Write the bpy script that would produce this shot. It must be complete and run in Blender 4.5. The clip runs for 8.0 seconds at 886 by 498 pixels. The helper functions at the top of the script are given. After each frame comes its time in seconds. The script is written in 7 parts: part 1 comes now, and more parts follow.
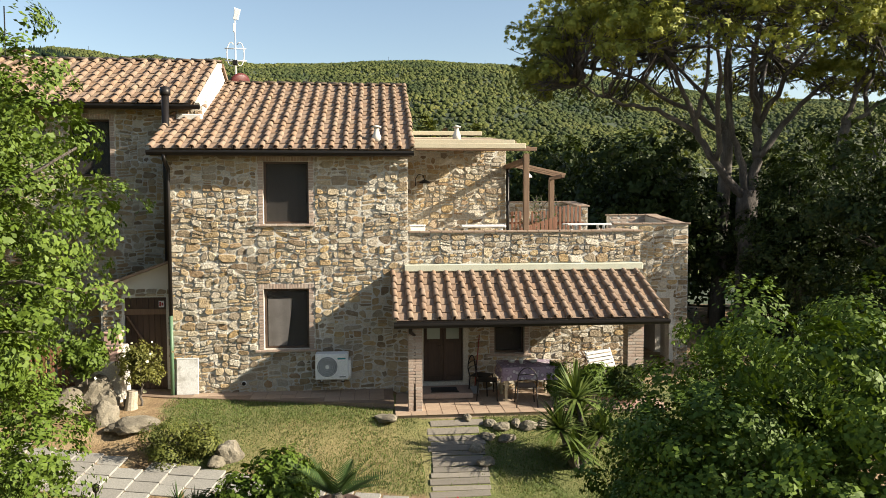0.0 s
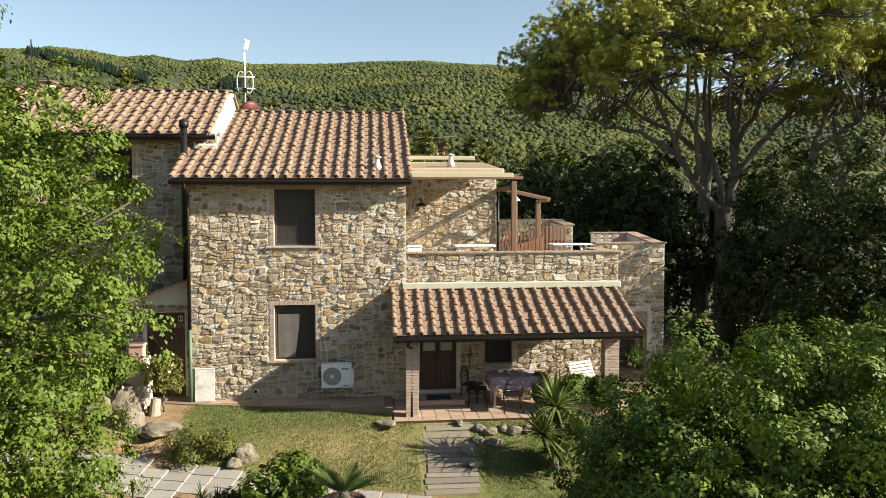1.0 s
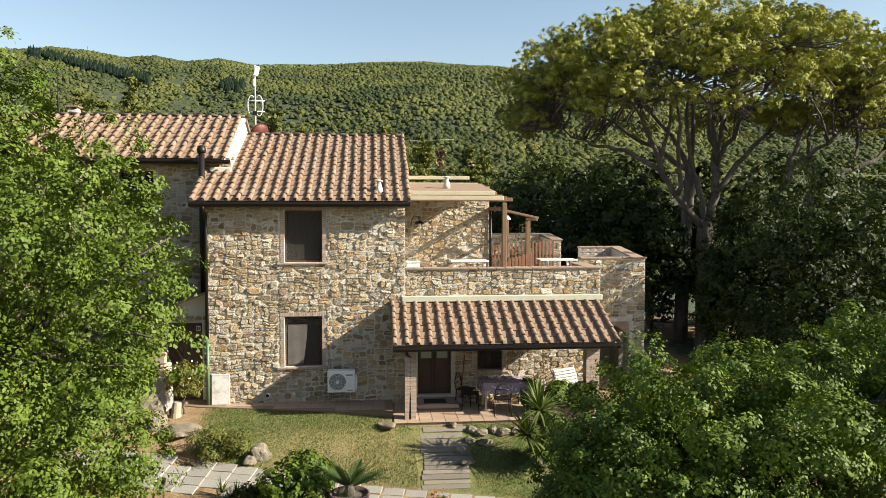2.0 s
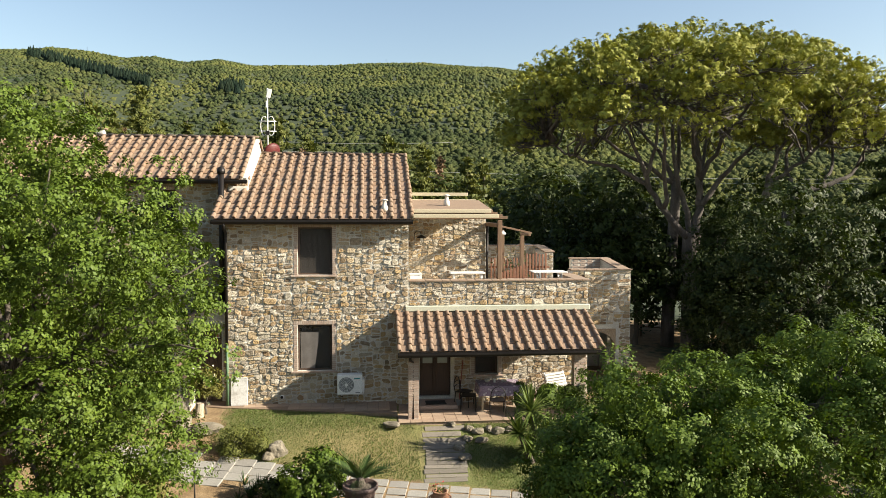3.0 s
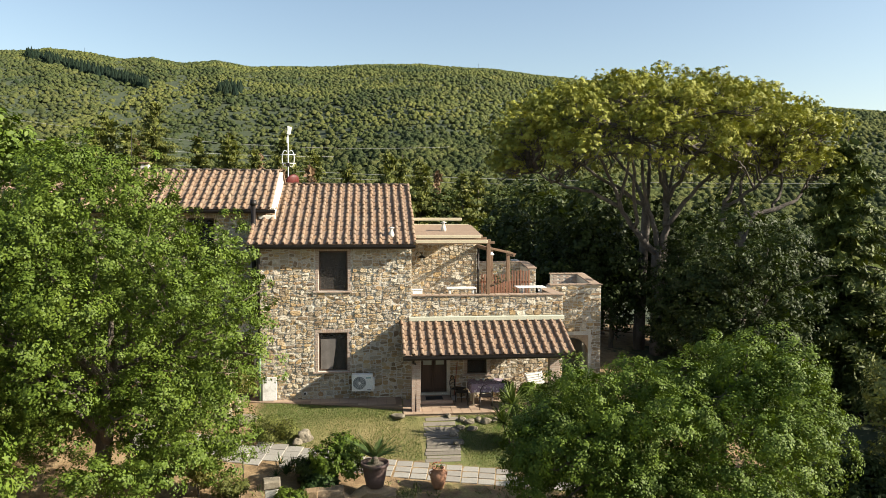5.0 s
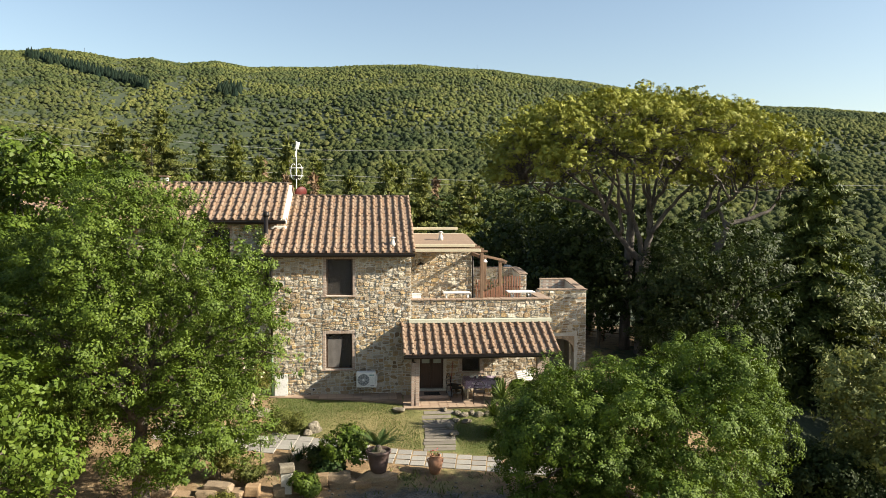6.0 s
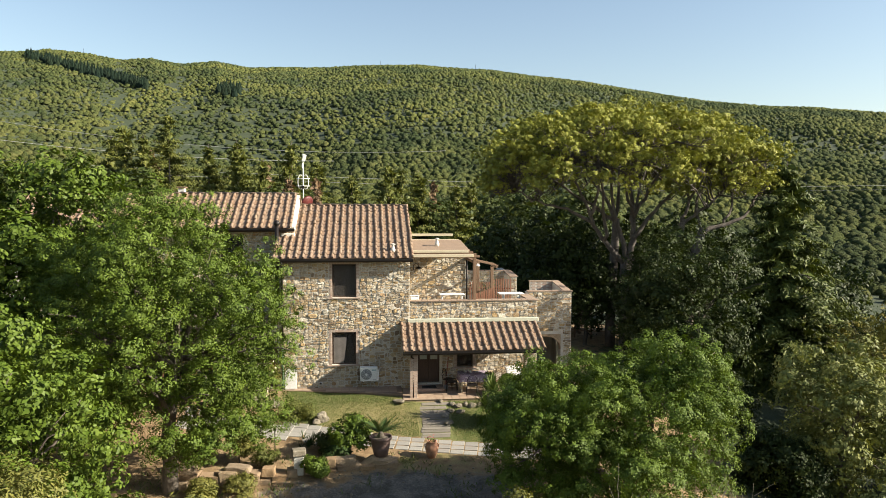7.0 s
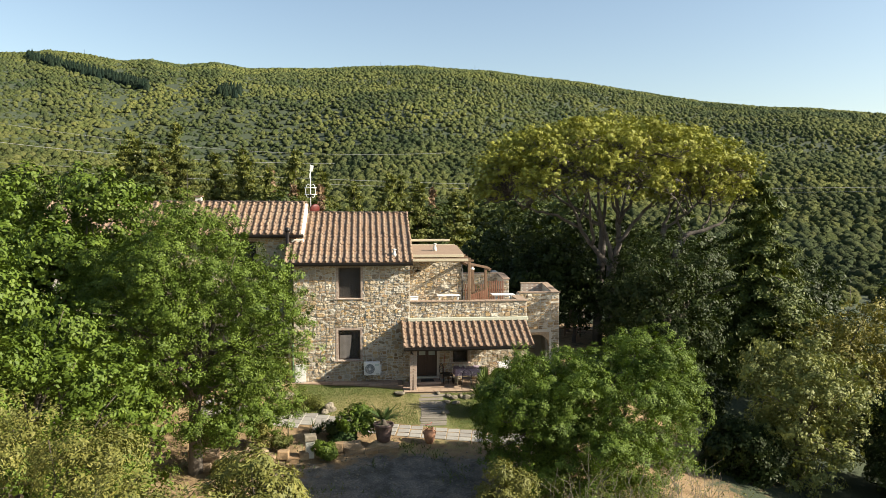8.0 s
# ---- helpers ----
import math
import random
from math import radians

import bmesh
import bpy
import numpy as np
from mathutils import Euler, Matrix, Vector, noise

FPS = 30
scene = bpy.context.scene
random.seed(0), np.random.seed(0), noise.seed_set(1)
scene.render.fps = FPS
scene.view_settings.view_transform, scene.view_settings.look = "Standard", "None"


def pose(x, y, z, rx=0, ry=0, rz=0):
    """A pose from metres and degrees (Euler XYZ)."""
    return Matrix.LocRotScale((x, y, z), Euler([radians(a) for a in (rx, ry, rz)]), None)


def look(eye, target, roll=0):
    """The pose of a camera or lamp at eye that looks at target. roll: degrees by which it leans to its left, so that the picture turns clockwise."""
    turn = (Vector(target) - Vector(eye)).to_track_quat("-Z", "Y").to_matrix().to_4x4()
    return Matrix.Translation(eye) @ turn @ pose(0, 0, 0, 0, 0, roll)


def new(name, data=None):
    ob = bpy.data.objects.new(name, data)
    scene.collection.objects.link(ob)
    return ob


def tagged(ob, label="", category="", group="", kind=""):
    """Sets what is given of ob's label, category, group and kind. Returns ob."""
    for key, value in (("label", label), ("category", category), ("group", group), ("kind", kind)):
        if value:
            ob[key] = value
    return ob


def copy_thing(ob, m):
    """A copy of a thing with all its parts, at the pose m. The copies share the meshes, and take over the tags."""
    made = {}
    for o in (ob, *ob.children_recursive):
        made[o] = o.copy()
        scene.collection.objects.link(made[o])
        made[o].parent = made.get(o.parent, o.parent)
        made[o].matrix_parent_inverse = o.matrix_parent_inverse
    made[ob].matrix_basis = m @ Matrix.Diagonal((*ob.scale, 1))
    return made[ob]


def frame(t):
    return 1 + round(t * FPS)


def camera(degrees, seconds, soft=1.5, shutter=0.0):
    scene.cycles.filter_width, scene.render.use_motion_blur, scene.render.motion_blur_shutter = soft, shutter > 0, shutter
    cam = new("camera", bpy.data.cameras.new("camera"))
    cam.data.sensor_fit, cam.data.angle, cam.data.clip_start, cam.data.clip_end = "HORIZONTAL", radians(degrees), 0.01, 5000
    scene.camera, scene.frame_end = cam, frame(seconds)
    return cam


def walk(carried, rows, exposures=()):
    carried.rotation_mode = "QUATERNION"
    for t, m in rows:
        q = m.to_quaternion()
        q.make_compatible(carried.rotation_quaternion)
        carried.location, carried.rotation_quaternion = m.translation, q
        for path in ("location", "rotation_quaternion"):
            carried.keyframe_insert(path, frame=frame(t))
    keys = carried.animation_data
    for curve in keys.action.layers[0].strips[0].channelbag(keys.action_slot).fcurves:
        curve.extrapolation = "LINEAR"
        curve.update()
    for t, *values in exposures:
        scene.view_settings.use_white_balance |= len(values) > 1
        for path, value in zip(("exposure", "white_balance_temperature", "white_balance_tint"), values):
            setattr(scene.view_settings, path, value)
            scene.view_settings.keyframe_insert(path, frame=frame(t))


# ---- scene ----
cam = camera(63.0, 8.0, soft=0.6)
PATH = [
    (0.0, -1.127, -16.764, 4.197, -2.895, -0.20, -5.342),
    (0.5, -1.149, -17.564, 4.524, -2.923, -0.20, -5.428),
    (1.0, -1.206, -18.348, 4.779, -2.895, -0.10, -5.545),
    (1.5, -1.220, -19.161, 5.046, -2.895, 0.00, -5.516),
    (3.0, -1.467, -21.730, 5.804, -2.866, 0.10, -5.631),
    (3.5, -1.620, -22.666, 6.047, -2.866, 0.10, -5.748),
    (4.0, -1.704, -23.736, 6.311, -2.923, 0.10, -5.776),
    (4.5, -1.794, -24.766, 6.536, -2.895, 0.10, -5.833),
    (6.0, -2.084, -28.153, 7.178, -2.895, 0.20, -6.008),
    (6.5, -2.121, -29.477, 7.414, -2.923, 0.20, -6.036),
    (7.0, -2.229, -30.734, 7.576, -2.952, 0.10, -6.093),
    (7.5, -2.406, -32.024, 7.747, -2.895, 0.20, -6.150),
    (8.0, -2.405, -33.462, 7.942, -2.952, 0.10, -6.122),
]
walk(cam, [(t, pose(x, y, z, 90 + pitch, 0, yaw) @ pose(0, 0, 0, 0, 0, lean)) for t, x, y, z, pitch, lean, yaw in PATH])

# ---------------------------------------------------------------- light
SUN_TO = Vector((3.2, -1.0, 1.8)).normalized()
world = bpy.data.worlds.new("sky")
scene.world = world
world.use_nodes = True
wn = world.node_tree
sky = wn.nodes.new("ShaderNodeTexSky")
sky.sky_type, sky.sun_disc = "NISHITA", False
sky.sun_elevation = math.asin(SUN_TO.z)
sky.sun_rotation = math.atan2(SUN_TO.x, SUN_TO.y)
sky.air_density, sky.dust_density, sky.ozone_density = 1.1, 1.0, 0.0
wn.links.new(sky.outputs[0], wn.nodes["Background"].inputs[0])
wn.nodes["Background"].inputs[1].default_value = 0.072
sun = new("sun", bpy.data.lights.new("sun", "SUN"))
sun.data.energy, sun.data.angle, sun.data.color = 5.0, radians(0.55), (1.0, 0.91, 0.75)
sun.matrix_world = look(SUN_TO * 60, (0, 0, 0))
scene.view_settings.exposure = 1.34


# ---------------------------------------------------------------- mesh helpers
def make(name, verts, faces, material, parent=None, label="", smooth=False):
    me = bpy.data.meshes.new(name)
    me.from_pydata([tuple(v) for v in verts], [], faces)
    me.materials.append(material)
    if smooth:
        me.polygons.foreach_set("use_smooth", [True] * len(me.polygons))
    me.update()
    return attach(new(name, me), parent, label)


def attach(ob, parent, label=""):
    """Makes ob, whose mesh is in the place's own coordinates, a part of parent."""
    if parent is not None:
        ob.parent = parent
        if parent.type == "EMPTY":
            ob.matrix_parent_inverse = Matrix.Translation(-Vector(parent.location))
    if label:
        ob["label"] = label
    return ob


def part(name, bm, material, parent, label="", smooth=False):
    me = bpy.data.meshes.new(name)
    bm.to_mesh(me)
    bm.free()
    me.materials.append(material)
    if smooth:
        me.polygons.foreach_set("use_smooth", [True] * len(me.polygons))
    return attach(new(name, me), parent, label)


def thing(name, at, label, category, group="", kind=""):
    ob = new(name)
    ob.location = at
    ob.empty_display_size = 0.2
    return tagged(ob, label, category, group, kind)


def add_box(bm, x0, x1, y0, y1, z0, z1, bev=0.0, m=None):
    mat = Matrix.Translation(((x0 + x1) / 2, (y0 + y1) / 2, (z0 + z1) / 2)) @ Matrix.Diagonal((x1 - x0, y1 - y0, z1 - z0, 1))
    got = bmesh.ops.create_cube(bm, size=1.0, matrix=(m @ mat) if m else mat)
    if bev:
        edges = {e for v in got["verts"] for e in v.link_edges}
        bmesh.ops.bevel(bm, geom=list(edges), offset=bev, segments=1, affect="EDGES")


def block(name, box, material, parent, label="", bev=0.008, m=None):
    bm = bmesh.new()
    add_box(bm, *box, bev=bev, m=m)
    return part(name, bm, material, parent, label)


def tube(pts, radii, seg=8, cap=True, close=False):
    """Rings along pts: (verts, faces)."""
    pts = [Vector(p) for p in pts]
    verts, faces = [], []
    side = None
    for i, p in enumerate(pts):
        d = (pts[min(i + 1, len(pts) - 1)] - pts[max(i - 1, 0)]).normalized()
        if side is None:
            side = d.orthogonal().normalized()
        side = (side - d * side.dot(d)).normalized()
        up = d.cross(side)
        for k in range(seg):
            a = 2 * math.pi * k / seg
            verts.append(p + radii[i] * (math.cos(a) * side + math.sin(a) * up))
    for i in range(len(pts) - 1):
        for k in range(seg):
            k2 = (k + 1) % seg
            faces.append((i * seg + k, i * seg + k2, (i + 1) * seg + k2, (i + 1) * seg + k))
    if cap:
        faces.append(tuple(reversed(range(seg))))
        faces.append(tuple(range((len(pts) - 1) * seg, len(pts) * seg)))
    return verts, faces


class Pile:
    """Gathers verts and faces of one mesh."""

    def __init__(self):
        self.v, self.f = [], []

    def add(self, got):
        n = len(self.v)
        self.v += got[0]
        self.f += [tuple(i + n for i in f) for f in got[1]]
        return self

    def done(self, name, material, parent=None, label="", smooth=False):
        return make(name, self.v, self.f, material, parent, label, smooth)


def lathe(profile, seg=24, at=(0, 0, 0)):
    """A turned body from (radius, height) pairs."""
    verts, faces = [], []
    for r, h in profile:
        for k in range(seg):
            a = 2 * math.pi * k / seg
            verts.append(Vector((at[0] + r * math.cos(a), at[1] + r * math.sin(a), at[2] + h)))
    for i in range(len(profile) - 1):
        for k in range(seg):
            k2 = (k + 1) % seg
            faces.append((i * seg + k, i * seg + k2, (i + 1) * seg + k2, (i + 1) * seg + k))
    faces.append(tuple(reversed(range(seg))))
    faces.append(tuple(range((len(profile) - 1) * seg, len(profile) * seg)))
    return verts, faces


def quads_object(name, P, material, parent=None, label="", smooth=False):
    """One mesh from an array (n, k, 3) of n faces with k corners."""
    n, k = P.shape[:2]
    me = bpy.data.meshes.new(name)
    me.vertices.add(n * k)
    me.vertices.foreach_set("co", P.reshape(-1).astype(np.float32))
    me.loops.add(n * k)
    me.loops.foreach_set("vertex_index", np.arange(n * k, dtype=np.int32))
    me.polygons.add(n)
    me.polygons.foreach_set("loop_start", np.arange(0, n * k, k, dtype=np.int32))
    if smooth:
        me.polygons.foreach_set("use_smooth", np.ones(n, dtype=bool))
    me.update(calc_edges=True)
    me.materials.append(material)
    return attach(new(name, me), parent, label)


# ---------------------------------------------------------------- materials
def material(name):
    m = bpy.data.materials.new(name)
    m.use_nodes = True
    nt = m.node_tree
    return m, nt, nt.nodes["Principled BSDF"]


def node(nt, kind, **inputs):
    n = nt.nodes.new("ShaderNode" + kind)
    for k, v in inputs.items():
        n.inputs[k.replace("_", " ")].default_value = v
    return n


def ramp(nt, source, stops):
    r = nt.nodes.new("ShaderNodeValToRGB")
    while len(r.color_ramp.elements) < len(stops):
        r.color_ramp.elements.new(0.5)
    for e, (p, c) in zip(r.color_ramp.elements, stops):
        e.position, e.color = p, (*c, 1)
    nt.links.new(source, r.inputs[0])
    return r.outputs[0]


def mix(nt, kind, fac, a, b):
    n = nt.nodes.new("ShaderNodeMix")
    n.data_type, n.blend_type = "RGBA", kind
    for sock, v in ((n.inputs[0], fac), (n.inputs[6], a), (n.inputs[7], b)):
        if isinstance(v, (int, float)):
            sock.default_value = v
        elif isinstance(v, tuple):
            sock.default_value = (*v, 1)
        else:
            nt.links.new(v, sock)
    return n.outputs[2]


def noise_of(nt, scale, detail=4, rough=0.6, stretch=None):
    co = nt.nodes.new("ShaderNodeTexCoord").outputs["Object"]
    if stretch:
        mp = nt.nodes.new("ShaderNodeMapping")
        mp.inputs["Scale"].default_value = stretch
        nt.links.new(co, mp.inputs[0])
        co = mp.outputs[0]
    n = node(nt, "TexNoise", Scale=scale, Detail=detail, Roughness=rough)
    nt.links.new(co, n.inputs["Vector"])
    return n.outputs[0]


def piece_random(nt):
    """A number of its own for each piece, be it an object or an island of one."""
    a = nt.nodes.new("ShaderNodeObjectInfo").outputs["Random"]
    b = nt.nodes.new("ShaderNodeNewGeometry").outputs["Random Per Island"]
    s = nt.nodes.new("ShaderNodeMath")
    s.operation = "ADD"
    nt.links.new(a, s.inputs[0]), nt.links.new(b, s.inputs[1])
    f = nt.nodes.new("ShaderNodeMath")
    f.operation = "FRACT"
    nt.links.new(s.outputs[0], f.inputs[0])
    return f.outputs[0]


def bump(nt, bsdf, source, strength=0.4, distance=0.01):
    b = node(nt, "Bump", Strength=strength, Distance=distance)
    nt.links.new(source, b.inputs["Height"])
    nt.links.new(b.outputs[0], bsdf.inputs["Normal"])


def surface(name, stops, scale=6.0, fine=60.0, rough=0.85, bumpiness=0.3, depth=0.01, pieces=None, metal=0.0, stretch=None, spread=0.55, mixing=0.62):
    """A grainy surface: large stains by stops, a fine grain, relief; pieces: colour stops that vary piece by piece."""
    m, nt, b = material(name)
    big = noise_of(nt, scale, 5, 0.6, stretch)
    grain = noise_of(nt, fine, 4, 0.7, stretch)
    col = ramp(nt, big, [(0.5 - spread / 2 + spread * i / max(1, len(stops) - 1), c) for i, c in enumerate(stops)])
    if pieces:
        own = ramp(nt, piece_random(nt), [(i / max(1, len(pieces)), c) for i, c in enumerate(pieces)])
        col = mix(nt, "MIX", mixing, col, own)
    g = ramp(nt, grain, [(0.3, (0.72, 0.72, 0.72)), (0.7, (1.16, 1.16, 1.16))])
    col = mix(nt, "MULTIPLY", 1.0, col, g)
    nt.links.new(col, b.inputs["Base Color"])
    b.inputs["Roughness"].default_value, b.inputs["Metallic"].default_value = rough, metal
    h = nt.nodes.new("ShaderNodeMath")
    h.operation = "ADD"
    nt.links.new(big, h.inputs[0]), nt.links.new(grain, h.inputs[1])
    bump(nt, b, h.outputs[0], bumpiness, depth)
    return m


def leaf_material(name, stops, translucent=0.35, rough=0.5):
    m, nt, b = material(name)
    col = ramp(nt, piece_random(nt), [(i / max(1, len(stops) - 1), c) for i, c in enumerate(stops)])
    patch = ramp(nt, noise_of(nt, 0.9, 3), [(0.3, (0.75, 0.8, 0.75)), (0.7, (1.2, 1.15, 1.1))])
    col = mix(nt, "MULTIPLY", 1.0, col, patch)
    nt.links.new(col, b.inputs["Base Color"])
    b.inputs["Roughness"].default_value = max(rough, 0.6)
    b.inputs["Specular IOR Level"].default_value = 0.25
    t = nt.nodes.new("ShaderNodeBsdfTranslucent")
    warm = mix(nt, "MULTIPLY", 1.0, col, (1.25, 1.2, 0.5))
    nt.links.new(warm, t.inputs[0])
    mx = nt.nodes.new("ShaderNodeMixShader")
    mx.inputs[0].default_value = translucent * 0.65
    nt.links.new(b.outputs[0], mx.inputs[1]), nt.links.new(t.outputs[0], mx.inputs[2])
    nt.links.new(mx.outputs[0], nt.nodes["Material Output"].inputs[0])
    return m


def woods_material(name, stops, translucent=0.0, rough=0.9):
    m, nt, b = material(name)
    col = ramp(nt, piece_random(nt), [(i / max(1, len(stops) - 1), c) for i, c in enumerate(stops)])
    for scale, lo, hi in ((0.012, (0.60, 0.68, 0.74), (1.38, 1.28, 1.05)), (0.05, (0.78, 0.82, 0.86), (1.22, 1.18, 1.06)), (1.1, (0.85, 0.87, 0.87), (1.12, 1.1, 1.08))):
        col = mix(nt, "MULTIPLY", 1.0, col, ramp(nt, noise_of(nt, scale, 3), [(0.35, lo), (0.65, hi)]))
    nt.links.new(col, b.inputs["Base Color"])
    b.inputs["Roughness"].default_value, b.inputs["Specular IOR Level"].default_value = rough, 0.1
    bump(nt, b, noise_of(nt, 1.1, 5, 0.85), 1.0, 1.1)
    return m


MORTAR = surface("lime_mortar", [(0.462, 0.424, 0.358), (0.550, 0.517, 0.451), (0.627, 0.600, 0.539)], 1.4, 30, 0.95, 0.8, 0.02)
STONE = surface("field_stone", [(0.192, 0.128, 0.071), (0.384, 0.311, 0.207), (0.602, 0.537, 0.436)], 9, 50, 0.9, 1.0, 0.05, mixing=0.66,
                pieces=[(0.602, 0.525, 0.390), (0.461, 0.287, 0.103), (0.666, 0.610, 0.493), (0.217, 0.152, 0.098), (0.551, 0.366, 0.143), (0.474, 0.403, 0.292), (0.134, 0.083, 0.048), (0.692, 0.640, 0.533), (0.372, 0.329, 0.270), (0.474, 0.317, 0.149), (0.167, 0.100, 0.051), (0.615, 0.512, 0.344), (0.359, 0.207, 0.092), (0.717, 0.659, 0.551)])
BRICK = surface("pale_brick", [(0.362, 0.275, 0.217), (0.420, 0.340, 0.282)], 9, 70, 0.9, 0.35, 0.006,
                pieces=[(0.420, 0.333, 0.268), (0.376, 0.268, 0.203), (0.449, 0.384, 0.326), (0.398, 0.311, 0.246), (0.362, 0.253, 0.195)])
TILE = surface("terracotta_tile", [(0.160, 0.107, 0.072), (0.222, 0.151, 0.100), (0.277, 0.208, 0.147)], 3, 40, 0.85, 0.35, 0.006,
               pieces=[(0.266, 0.176, 0.115), (0.229, 0.145, 0.094), (0.296, 0.215, 0.145), (0.253, 0.176, 0.121), (0.283, 0.195, 0.138), (0.197, 0.135, 0.096), (0.277, 0.171, 0.102)])
COTTO = surface("cotto_coping", [(0.260, 0.185, 0.130), (0.330, 0.245, 0.180)], 4, 50, 0.85, 0.3, 0.005, pieces=[(0.29, 0.205, 0.145), (0.33, 0.245, 0.18), (0.27, 0.19, 0.135), (0.31, 0.225, 0.165)])
PLASTER = surface("white_plaster", [(0.573, 0.550, 0.485), (0.636, 0.612, 0.553)], 2, 60, 0.9, 0.15, 0.004)
CREAM = surface("cream_paint", [(0.477, 0.408, 0.277), (0.538, 0.469, 0.331)], 3, 60, 0.7, 0.1, 0.003)
PALE_TRIM = surface("pale_green_mould", [(0.434, 0.434, 0.333), (0.507, 0.507, 0.405)], 2, 50, 0.85, 0.2, 0.004)
DARK_METAL = surface("dark_gutter_metal", [(0.016, 0.013, 0.012), (0.023, 0.019, 0.016)], 4, 60, 0.45, 0.1, 0.002, metal=0.5)
WOOD_DARK = surface("dark_wood", [(0.045, 0.026, 0.016), (0.081, 0.045, 0.027)], 3, 50, 0.6, 0.3, 0.003, stretch=(8, 8, 1))
WOOD = surface("weathered_wood", [(0.126, 0.072, 0.041), (0.217, 0.136, 0.081)], 3, 50, 0.75, 0.35, 0.004, stretch=(8, 8, 1))
RED_WOOD = surface("reddish_fence_wood", [(0.181, 0.077, 0.041), (0.271, 0.126, 0.072)], 3, 50, 0.75, 0.35, 0.004, stretch=(8, 8, 1))
SHUTTER = surface("dark_insect_screen", [(0.027, 0.023, 0.020), (0.041, 0.035, 0.029)], 2, 90, 0.55, 0.1, 0.002)
WHITE = surface("white_enamel", [(0.720, 0.720, 0.700), (0.800, 0.800, 0.780)], 2, 60, 0.4, 0.05, 0.001)
def ground_material():
    m, nt, b = material("garden_ground")
    big, mid, fine = noise_of(nt, 0.35, 5), noise_of(nt, 2.2, 5), noise_of(nt, 22, 5, 0.7)
    soil = ramp(nt, mid, [(0.3, (0.148, 0.094, 0.047)), (0.5, (0.246, 0.166, 0.085)), (0.7, (0.325, 0.242, 0.137))])
    lawn = ramp(nt, big, [(0.35, (0.080, 0.117, 0.026)), (0.5, (0.119, 0.142, 0.036)), (0.62, (0.186, 0.172, 0.059))])
    lawn = mix(nt, "MIX", 0.5, lawn, ramp(nt, mid, [(0.35, (0.085, 0.106, 0.024)), (0.65, (0.212, 0.176, 0.071))]))
    dry = nt.nodes.new("ShaderNodeAttribute")
    dry.attribute_name = "dry"
    lawn = mix(nt, "MIX", dry.outputs["Fac"], lawn, (0.282, 0.219, 0.099))
    gravel = ramp(nt, noise_of(nt, 14, 6, 0.75), [(0.3, (0.066, 0.058, 0.048)), (0.55, (0.140, 0.126, 0.108)), (0.75, (0.270, 0.250, 0.220))])
    gravel = mix(nt, "MULTIPLY", 1.0, gravel, ramp(nt, noise_of(nt, 1.6, 5, 0.6), [(0.35, (0.6, 0.62, 0.55)), (0.5, (1.0, 1.0, 1.0)), (0.66, (1.6, 1.5, 1.4))]))
    far = ramp(nt, noise_of(nt, 0.2, 4), [(0.3, (0.024, 0.036, 0.015)), (0.7, (0.042, 0.056, 0.022))])
    for key, col in (("lawn", lawn), ("gravel", gravel), ("far", far)):
        at = nt.nodes.new("ShaderNodeAttribute")
        at.attribute_name = key
        edge = nt.nodes.new("ShaderNodeMath")
        edge.operation = "MULTIPLY_ADD"
        nt.links.new(mid, edge.inputs[0])
        edge.inputs[1].default_value = 1.6
        nt.links.new(at.outputs["Fac"], edge.inputs[2])
        f = ramp(nt, edge.outputs[0], [(0.95, (0, 0, 0)), (1.0, (1, 1, 1))])
        lo = nt.nodes.new("ShaderNodeMapRange")
        nt.links.new(edge.outputs[0], lo.inputs[0])
        lo.inputs[1].default_value, lo.inputs[2].default_value = 1.15, 1.45
        soil = mix(nt, "MIX", lo.outputs[0], soil, col)
    g = ramp(nt, fine, [(0.3, (0.65, 0.65, 0.65)), (0.7, (1.25, 1.25, 1.25))])
    nt.links.new(mix(nt, "MULTIPLY", 1.0, soil, g), b.inputs["Base Color"])
    b.inputs["Roughness"].default_value = 0.95
    bump(nt, b, fine, 0.7, 0.04)
    return m


GROUND = ground_material()
BARK = surface("grey_bark", [(0.072, 0.058, 0.043), (0.145, 0.123, 0.101)], 5, 40, 0.95, 0.8, 0.03, stretch=(1, 1, 0.3))
PINE_BARK = surface("pine_bark", [(0.044, 0.036, 0.031), (0.095, 0.081, 0.070), (0.174, 0.153, 0.135)], 4, 30, 0.95, 0.9, 0.04, stretch=(1, 1, 0.35))
OAK_LEAF = leaf_material("oak_leaf", [(0.055, 0.087, 0.009), (0.075, 0.119, 0.012), (0.105, 0.150, 0.020), (0.063, 0.103, 0.011)], 0.2)
# shade around the pine and the tower is darkened into this leaf colour
SHADE_OAK_LEAF = leaf_material("shaded_oak_leaf", [(0.018, 0.029, 0.005), (0.026, 0.043, 0.007), (0.039, 0.054, 0.010)], 0.25)
MULBERRY_LEAF = leaf_material("broad_leaf", [(0.056, 0.093, 0.010), (0.080, 0.126, 0.013), (0.109, 0.158, 0.019)], 0.22, 0.45)
OLIVE_LEAF = leaf_material("olive_leaf", [(0.094, 0.103, 0.024), (0.138, 0.141, 0.034), (0.187, 0.179, 0.047)], 0.25)
GREY_OAK_LEAF = leaf_material("grey_oak_leaf", [(0.108, 0.126, 0.037), (0.150, 0.169, 0.048), (0.202, 0.210, 0.065)], 0.2)
YELLOW_OAK_LEAF = leaf_material("yellow_oak_leaf", [(0.108, 0.107, 0.022), (0.153, 0.143, 0.029), (0.191, 0.166, 0.035)], 0.2)
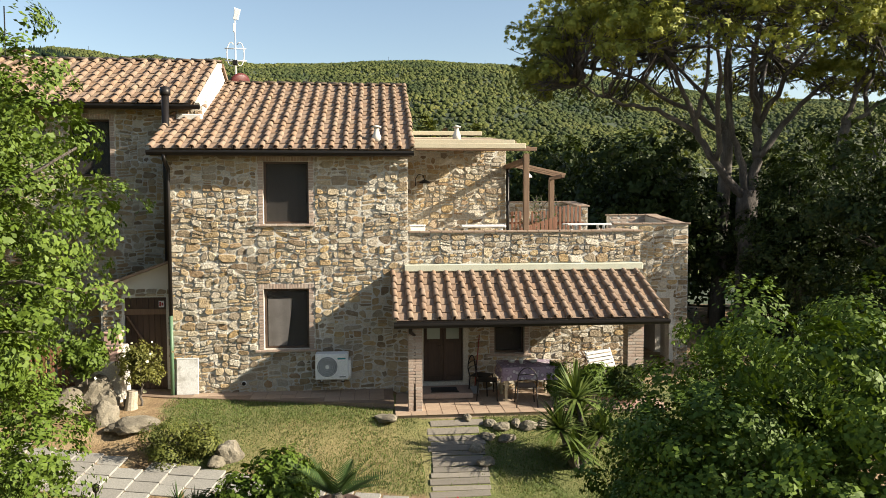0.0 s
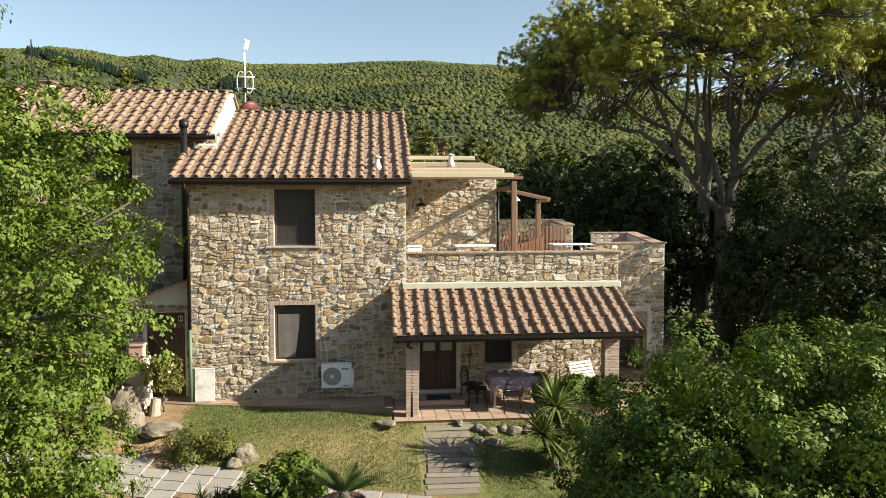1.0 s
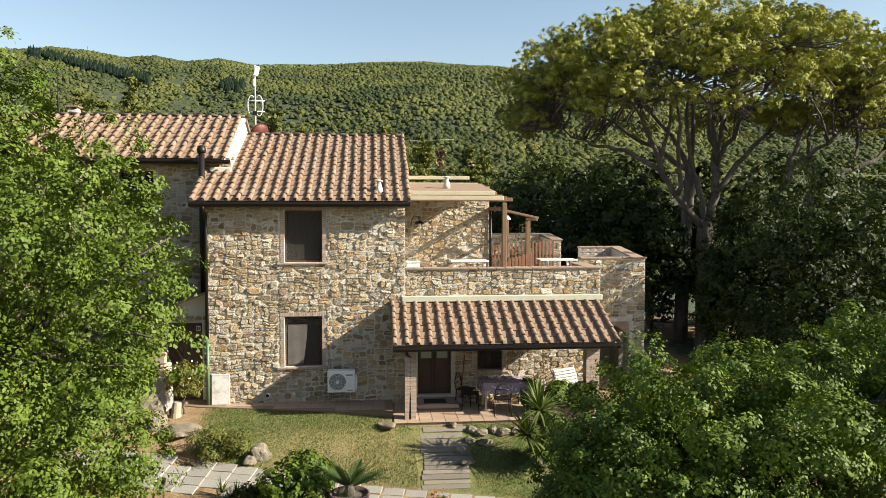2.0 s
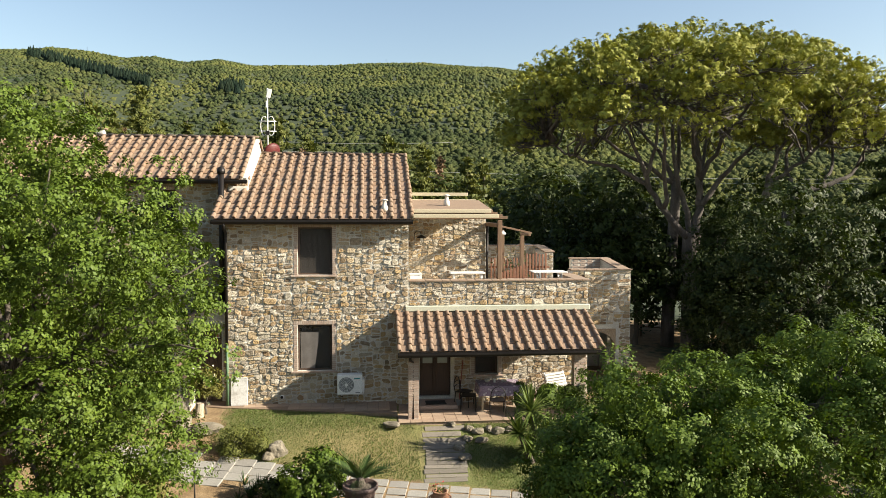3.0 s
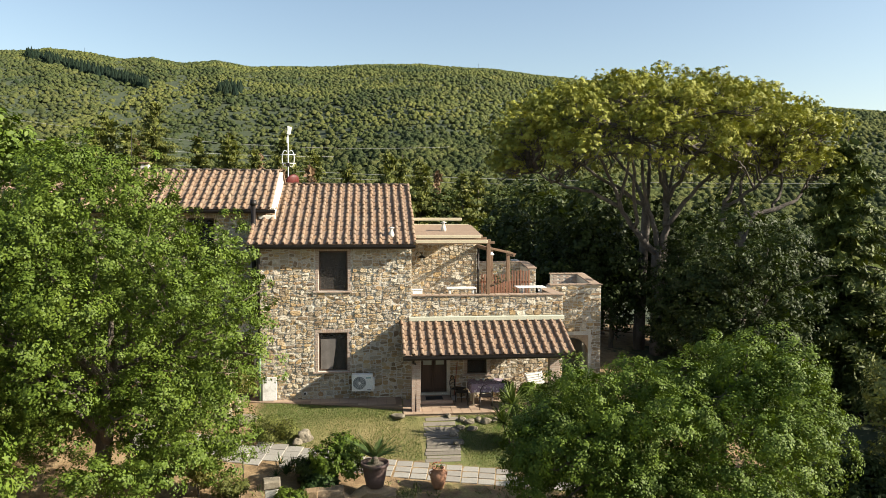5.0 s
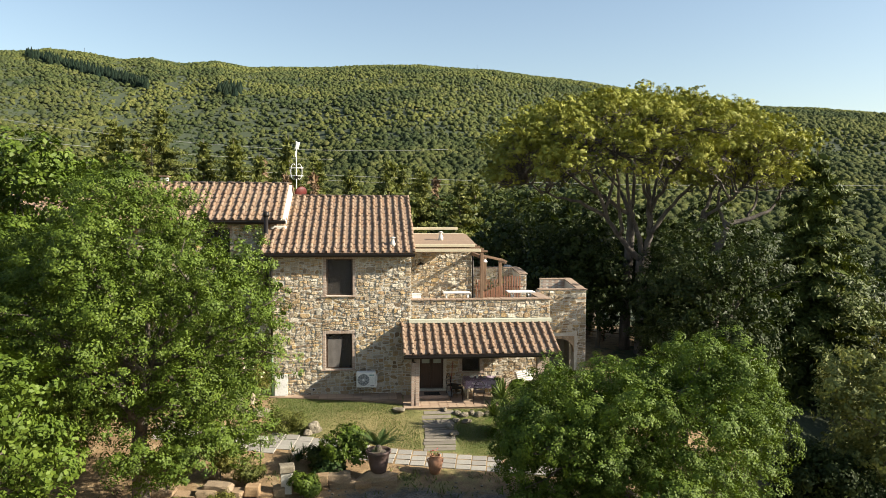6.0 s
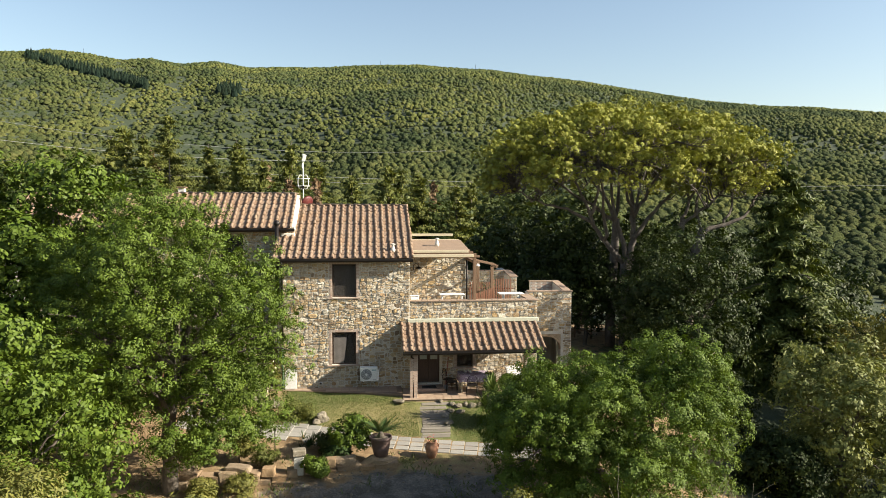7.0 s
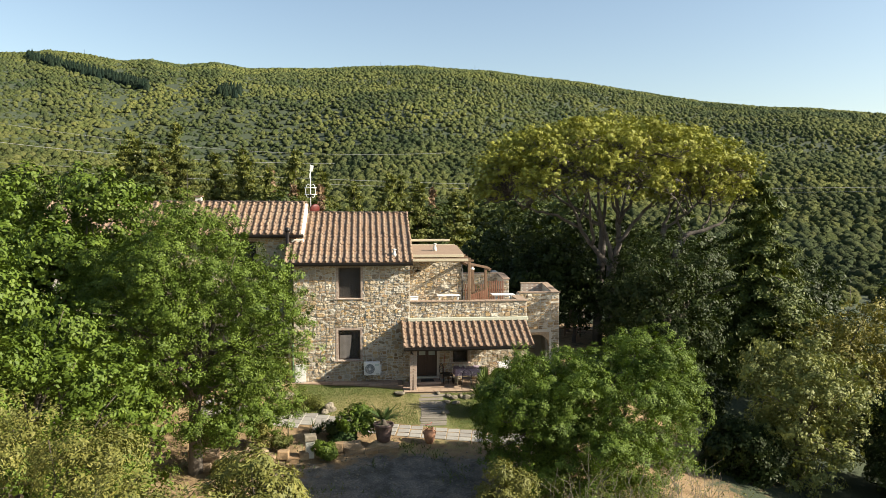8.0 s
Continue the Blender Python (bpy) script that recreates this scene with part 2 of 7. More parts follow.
PINE_LEAF = leaf_material("pine_needles", [(0.212, 0.227, 0.038), (0.251, 0.263, 0.044), (0.286, 0.292, 0.050)], 0.14)
FIR_LEAF = leaf_material("fir_needles", [(0.049, 0.069, 0.016), (0.073, 0.096, 0.018), (0.108, 0.128, 0.025)], 0.12)
GREY_FIR_LEAF = leaf_material("olive_conifer_needles", [(0.072, 0.088, 0.020), (0.107, 0.122, 0.026), (0.154, 0.159, 0.039)], 0.3)
BROWN_LEAF = leaf_material("dry_brown_twigs", [(0.145, 0.090, 0.055), (0.200, 0.136, 0.081)], 0.1)
# distance haze is painted into these paler, bluer greens
HAZED_WOODS_LEAF = woods_material("hill_woods", [(0.052, 0.069, 0.028), (0.074, 0.090, 0.034), (0.092, 0.106, 0.040), (0.062, 0.080, 0.032), (0.102, 0.110, 0.046), (0.068, 0.083, 0.032)], 0.0, 0.9)
DARK_WOODS = woods_material("dark_plantation", [(0.009, 0.019, 0.014), (0.014, 0.026, 0.019), (0.020, 0.031, 0.020)])
BUSH_LEAF = leaf_material("bush_leaf", [(0.032, 0.048, 0.010), (0.048, 0.067, 0.014), (0.069, 0.082, 0.020)], 0.3)
YELLOW_LEAF = leaf_material("yellowish_leaf", [(0.109, 0.116, 0.027), (0.150, 0.143, 0.035)], 0.3)
YUCCA_LEAF = leaf_material("yucca_blade", [(0.065, 0.101, 0.022), (0.101, 0.145, 0.032), (0.145, 0.181, 0.051)], 0.25)
CYCAD_LEAF = leaf_material("cycad_frond", [(0.029, 0.056, 0.013), (0.043, 0.074, 0.017)], 0.2)
GRASS_BLADE = leaf_material("grass_blade", [(0.095, 0.126, 0.029), (0.077, 0.133, 0.026), (0.130, 0.142, 0.045), (0.166, 0.162, 0.064)], 0.3)
FLOWER = leaf_material("white_flower", [(0.800, 0.780, 0.660), (0.750, 0.720, 0.550)], 0.3)

# ---------------------------------------------------------------- ground
FRONT = [(-4500, -250), (-400, -60), (-120, -22), (-60, -9), (-34, -4.2), (-22, -2.9), (-12, -1.85), (-8, -1.45), (-5.6, -1.15), (-4.3, -0.88), (-2.4, -0.38), (-1.95, -0.1), (-1.0, 0.04), (0, 0.08), (14, 0.0), (30, -2.0), (90, -6), (200, -6), (9000, -6)]
RIDGE = [(-60, 10.52), (-25.1, 10.52), (-23.8, 10.66), (-22.1, 10.99), (-20.7, 10.94), (-19.6, 10.89), (-17.8, 10.66), (-15.6, 10.92), (-13.6, 10.66), (-11.2, 11.01), (-8.8, 10.7), (-6.3, 10.86), (-3.7, 10.92), (-0.3, 11.18), (4.1, 11.33), (6.8, 11.13), (9.9, 10.91), (13.4, 10.3), (17.7, 9.68), (21.9, 8.99), (25.9, 8.19), (29.8, 7.59), (32.7, 7.34), (37.4, 6.66), (60, 6.0600000000000005)]


def curve_at(table, x):
    return float(np.interp(x, [a for a, _ in table], [b for _, b in table]))


EYE0 = Vector((-2.4, -33.5, 7.9))


def ground_z(x, y):
    base = curve_at(FRONT, y)
    if x > 7.5:
        fall = min(x - 7.5, 60)
        base -= 0.16 * fall * max(0.0, min(1.0, (12 - y) / 10)) + 0.12 * max(0.0, fall - 12) * max(0.0, min(1.0, (y - 2) / 10)) * max(0.0, min(1.0, (90 - y) / 40))
    dx, dy = x - EYE0.x, y - EYE0.y
    r = math.hypot(dx, dy)
    if r > 150:
        az = math.degrees(math.atan2(dx, dy))
        if abs(az) < 100:
            top = EYE0.z + 900 * math.tan(radians(curve_at(RIDGE, az)))
            fade = max(0.0, min(1.0, (100 - abs(az)) / 40))
            k = min(1.0, (r - 150) / 750)
            s = k * k * (3 - 2 * k) * 0.45 + k * 0.55
            if r > 900:
                s = max(0.0, 1.0 - ((r - 900) / 900) ** 2 * 0.6)
            lump = 4 * k * (1 - k) ** 1.7 * (26 * noise.noise(Vector((x / 150, y / 260, 3.1))) + 5 * noise.noise(Vector((x / 60, y / 100, 7.7))))
            base += fade * (s * (top + 1.5) + lump)
    return base


def soft(v, lo, hi, w):
    return max(0.0, min(1.0, (v - lo) / w + 0.5)) * max(0.0, min(1.0, (hi - v) / w + 0.5))


def paver_line(x):
    """The upper edge of the paved garden path."""
    return curve_at([(-12, -1.2), (-6.6, -2.5), (-4.9, -2.96), (-3.9, -3.25), (-1.25, -4.03), (1.36, -4.58), (6, -5.6)], x)


def lawn_at(x, y):
    return max(soft(x, -5.6, 7.0, 1.0) * soft(y, paver_line(x), -0.2, 0.5), 0.75 * soft(x, -1.5, 5.0, 1.0) * soft(y, -7.3, -5.2, 0.8) * (0.55 + noise.noise(Vector((x * 1.3, y * 1.3, 2.0)))))


def gravel_at(x, y):
    return soft(x + 2.2 * noise.noise(Vector((x * 0.35, y * 0.35, 9.0))), -5.0, 3.5, 2.6) * soft(y, -30, -6.9 + 0.9 * noise.noise(Vector((x * 0.8, y * 0.8, 5.0))), 1.6)


def ground():
    near_x = list(np.arange(-26, 26.1, 0.4))
    near_y = list(np.arange(-30, 14.1, 0.3))
    far = [28, 31, 35, 40, 50, 65, 85] + list(range(110, 970, 22)) + [ 1050, 1200, 1500, 2000, 3000, 4500]
    xs = [-v for v in reversed(far)] + near_x + far
    ys = [-v - 4 for v in reversed(far)] + near_y + [16, 18, 21, 24] + far
    verts = [(x, y, ground_z(x, y) + (0.03 * noise.noise(Vector((x, y, 0))) if abs(x) < 30 and -40 < y < 30 else 0) - (0.22 if -0.7 < x < 5.1 and -1.7 < y < 2 else 0)) for y in ys for x in xs]
    w = len(xs)
    faces = [(j * w + i, j * w + i + 1, (j + 1) * w + i + 1, (j + 1) * w + i) for j in range(len(ys) - 1) for i in range(w - 1)]
    ob = tagged(make("ground", verts, faces, GROUND, smooth=True), "dry grassy ground sloping down from the farmhouse", "ground", kind="structure")
    for key, f in (("lawn", lawn_at), ("gravel", gravel_at), ("dry", lambda x, y: max(0.75 * soft(x, -3.6, -0.2, 1.6) * soft(y, -4.2, -2.0, 1.4), 0.6 * soft(y, -8, -5.2, 1.0))), ("far", lambda x, y: max(0.0, min(2.0, (math.hypot(x, y) - 24) / 10), min(1.0, (x + 2.5 * noise.noise(Vector((x * 0.3, y * 0.3, 4.0))) - 9.0) / 4.0) if y < 10 else 0.0))):
        ob.data.attributes.new(key, "FLOAT", "POINT").data.foreach_set("value", [f(v[0], v[1]) for v in verts])


ground()

# ---------------------------------------------------------------- farmhouse
house = thing("farmhouse", (-3.0, 2.0, 0.0), "two-storey rubble stone farmhouse with terracotta tile roofs", "house")


def wall_sheet(name, origin, u, n, u1, v1, holes, thick, material, parent, label="", top=None):
    """A wall in the plane of origin and u, n pointing out; it grows inwards. holes: (u0, u1, v0, v1). top: height at each end of u for a sloping top."""
    origin, u, n = Vector(origin), Vector(u).normalized(), Vector(n).normalized()
    us = sorted({0.0, u1, *[h[0] for h in holes], *[h[1] for h in holes]})
    vs = sorted({0.0, v1, *[h[2] for h in holes], *[h[3] for h in holes]})
    solid = {}
    for i in range(len(us) - 1):
        for j in range(len(vs) - 1):
            a, b = (us[i] + us[i + 1]) / 2, (vs[j] + vs[j + 1]) / 2
            solid[i, j] = not any(h[0] < a < h[1] and h[2] < b < h[3] for h in holes)
    verts, faces, index = [], [], {}

    def vert(i, j, back):
        key = (i, j, back)
        if key not in index:
            index[key] = len(verts)
            z = vs[j]
            if top and j == len(vs) - 1:
                z = top(us[i])
            verts.append(origin + u * us[i] + Vector((0, 0, z)) - n * (thick if back else 0))
        return index[key]

    for (i, j), s in solid.items():
        if not s:
            continue
        faces.append((vert(i, j, 0), vert(i + 1, j, 0), vert(i + 1, j + 1, 0), vert(i, j + 1, 0)))
        faces.append((vert(i, j, 1), vert(i, j + 1, 1), vert(i + 1, j + 1, 1), vert(i + 1, j, 1)))
        for di, dj, p, q in ((-1, 0, (i, j), (i, j + 1)), (1, 0, (i + 1, j + 1), (i + 1, j)), (0, -1, (i + 1, j), (i, j)), (0, 1, (i, j + 1), (i + 1, j + 1))):
            if not solid.get((i + di, j + dj), False):
                faces.append((vert(*p, 0), vert(*q, 0), vert(*q, 1), vert(*p, 1)))
    return make(name, verts, faces, material, parent, label)


# main block, annexe to its west, terrace to its east
MX0, MX1, MZ = -5.78, -0.37, 5.62
win_up = (-3.66 - MX0, -2.64 - MX0, 3.95, 5.37)
win_low = (-3.68 - MX0, -2.66 - MX0, 1.07, 2.46)
wall_main = wall_sheet("wall", (MX0, 0, -0.6), (1, 0, 0), (0, -1, 0), MX1 - MX0, MZ + 0.6, [(a, b, c + 0.6, d + 0.6) for a, b, c, d in (win_up, win_low)], 0.45, MORTAR, house, "rubble stone wall in pale lime mortar")
ROOF_A, ROOF_B = (-0.34, 5.60), (4.45, 7.85)      # eave and ridge of the main roof: y, z


def gable(name, x0, x1, y0, y1, z_eave, yr, zr, material):
    """Side wall between x0 and x1 with its gable."""
    sect = [(y0, -0.6), (y1, -0.6), (y1, z_eave), (yr, zr), (y0, z_eave)]
    verts = [(x, y, z) for x in (x0, x1) for y, z in sect]
    n = len(sect)
    faces = [tuple(range(n)), tuple(reversed(range(n, 2 * n)))] + [(i, i + n, (i + 1) % n + n, (i + 1) % n) for i in range(n)]
    return make(name, verts, faces, material, house)


gable("wall", MX1 - 0.45, MX1, 0.452, 8.9, MZ, 4.45, 7.7, MORTAR)
gable("wall", MX0, MX0 + 0.45, 0.452, 8.9, MZ, 4.45, 7.7, MORTAR)
wall_sheet("wall", (MX1, 8.9, -0.6), (-1, 0, 0), (0, 1, 0), MX1 - MX0, MZ + 0.6, [], 0.45, MORTAR, house)
# upper annexe
UX0, UX1, UY, UZ = -17.5, -5.36, 1.75, 6.85
uwin = (-8.57 - UX0, -7.59 - UX0, 5.12, 6.51)
wall_upper = wall_sheet("wall", (UX0, UY, -0.6), (1, 0, 0), (0, -1, 0), UX1 - UX0, UZ + 0.6, [(uwin[0], uwin[1], uwin[2] + 0.6, uwin[3] + 0.6)], 0.45, MORTAR, house, "rubble stone wall in pale lime mortar")
gable("wall", UX1 - 0.4, UX1, UY + 0.452, 6.5, UZ, 4.1, 8.2, PLASTER)
gable("wall", UX0, UX0 + 0.4, UY + 0.452, 6.5, UZ, 4.1, 8.2, MORTAR)
wall_sheet("wall", (UX1, 6.95, -0.6), (-1, 0, 0), (0, 1, 0), UX1 - UX0, UZ + 0.6, [], 0.45, MORTAR, house)
# terrace block
TX1, TZ = 5.2, 3.72
pdoor = (-0.02 - MX1, 0.92 - MX1, 0.2, 2.25)
pwin = (1.66 - MX1, 2.38 - MX1, 0.85, 1.9)
wall_terrace = wall_sheet("wall", (MX1, 0.05, -0.6), (1, 0, 0), (0, -1, 0), TX1 - MX1, TZ + 0.6, [(a, b, c + 0.6, d + 0.6) for a, b, c, d in (pdoor, pwin)], 0.34, MORTAR, house, "rubble stone terrace wall under a brick coping")
wall_side = wall_sheet("wall", (TX1, 0.393, -0.6), (0, 1, 0), (1, 0, 0), 1.85, TZ + 0.6, [], 0.34, MORTAR, house)
block("terrace_floor", (MX1, TX1 - 0.342, 0.392, 8.4, 2.75, 2.95), TILE, house, "terracotta terrace floor", 0)
wall_back = wall_sheet("wall", (MX1, 2.5, 2.95), (1, 0, 0), (0, -1, 0), 2.75, 2.95, [], 0.4, MORTAR, house, "rubble stone wall behind the terrace")
wall_sheet("wall", (2.38, 2.902, 2.95), (0, 1, 0), (1, 0, 0), 4.5, 2.95, [], 0.4, MORTAR, house)
wall_far = wall_sheet("wall", (2.4, 6.2, 2.95), (1, 0, 0), (0, -1, 0), 2.8, 1.55, [], 0.3, MORTAR, house, "rubble stone parapet with brick coping")
wall_east = wall_sheet("wall", (TX1, 4.4, -0.6), (0, 1, 0), (1, 0, 0), 4.0, 4.95, [], 0.3, MORTAR, house, "", top=lambda v: 4.95 + 0.085 * min(v, 1.8))

# ---- roofs
def cover_mesh():
    """A tapered half-round cover tile, 0.43 long along +y, rounded over x."""
    seg, verts, faces = 6, [], []
    for y, r, lift in ((0.0, 0.074, 0.03), (0.43, 0.058, 0.0)):
        for rr in (r, r - 0.016):
            for k in range(seg + 1):
                a = math.pi * k / seg
                verts.append((rr * math.cos(a), y, lift + rr * 0.95 * math.sin(a)))
    n = seg + 1
    for k in range(seg):
        faces.append((k, k + 1, 2 * n + k + 1, 2 * n + k))
        faces.append((n + k, n + k + 1, k + 1, k))
    return verts, faces


def pan_mesh(w):
    """A flat pan tile with raised edges, 0.43 long along +y."""
    verts, faces = [], []
    for y, lift in ((0.0, 0.022), (0.43, 0.0)):
        for x, z in ((-w / 2, 0.035), (-w / 2 + 0.02, 0.012), (w / 2 - 0.02, 0.012), (w / 2, 0.035), (w / 2, 0.0), (-w / 2, 0.0)):
            verts.append((x, y, z + lift))
    for k in range(5):
        faces.append((k, k + 1, 6 + k + 1, 6 + k))
    faces.append((0, 5, 4, 3, 2, 1))
    return verts, faces


def shared(name, got, material, smooth=True):
    me = bpy.data.meshes.new(name)
    me.from_pydata(got[0], [], got[1])
    me.materials.append(material)
    if smooth:
        me.polygons.foreach_set("use_smooth", [True] * len(me.polygons))
    return me


COVER = shared("cover_tile", cover_mesh(), TILE)
roof_rng = random.Random(5)


def tiled_roof(parent, x0, x1, eave, ridge, courses, cols, thick=0.12, label="", both=True):
    """A pitch from the eave up to the ridge (y, z), with a deck, pan tiles and cover tiles."""
    run, rise = ridge[0] - eave[0], ridge[1] - eave[1]
    slope = math.atan2(rise, run)
    length = math.hypot(run, rise)
    sgn = 1 if run > 0 else -1
    deck_pts = [(eave[0], eave[1]), (ridge[0], ridge[1])]
    down = -thick
    verts = [(x, y, z + dz) for x in (x0 + 0.03, x1 - 0.03) for (y, z) in deck_pts for dz in (down - 0.03, -0.03)]
    faces = [(0, 1, 3, 2), (4, 6, 7, 5), (0, 4, 5, 1), (2, 3, 7, 6), (1, 5, 7, 3), (0, 2, 6, 4)]
    deck = make("roof", verts, faces, TILE, parent, label)
    pitch_x = (x1 - x0) / cols
    step = length / courses
    PAN = shared("pan_tile", pan_mesh(pitch_x * 0.94), TILE, False)
    tilt = Matrix.Rotation(math.atan2(rise, abs(run)), 4, "X") if sgn > 0 else Matrix.Rotation(math.pi, 4, "Z") @ Matrix.Rotation(math.atan2(rise, abs(run)), 4, "X")
    long = step / 0.36
    for c in range(courses):
        for k in range(cols + 1):
            s = c * step
            y, z = eave[0] + sgn * s * math.cos(math.atan2(rise, abs(run))), eave[1] + s * math.sin(math.atan2(rise, abs(run)))
            j = lambda a: roof_rng.uniform(-a, a)
            if k < cols:
                ob = new("pan_tile", PAN)
                ob.matrix_basis = Matrix.Translation((x0 + (k + 0.5) * pitch_x + j(0.006), y + j(0.012), z + j(0.004))) @ tilt @ Matrix.Rotation(j(0.02), 4, "Z") @ Matrix.Diagonal((1, long, 1, 1))
                ob.parent = deck
            ob = new("cover_tile", COVER)
            xx = x0 + k * pitch_x
            ob.matrix_basis = Matrix.Translation((xx + j(0.01), y + j(0.018) - 0.01 * sgn, z + 0.022 + j(0.006))) @ tilt @ Matrix.Rotation(j(0.045), 4, "Z") @ Matrix.Diagonal((1 + j(0.05), long, 1 + j(0.06), 1))
            ob.parent = deck
    return deck


def ridge_row(parent, x0, x1, y, z, n, label=""):
    step = (x1 - x0) / n
    for k in range(n):
        ob = new("ridge_tile", COVER)
        j = lambda a: roof_rng.uniform(-a, a)
        ob.matrix_basis = Matrix.Translation((x0 + k * step, y + j(0.01), z + j(0.008))) @ Matrix.Rotation(-math.pi / 2 + j(0.03), 4, "Z") @ Matrix.Diagonal((1.35, step / 0.38, 1.0, 1))
        ob.parent = parent


def plain_pitch(parent, x0, x1, eave, ridge, thick=0.12):
    verts = [(x, y, z + dz) for x in (x0, x1) for (y, z) in (eave, ridge) for dz in (-thick, 0)]
    faces = [(0, 1, 3, 2), (4, 6, 7, 5), (0, 4, 5, 1), (2, 3, 7, 6), (1, 5, 7, 3), (0, 2, 6, 4)]
    return make("roof", verts, faces, TILE, parent)


main_roof = tiled_roof(house, -6.05, -0.27, ROOF_A, ROOF_B, 15, 19, label="terracotta pan and cover tile roof")
ridge_row(main_roof, -5.3, -0.27, ROOF_B[0], ROOF_B[1] + 0.02, 14)
plain_pitch(house, -5.5, -0.27, (9.25, 5.6), (4.452, 7.83))
upper_roof = tiled_roof(house, -17.7, -5.52, (1.33, 6.83), (4.1, 8.38), 9, 39, label="terracotta pan and cover tile roof")
ridge_row(upper_roof, -17.7, -5.4, 4.1, 8.4, 32)
plain_pitch(house, -17.7, -5.3, (6.95, 6.8), (4.102, 8.36))
porch_roof = tiled_roof(house, -0.72, 5.05, (-1.95, 1.95), (0.03, 2.80), 7, 19, 0.08, label="terracotta tile porch roof")

# gutters and pipes
def gutter(x0, x1, y, z, parent, r=0.065):
    verts, faces = [], []
    prof = [(-r, r * 0.6), (-r, 0), (-r * 0.6, -r * 0.75), (0, -r), (r * 0.6, -r * 0.75), (r, 0), (r, r * 0.9)]
    for x in (x0, x1):
        verts += [(x, y + a, z + b) for a, b in prof] + [(x, y + a * 0.85, z + b * 0.85 + 0.01) for a, b in reversed(prof)]
    n = 14
    faces = [(k, (k + 1) % n, n + (k + 1) % n, n + k) for k in range(n)] + [tuple(range(n)), tuple(reversed(range(n, 2 * n)))]
    return make("gutter", verts, faces, DARK_METAL, parent, "dark metal roof gutter")


gutter(-6.08, -0.25, -0.40, 5.53, house)
gutter(-17.7, -5.32, 1.26, 6.76, house)
gutter(-0.76, 5.08, -2.02, 1.88, house)


def pipe(name, pts, r, material, parent, label="", seg=10):
    return Pile().add(tube(pts, [r] * len(pts), seg)).done(name, material, parent, label, True)


pipe("downpipe", [(-5.72, -0.40, 5.5), (-5.72, -0.38, 5.38), (-5.72, -0.08, 5.2), (-5.72, -0.09, 5.05), (-5.72, -0.09, 1.9)], 0.045, DARK_METAL, house, "dark metal downpipe")
GREEN_PIPE = surface("green_pipe", [(0.072, 0.136, 0.072), (0.101, 0.176, 0.094)], 4, 50, 0.5, 0.1, 0.002)
pipe("downpipe", [(-5.72, -0.09, 1.9), (-5.72, -0.09, 0.1)], 0.042, GREEN_PIPE, house, "green lower end of the downpipe")
pipe("downpipe", [(-0.42, -1.98, 1.86), (-0.42, -1.9, 1.72), (-0.32, -1.60, 1.6), (-0.32, -1.62, 0.0)], 0.04, DARK_METAL, house, "dark metal downpipe on the porch column")
pipe("flue", [(-6.05, 1.02, 2.6), (-6.05, 1.02, 7.0)], 0.085, DARK_METAL, house, "black metal flue pipe", 14)
Pile().add(lathe([(0.1, 6.98), (0.125, 7.0), (0.125, 7.12), (0.11, 7.13), (0.11, 7.17), (0.03, 7.2)], 16, (-6.05, 1.02, 0))).done("flue_cowl", DARK_METAL, house, "", True)

# coping, moulding
block("moulding", (MX1 - 0.1, 5.24, -0.06, 0.052, 2.82, 2.99), PALE_TRIM, house, "pale green cement moulding above the porch roof", 0.02)


def coping_row(x0, x1, y0, y1, z, along="x", h=0.045, lean=0.0):
    """A row of flat terracotta slabs laid across a wall's top."""
    base = block("coping", (x0 + 0.02, x1 - 0.02, y0 + 0.02, y1 - 0.02, z, z + h * 0.5), MORTAR, house, "flat terracotta coping", 0)
    length = (x1 - x0) if along == "x" else (y1 - y0)
    n = max(2, int(length / 0.25))
    step = length / n
    bm = bmesh.new()
    if along == "x":
        add_box(bm, -step / 2 + 0.005, step / 2 - 0.005, -(y1 - y0) / 2, (y1 - y0) / 2, 0, h, 0.006)
    else:
        add_box(bm, -(x1 - x0) / 2, (x1 - x0) / 2, -step / 2 + 0.005, step / 2 - 0.005, 0, h, 0.006)
    me = bpy.data.meshes.new("brick")
    bm.to_mesh(me)
    bm.free()
    me.materials.append(COTTO)
    for k in range(n):
        ob = new("brick", me)
        off = (k + 0.5) * step
        ob.location = (x0 + off, (y0 + y1) / 2, z + roof_rng.uniform(0.0, 0.008)) if along == "x" else ((x0 + x1) / 2, y0 + off, z + lean * off + roof_rng.uniform(0.0, 0.008))
        ob.rotation_euler = (math.atan(lean), 0, roof_rng.uniform(-0.02, 0.02))
        ob.parent = base


coping_row(MX1, TX1 + 0.05, -0.02, 0.43, TZ)
coping_row(TX1 - 0.4, TX1 + 0.05, 0.432, 2.25, TZ, "y")
coping_row(2.4, TX1, 6.15, 6.55, 4.5)
coping_row(TX1 - 0.35, TX1 + 0.05, 4.35, 6.148, 4.35, "y", lean=0.085)
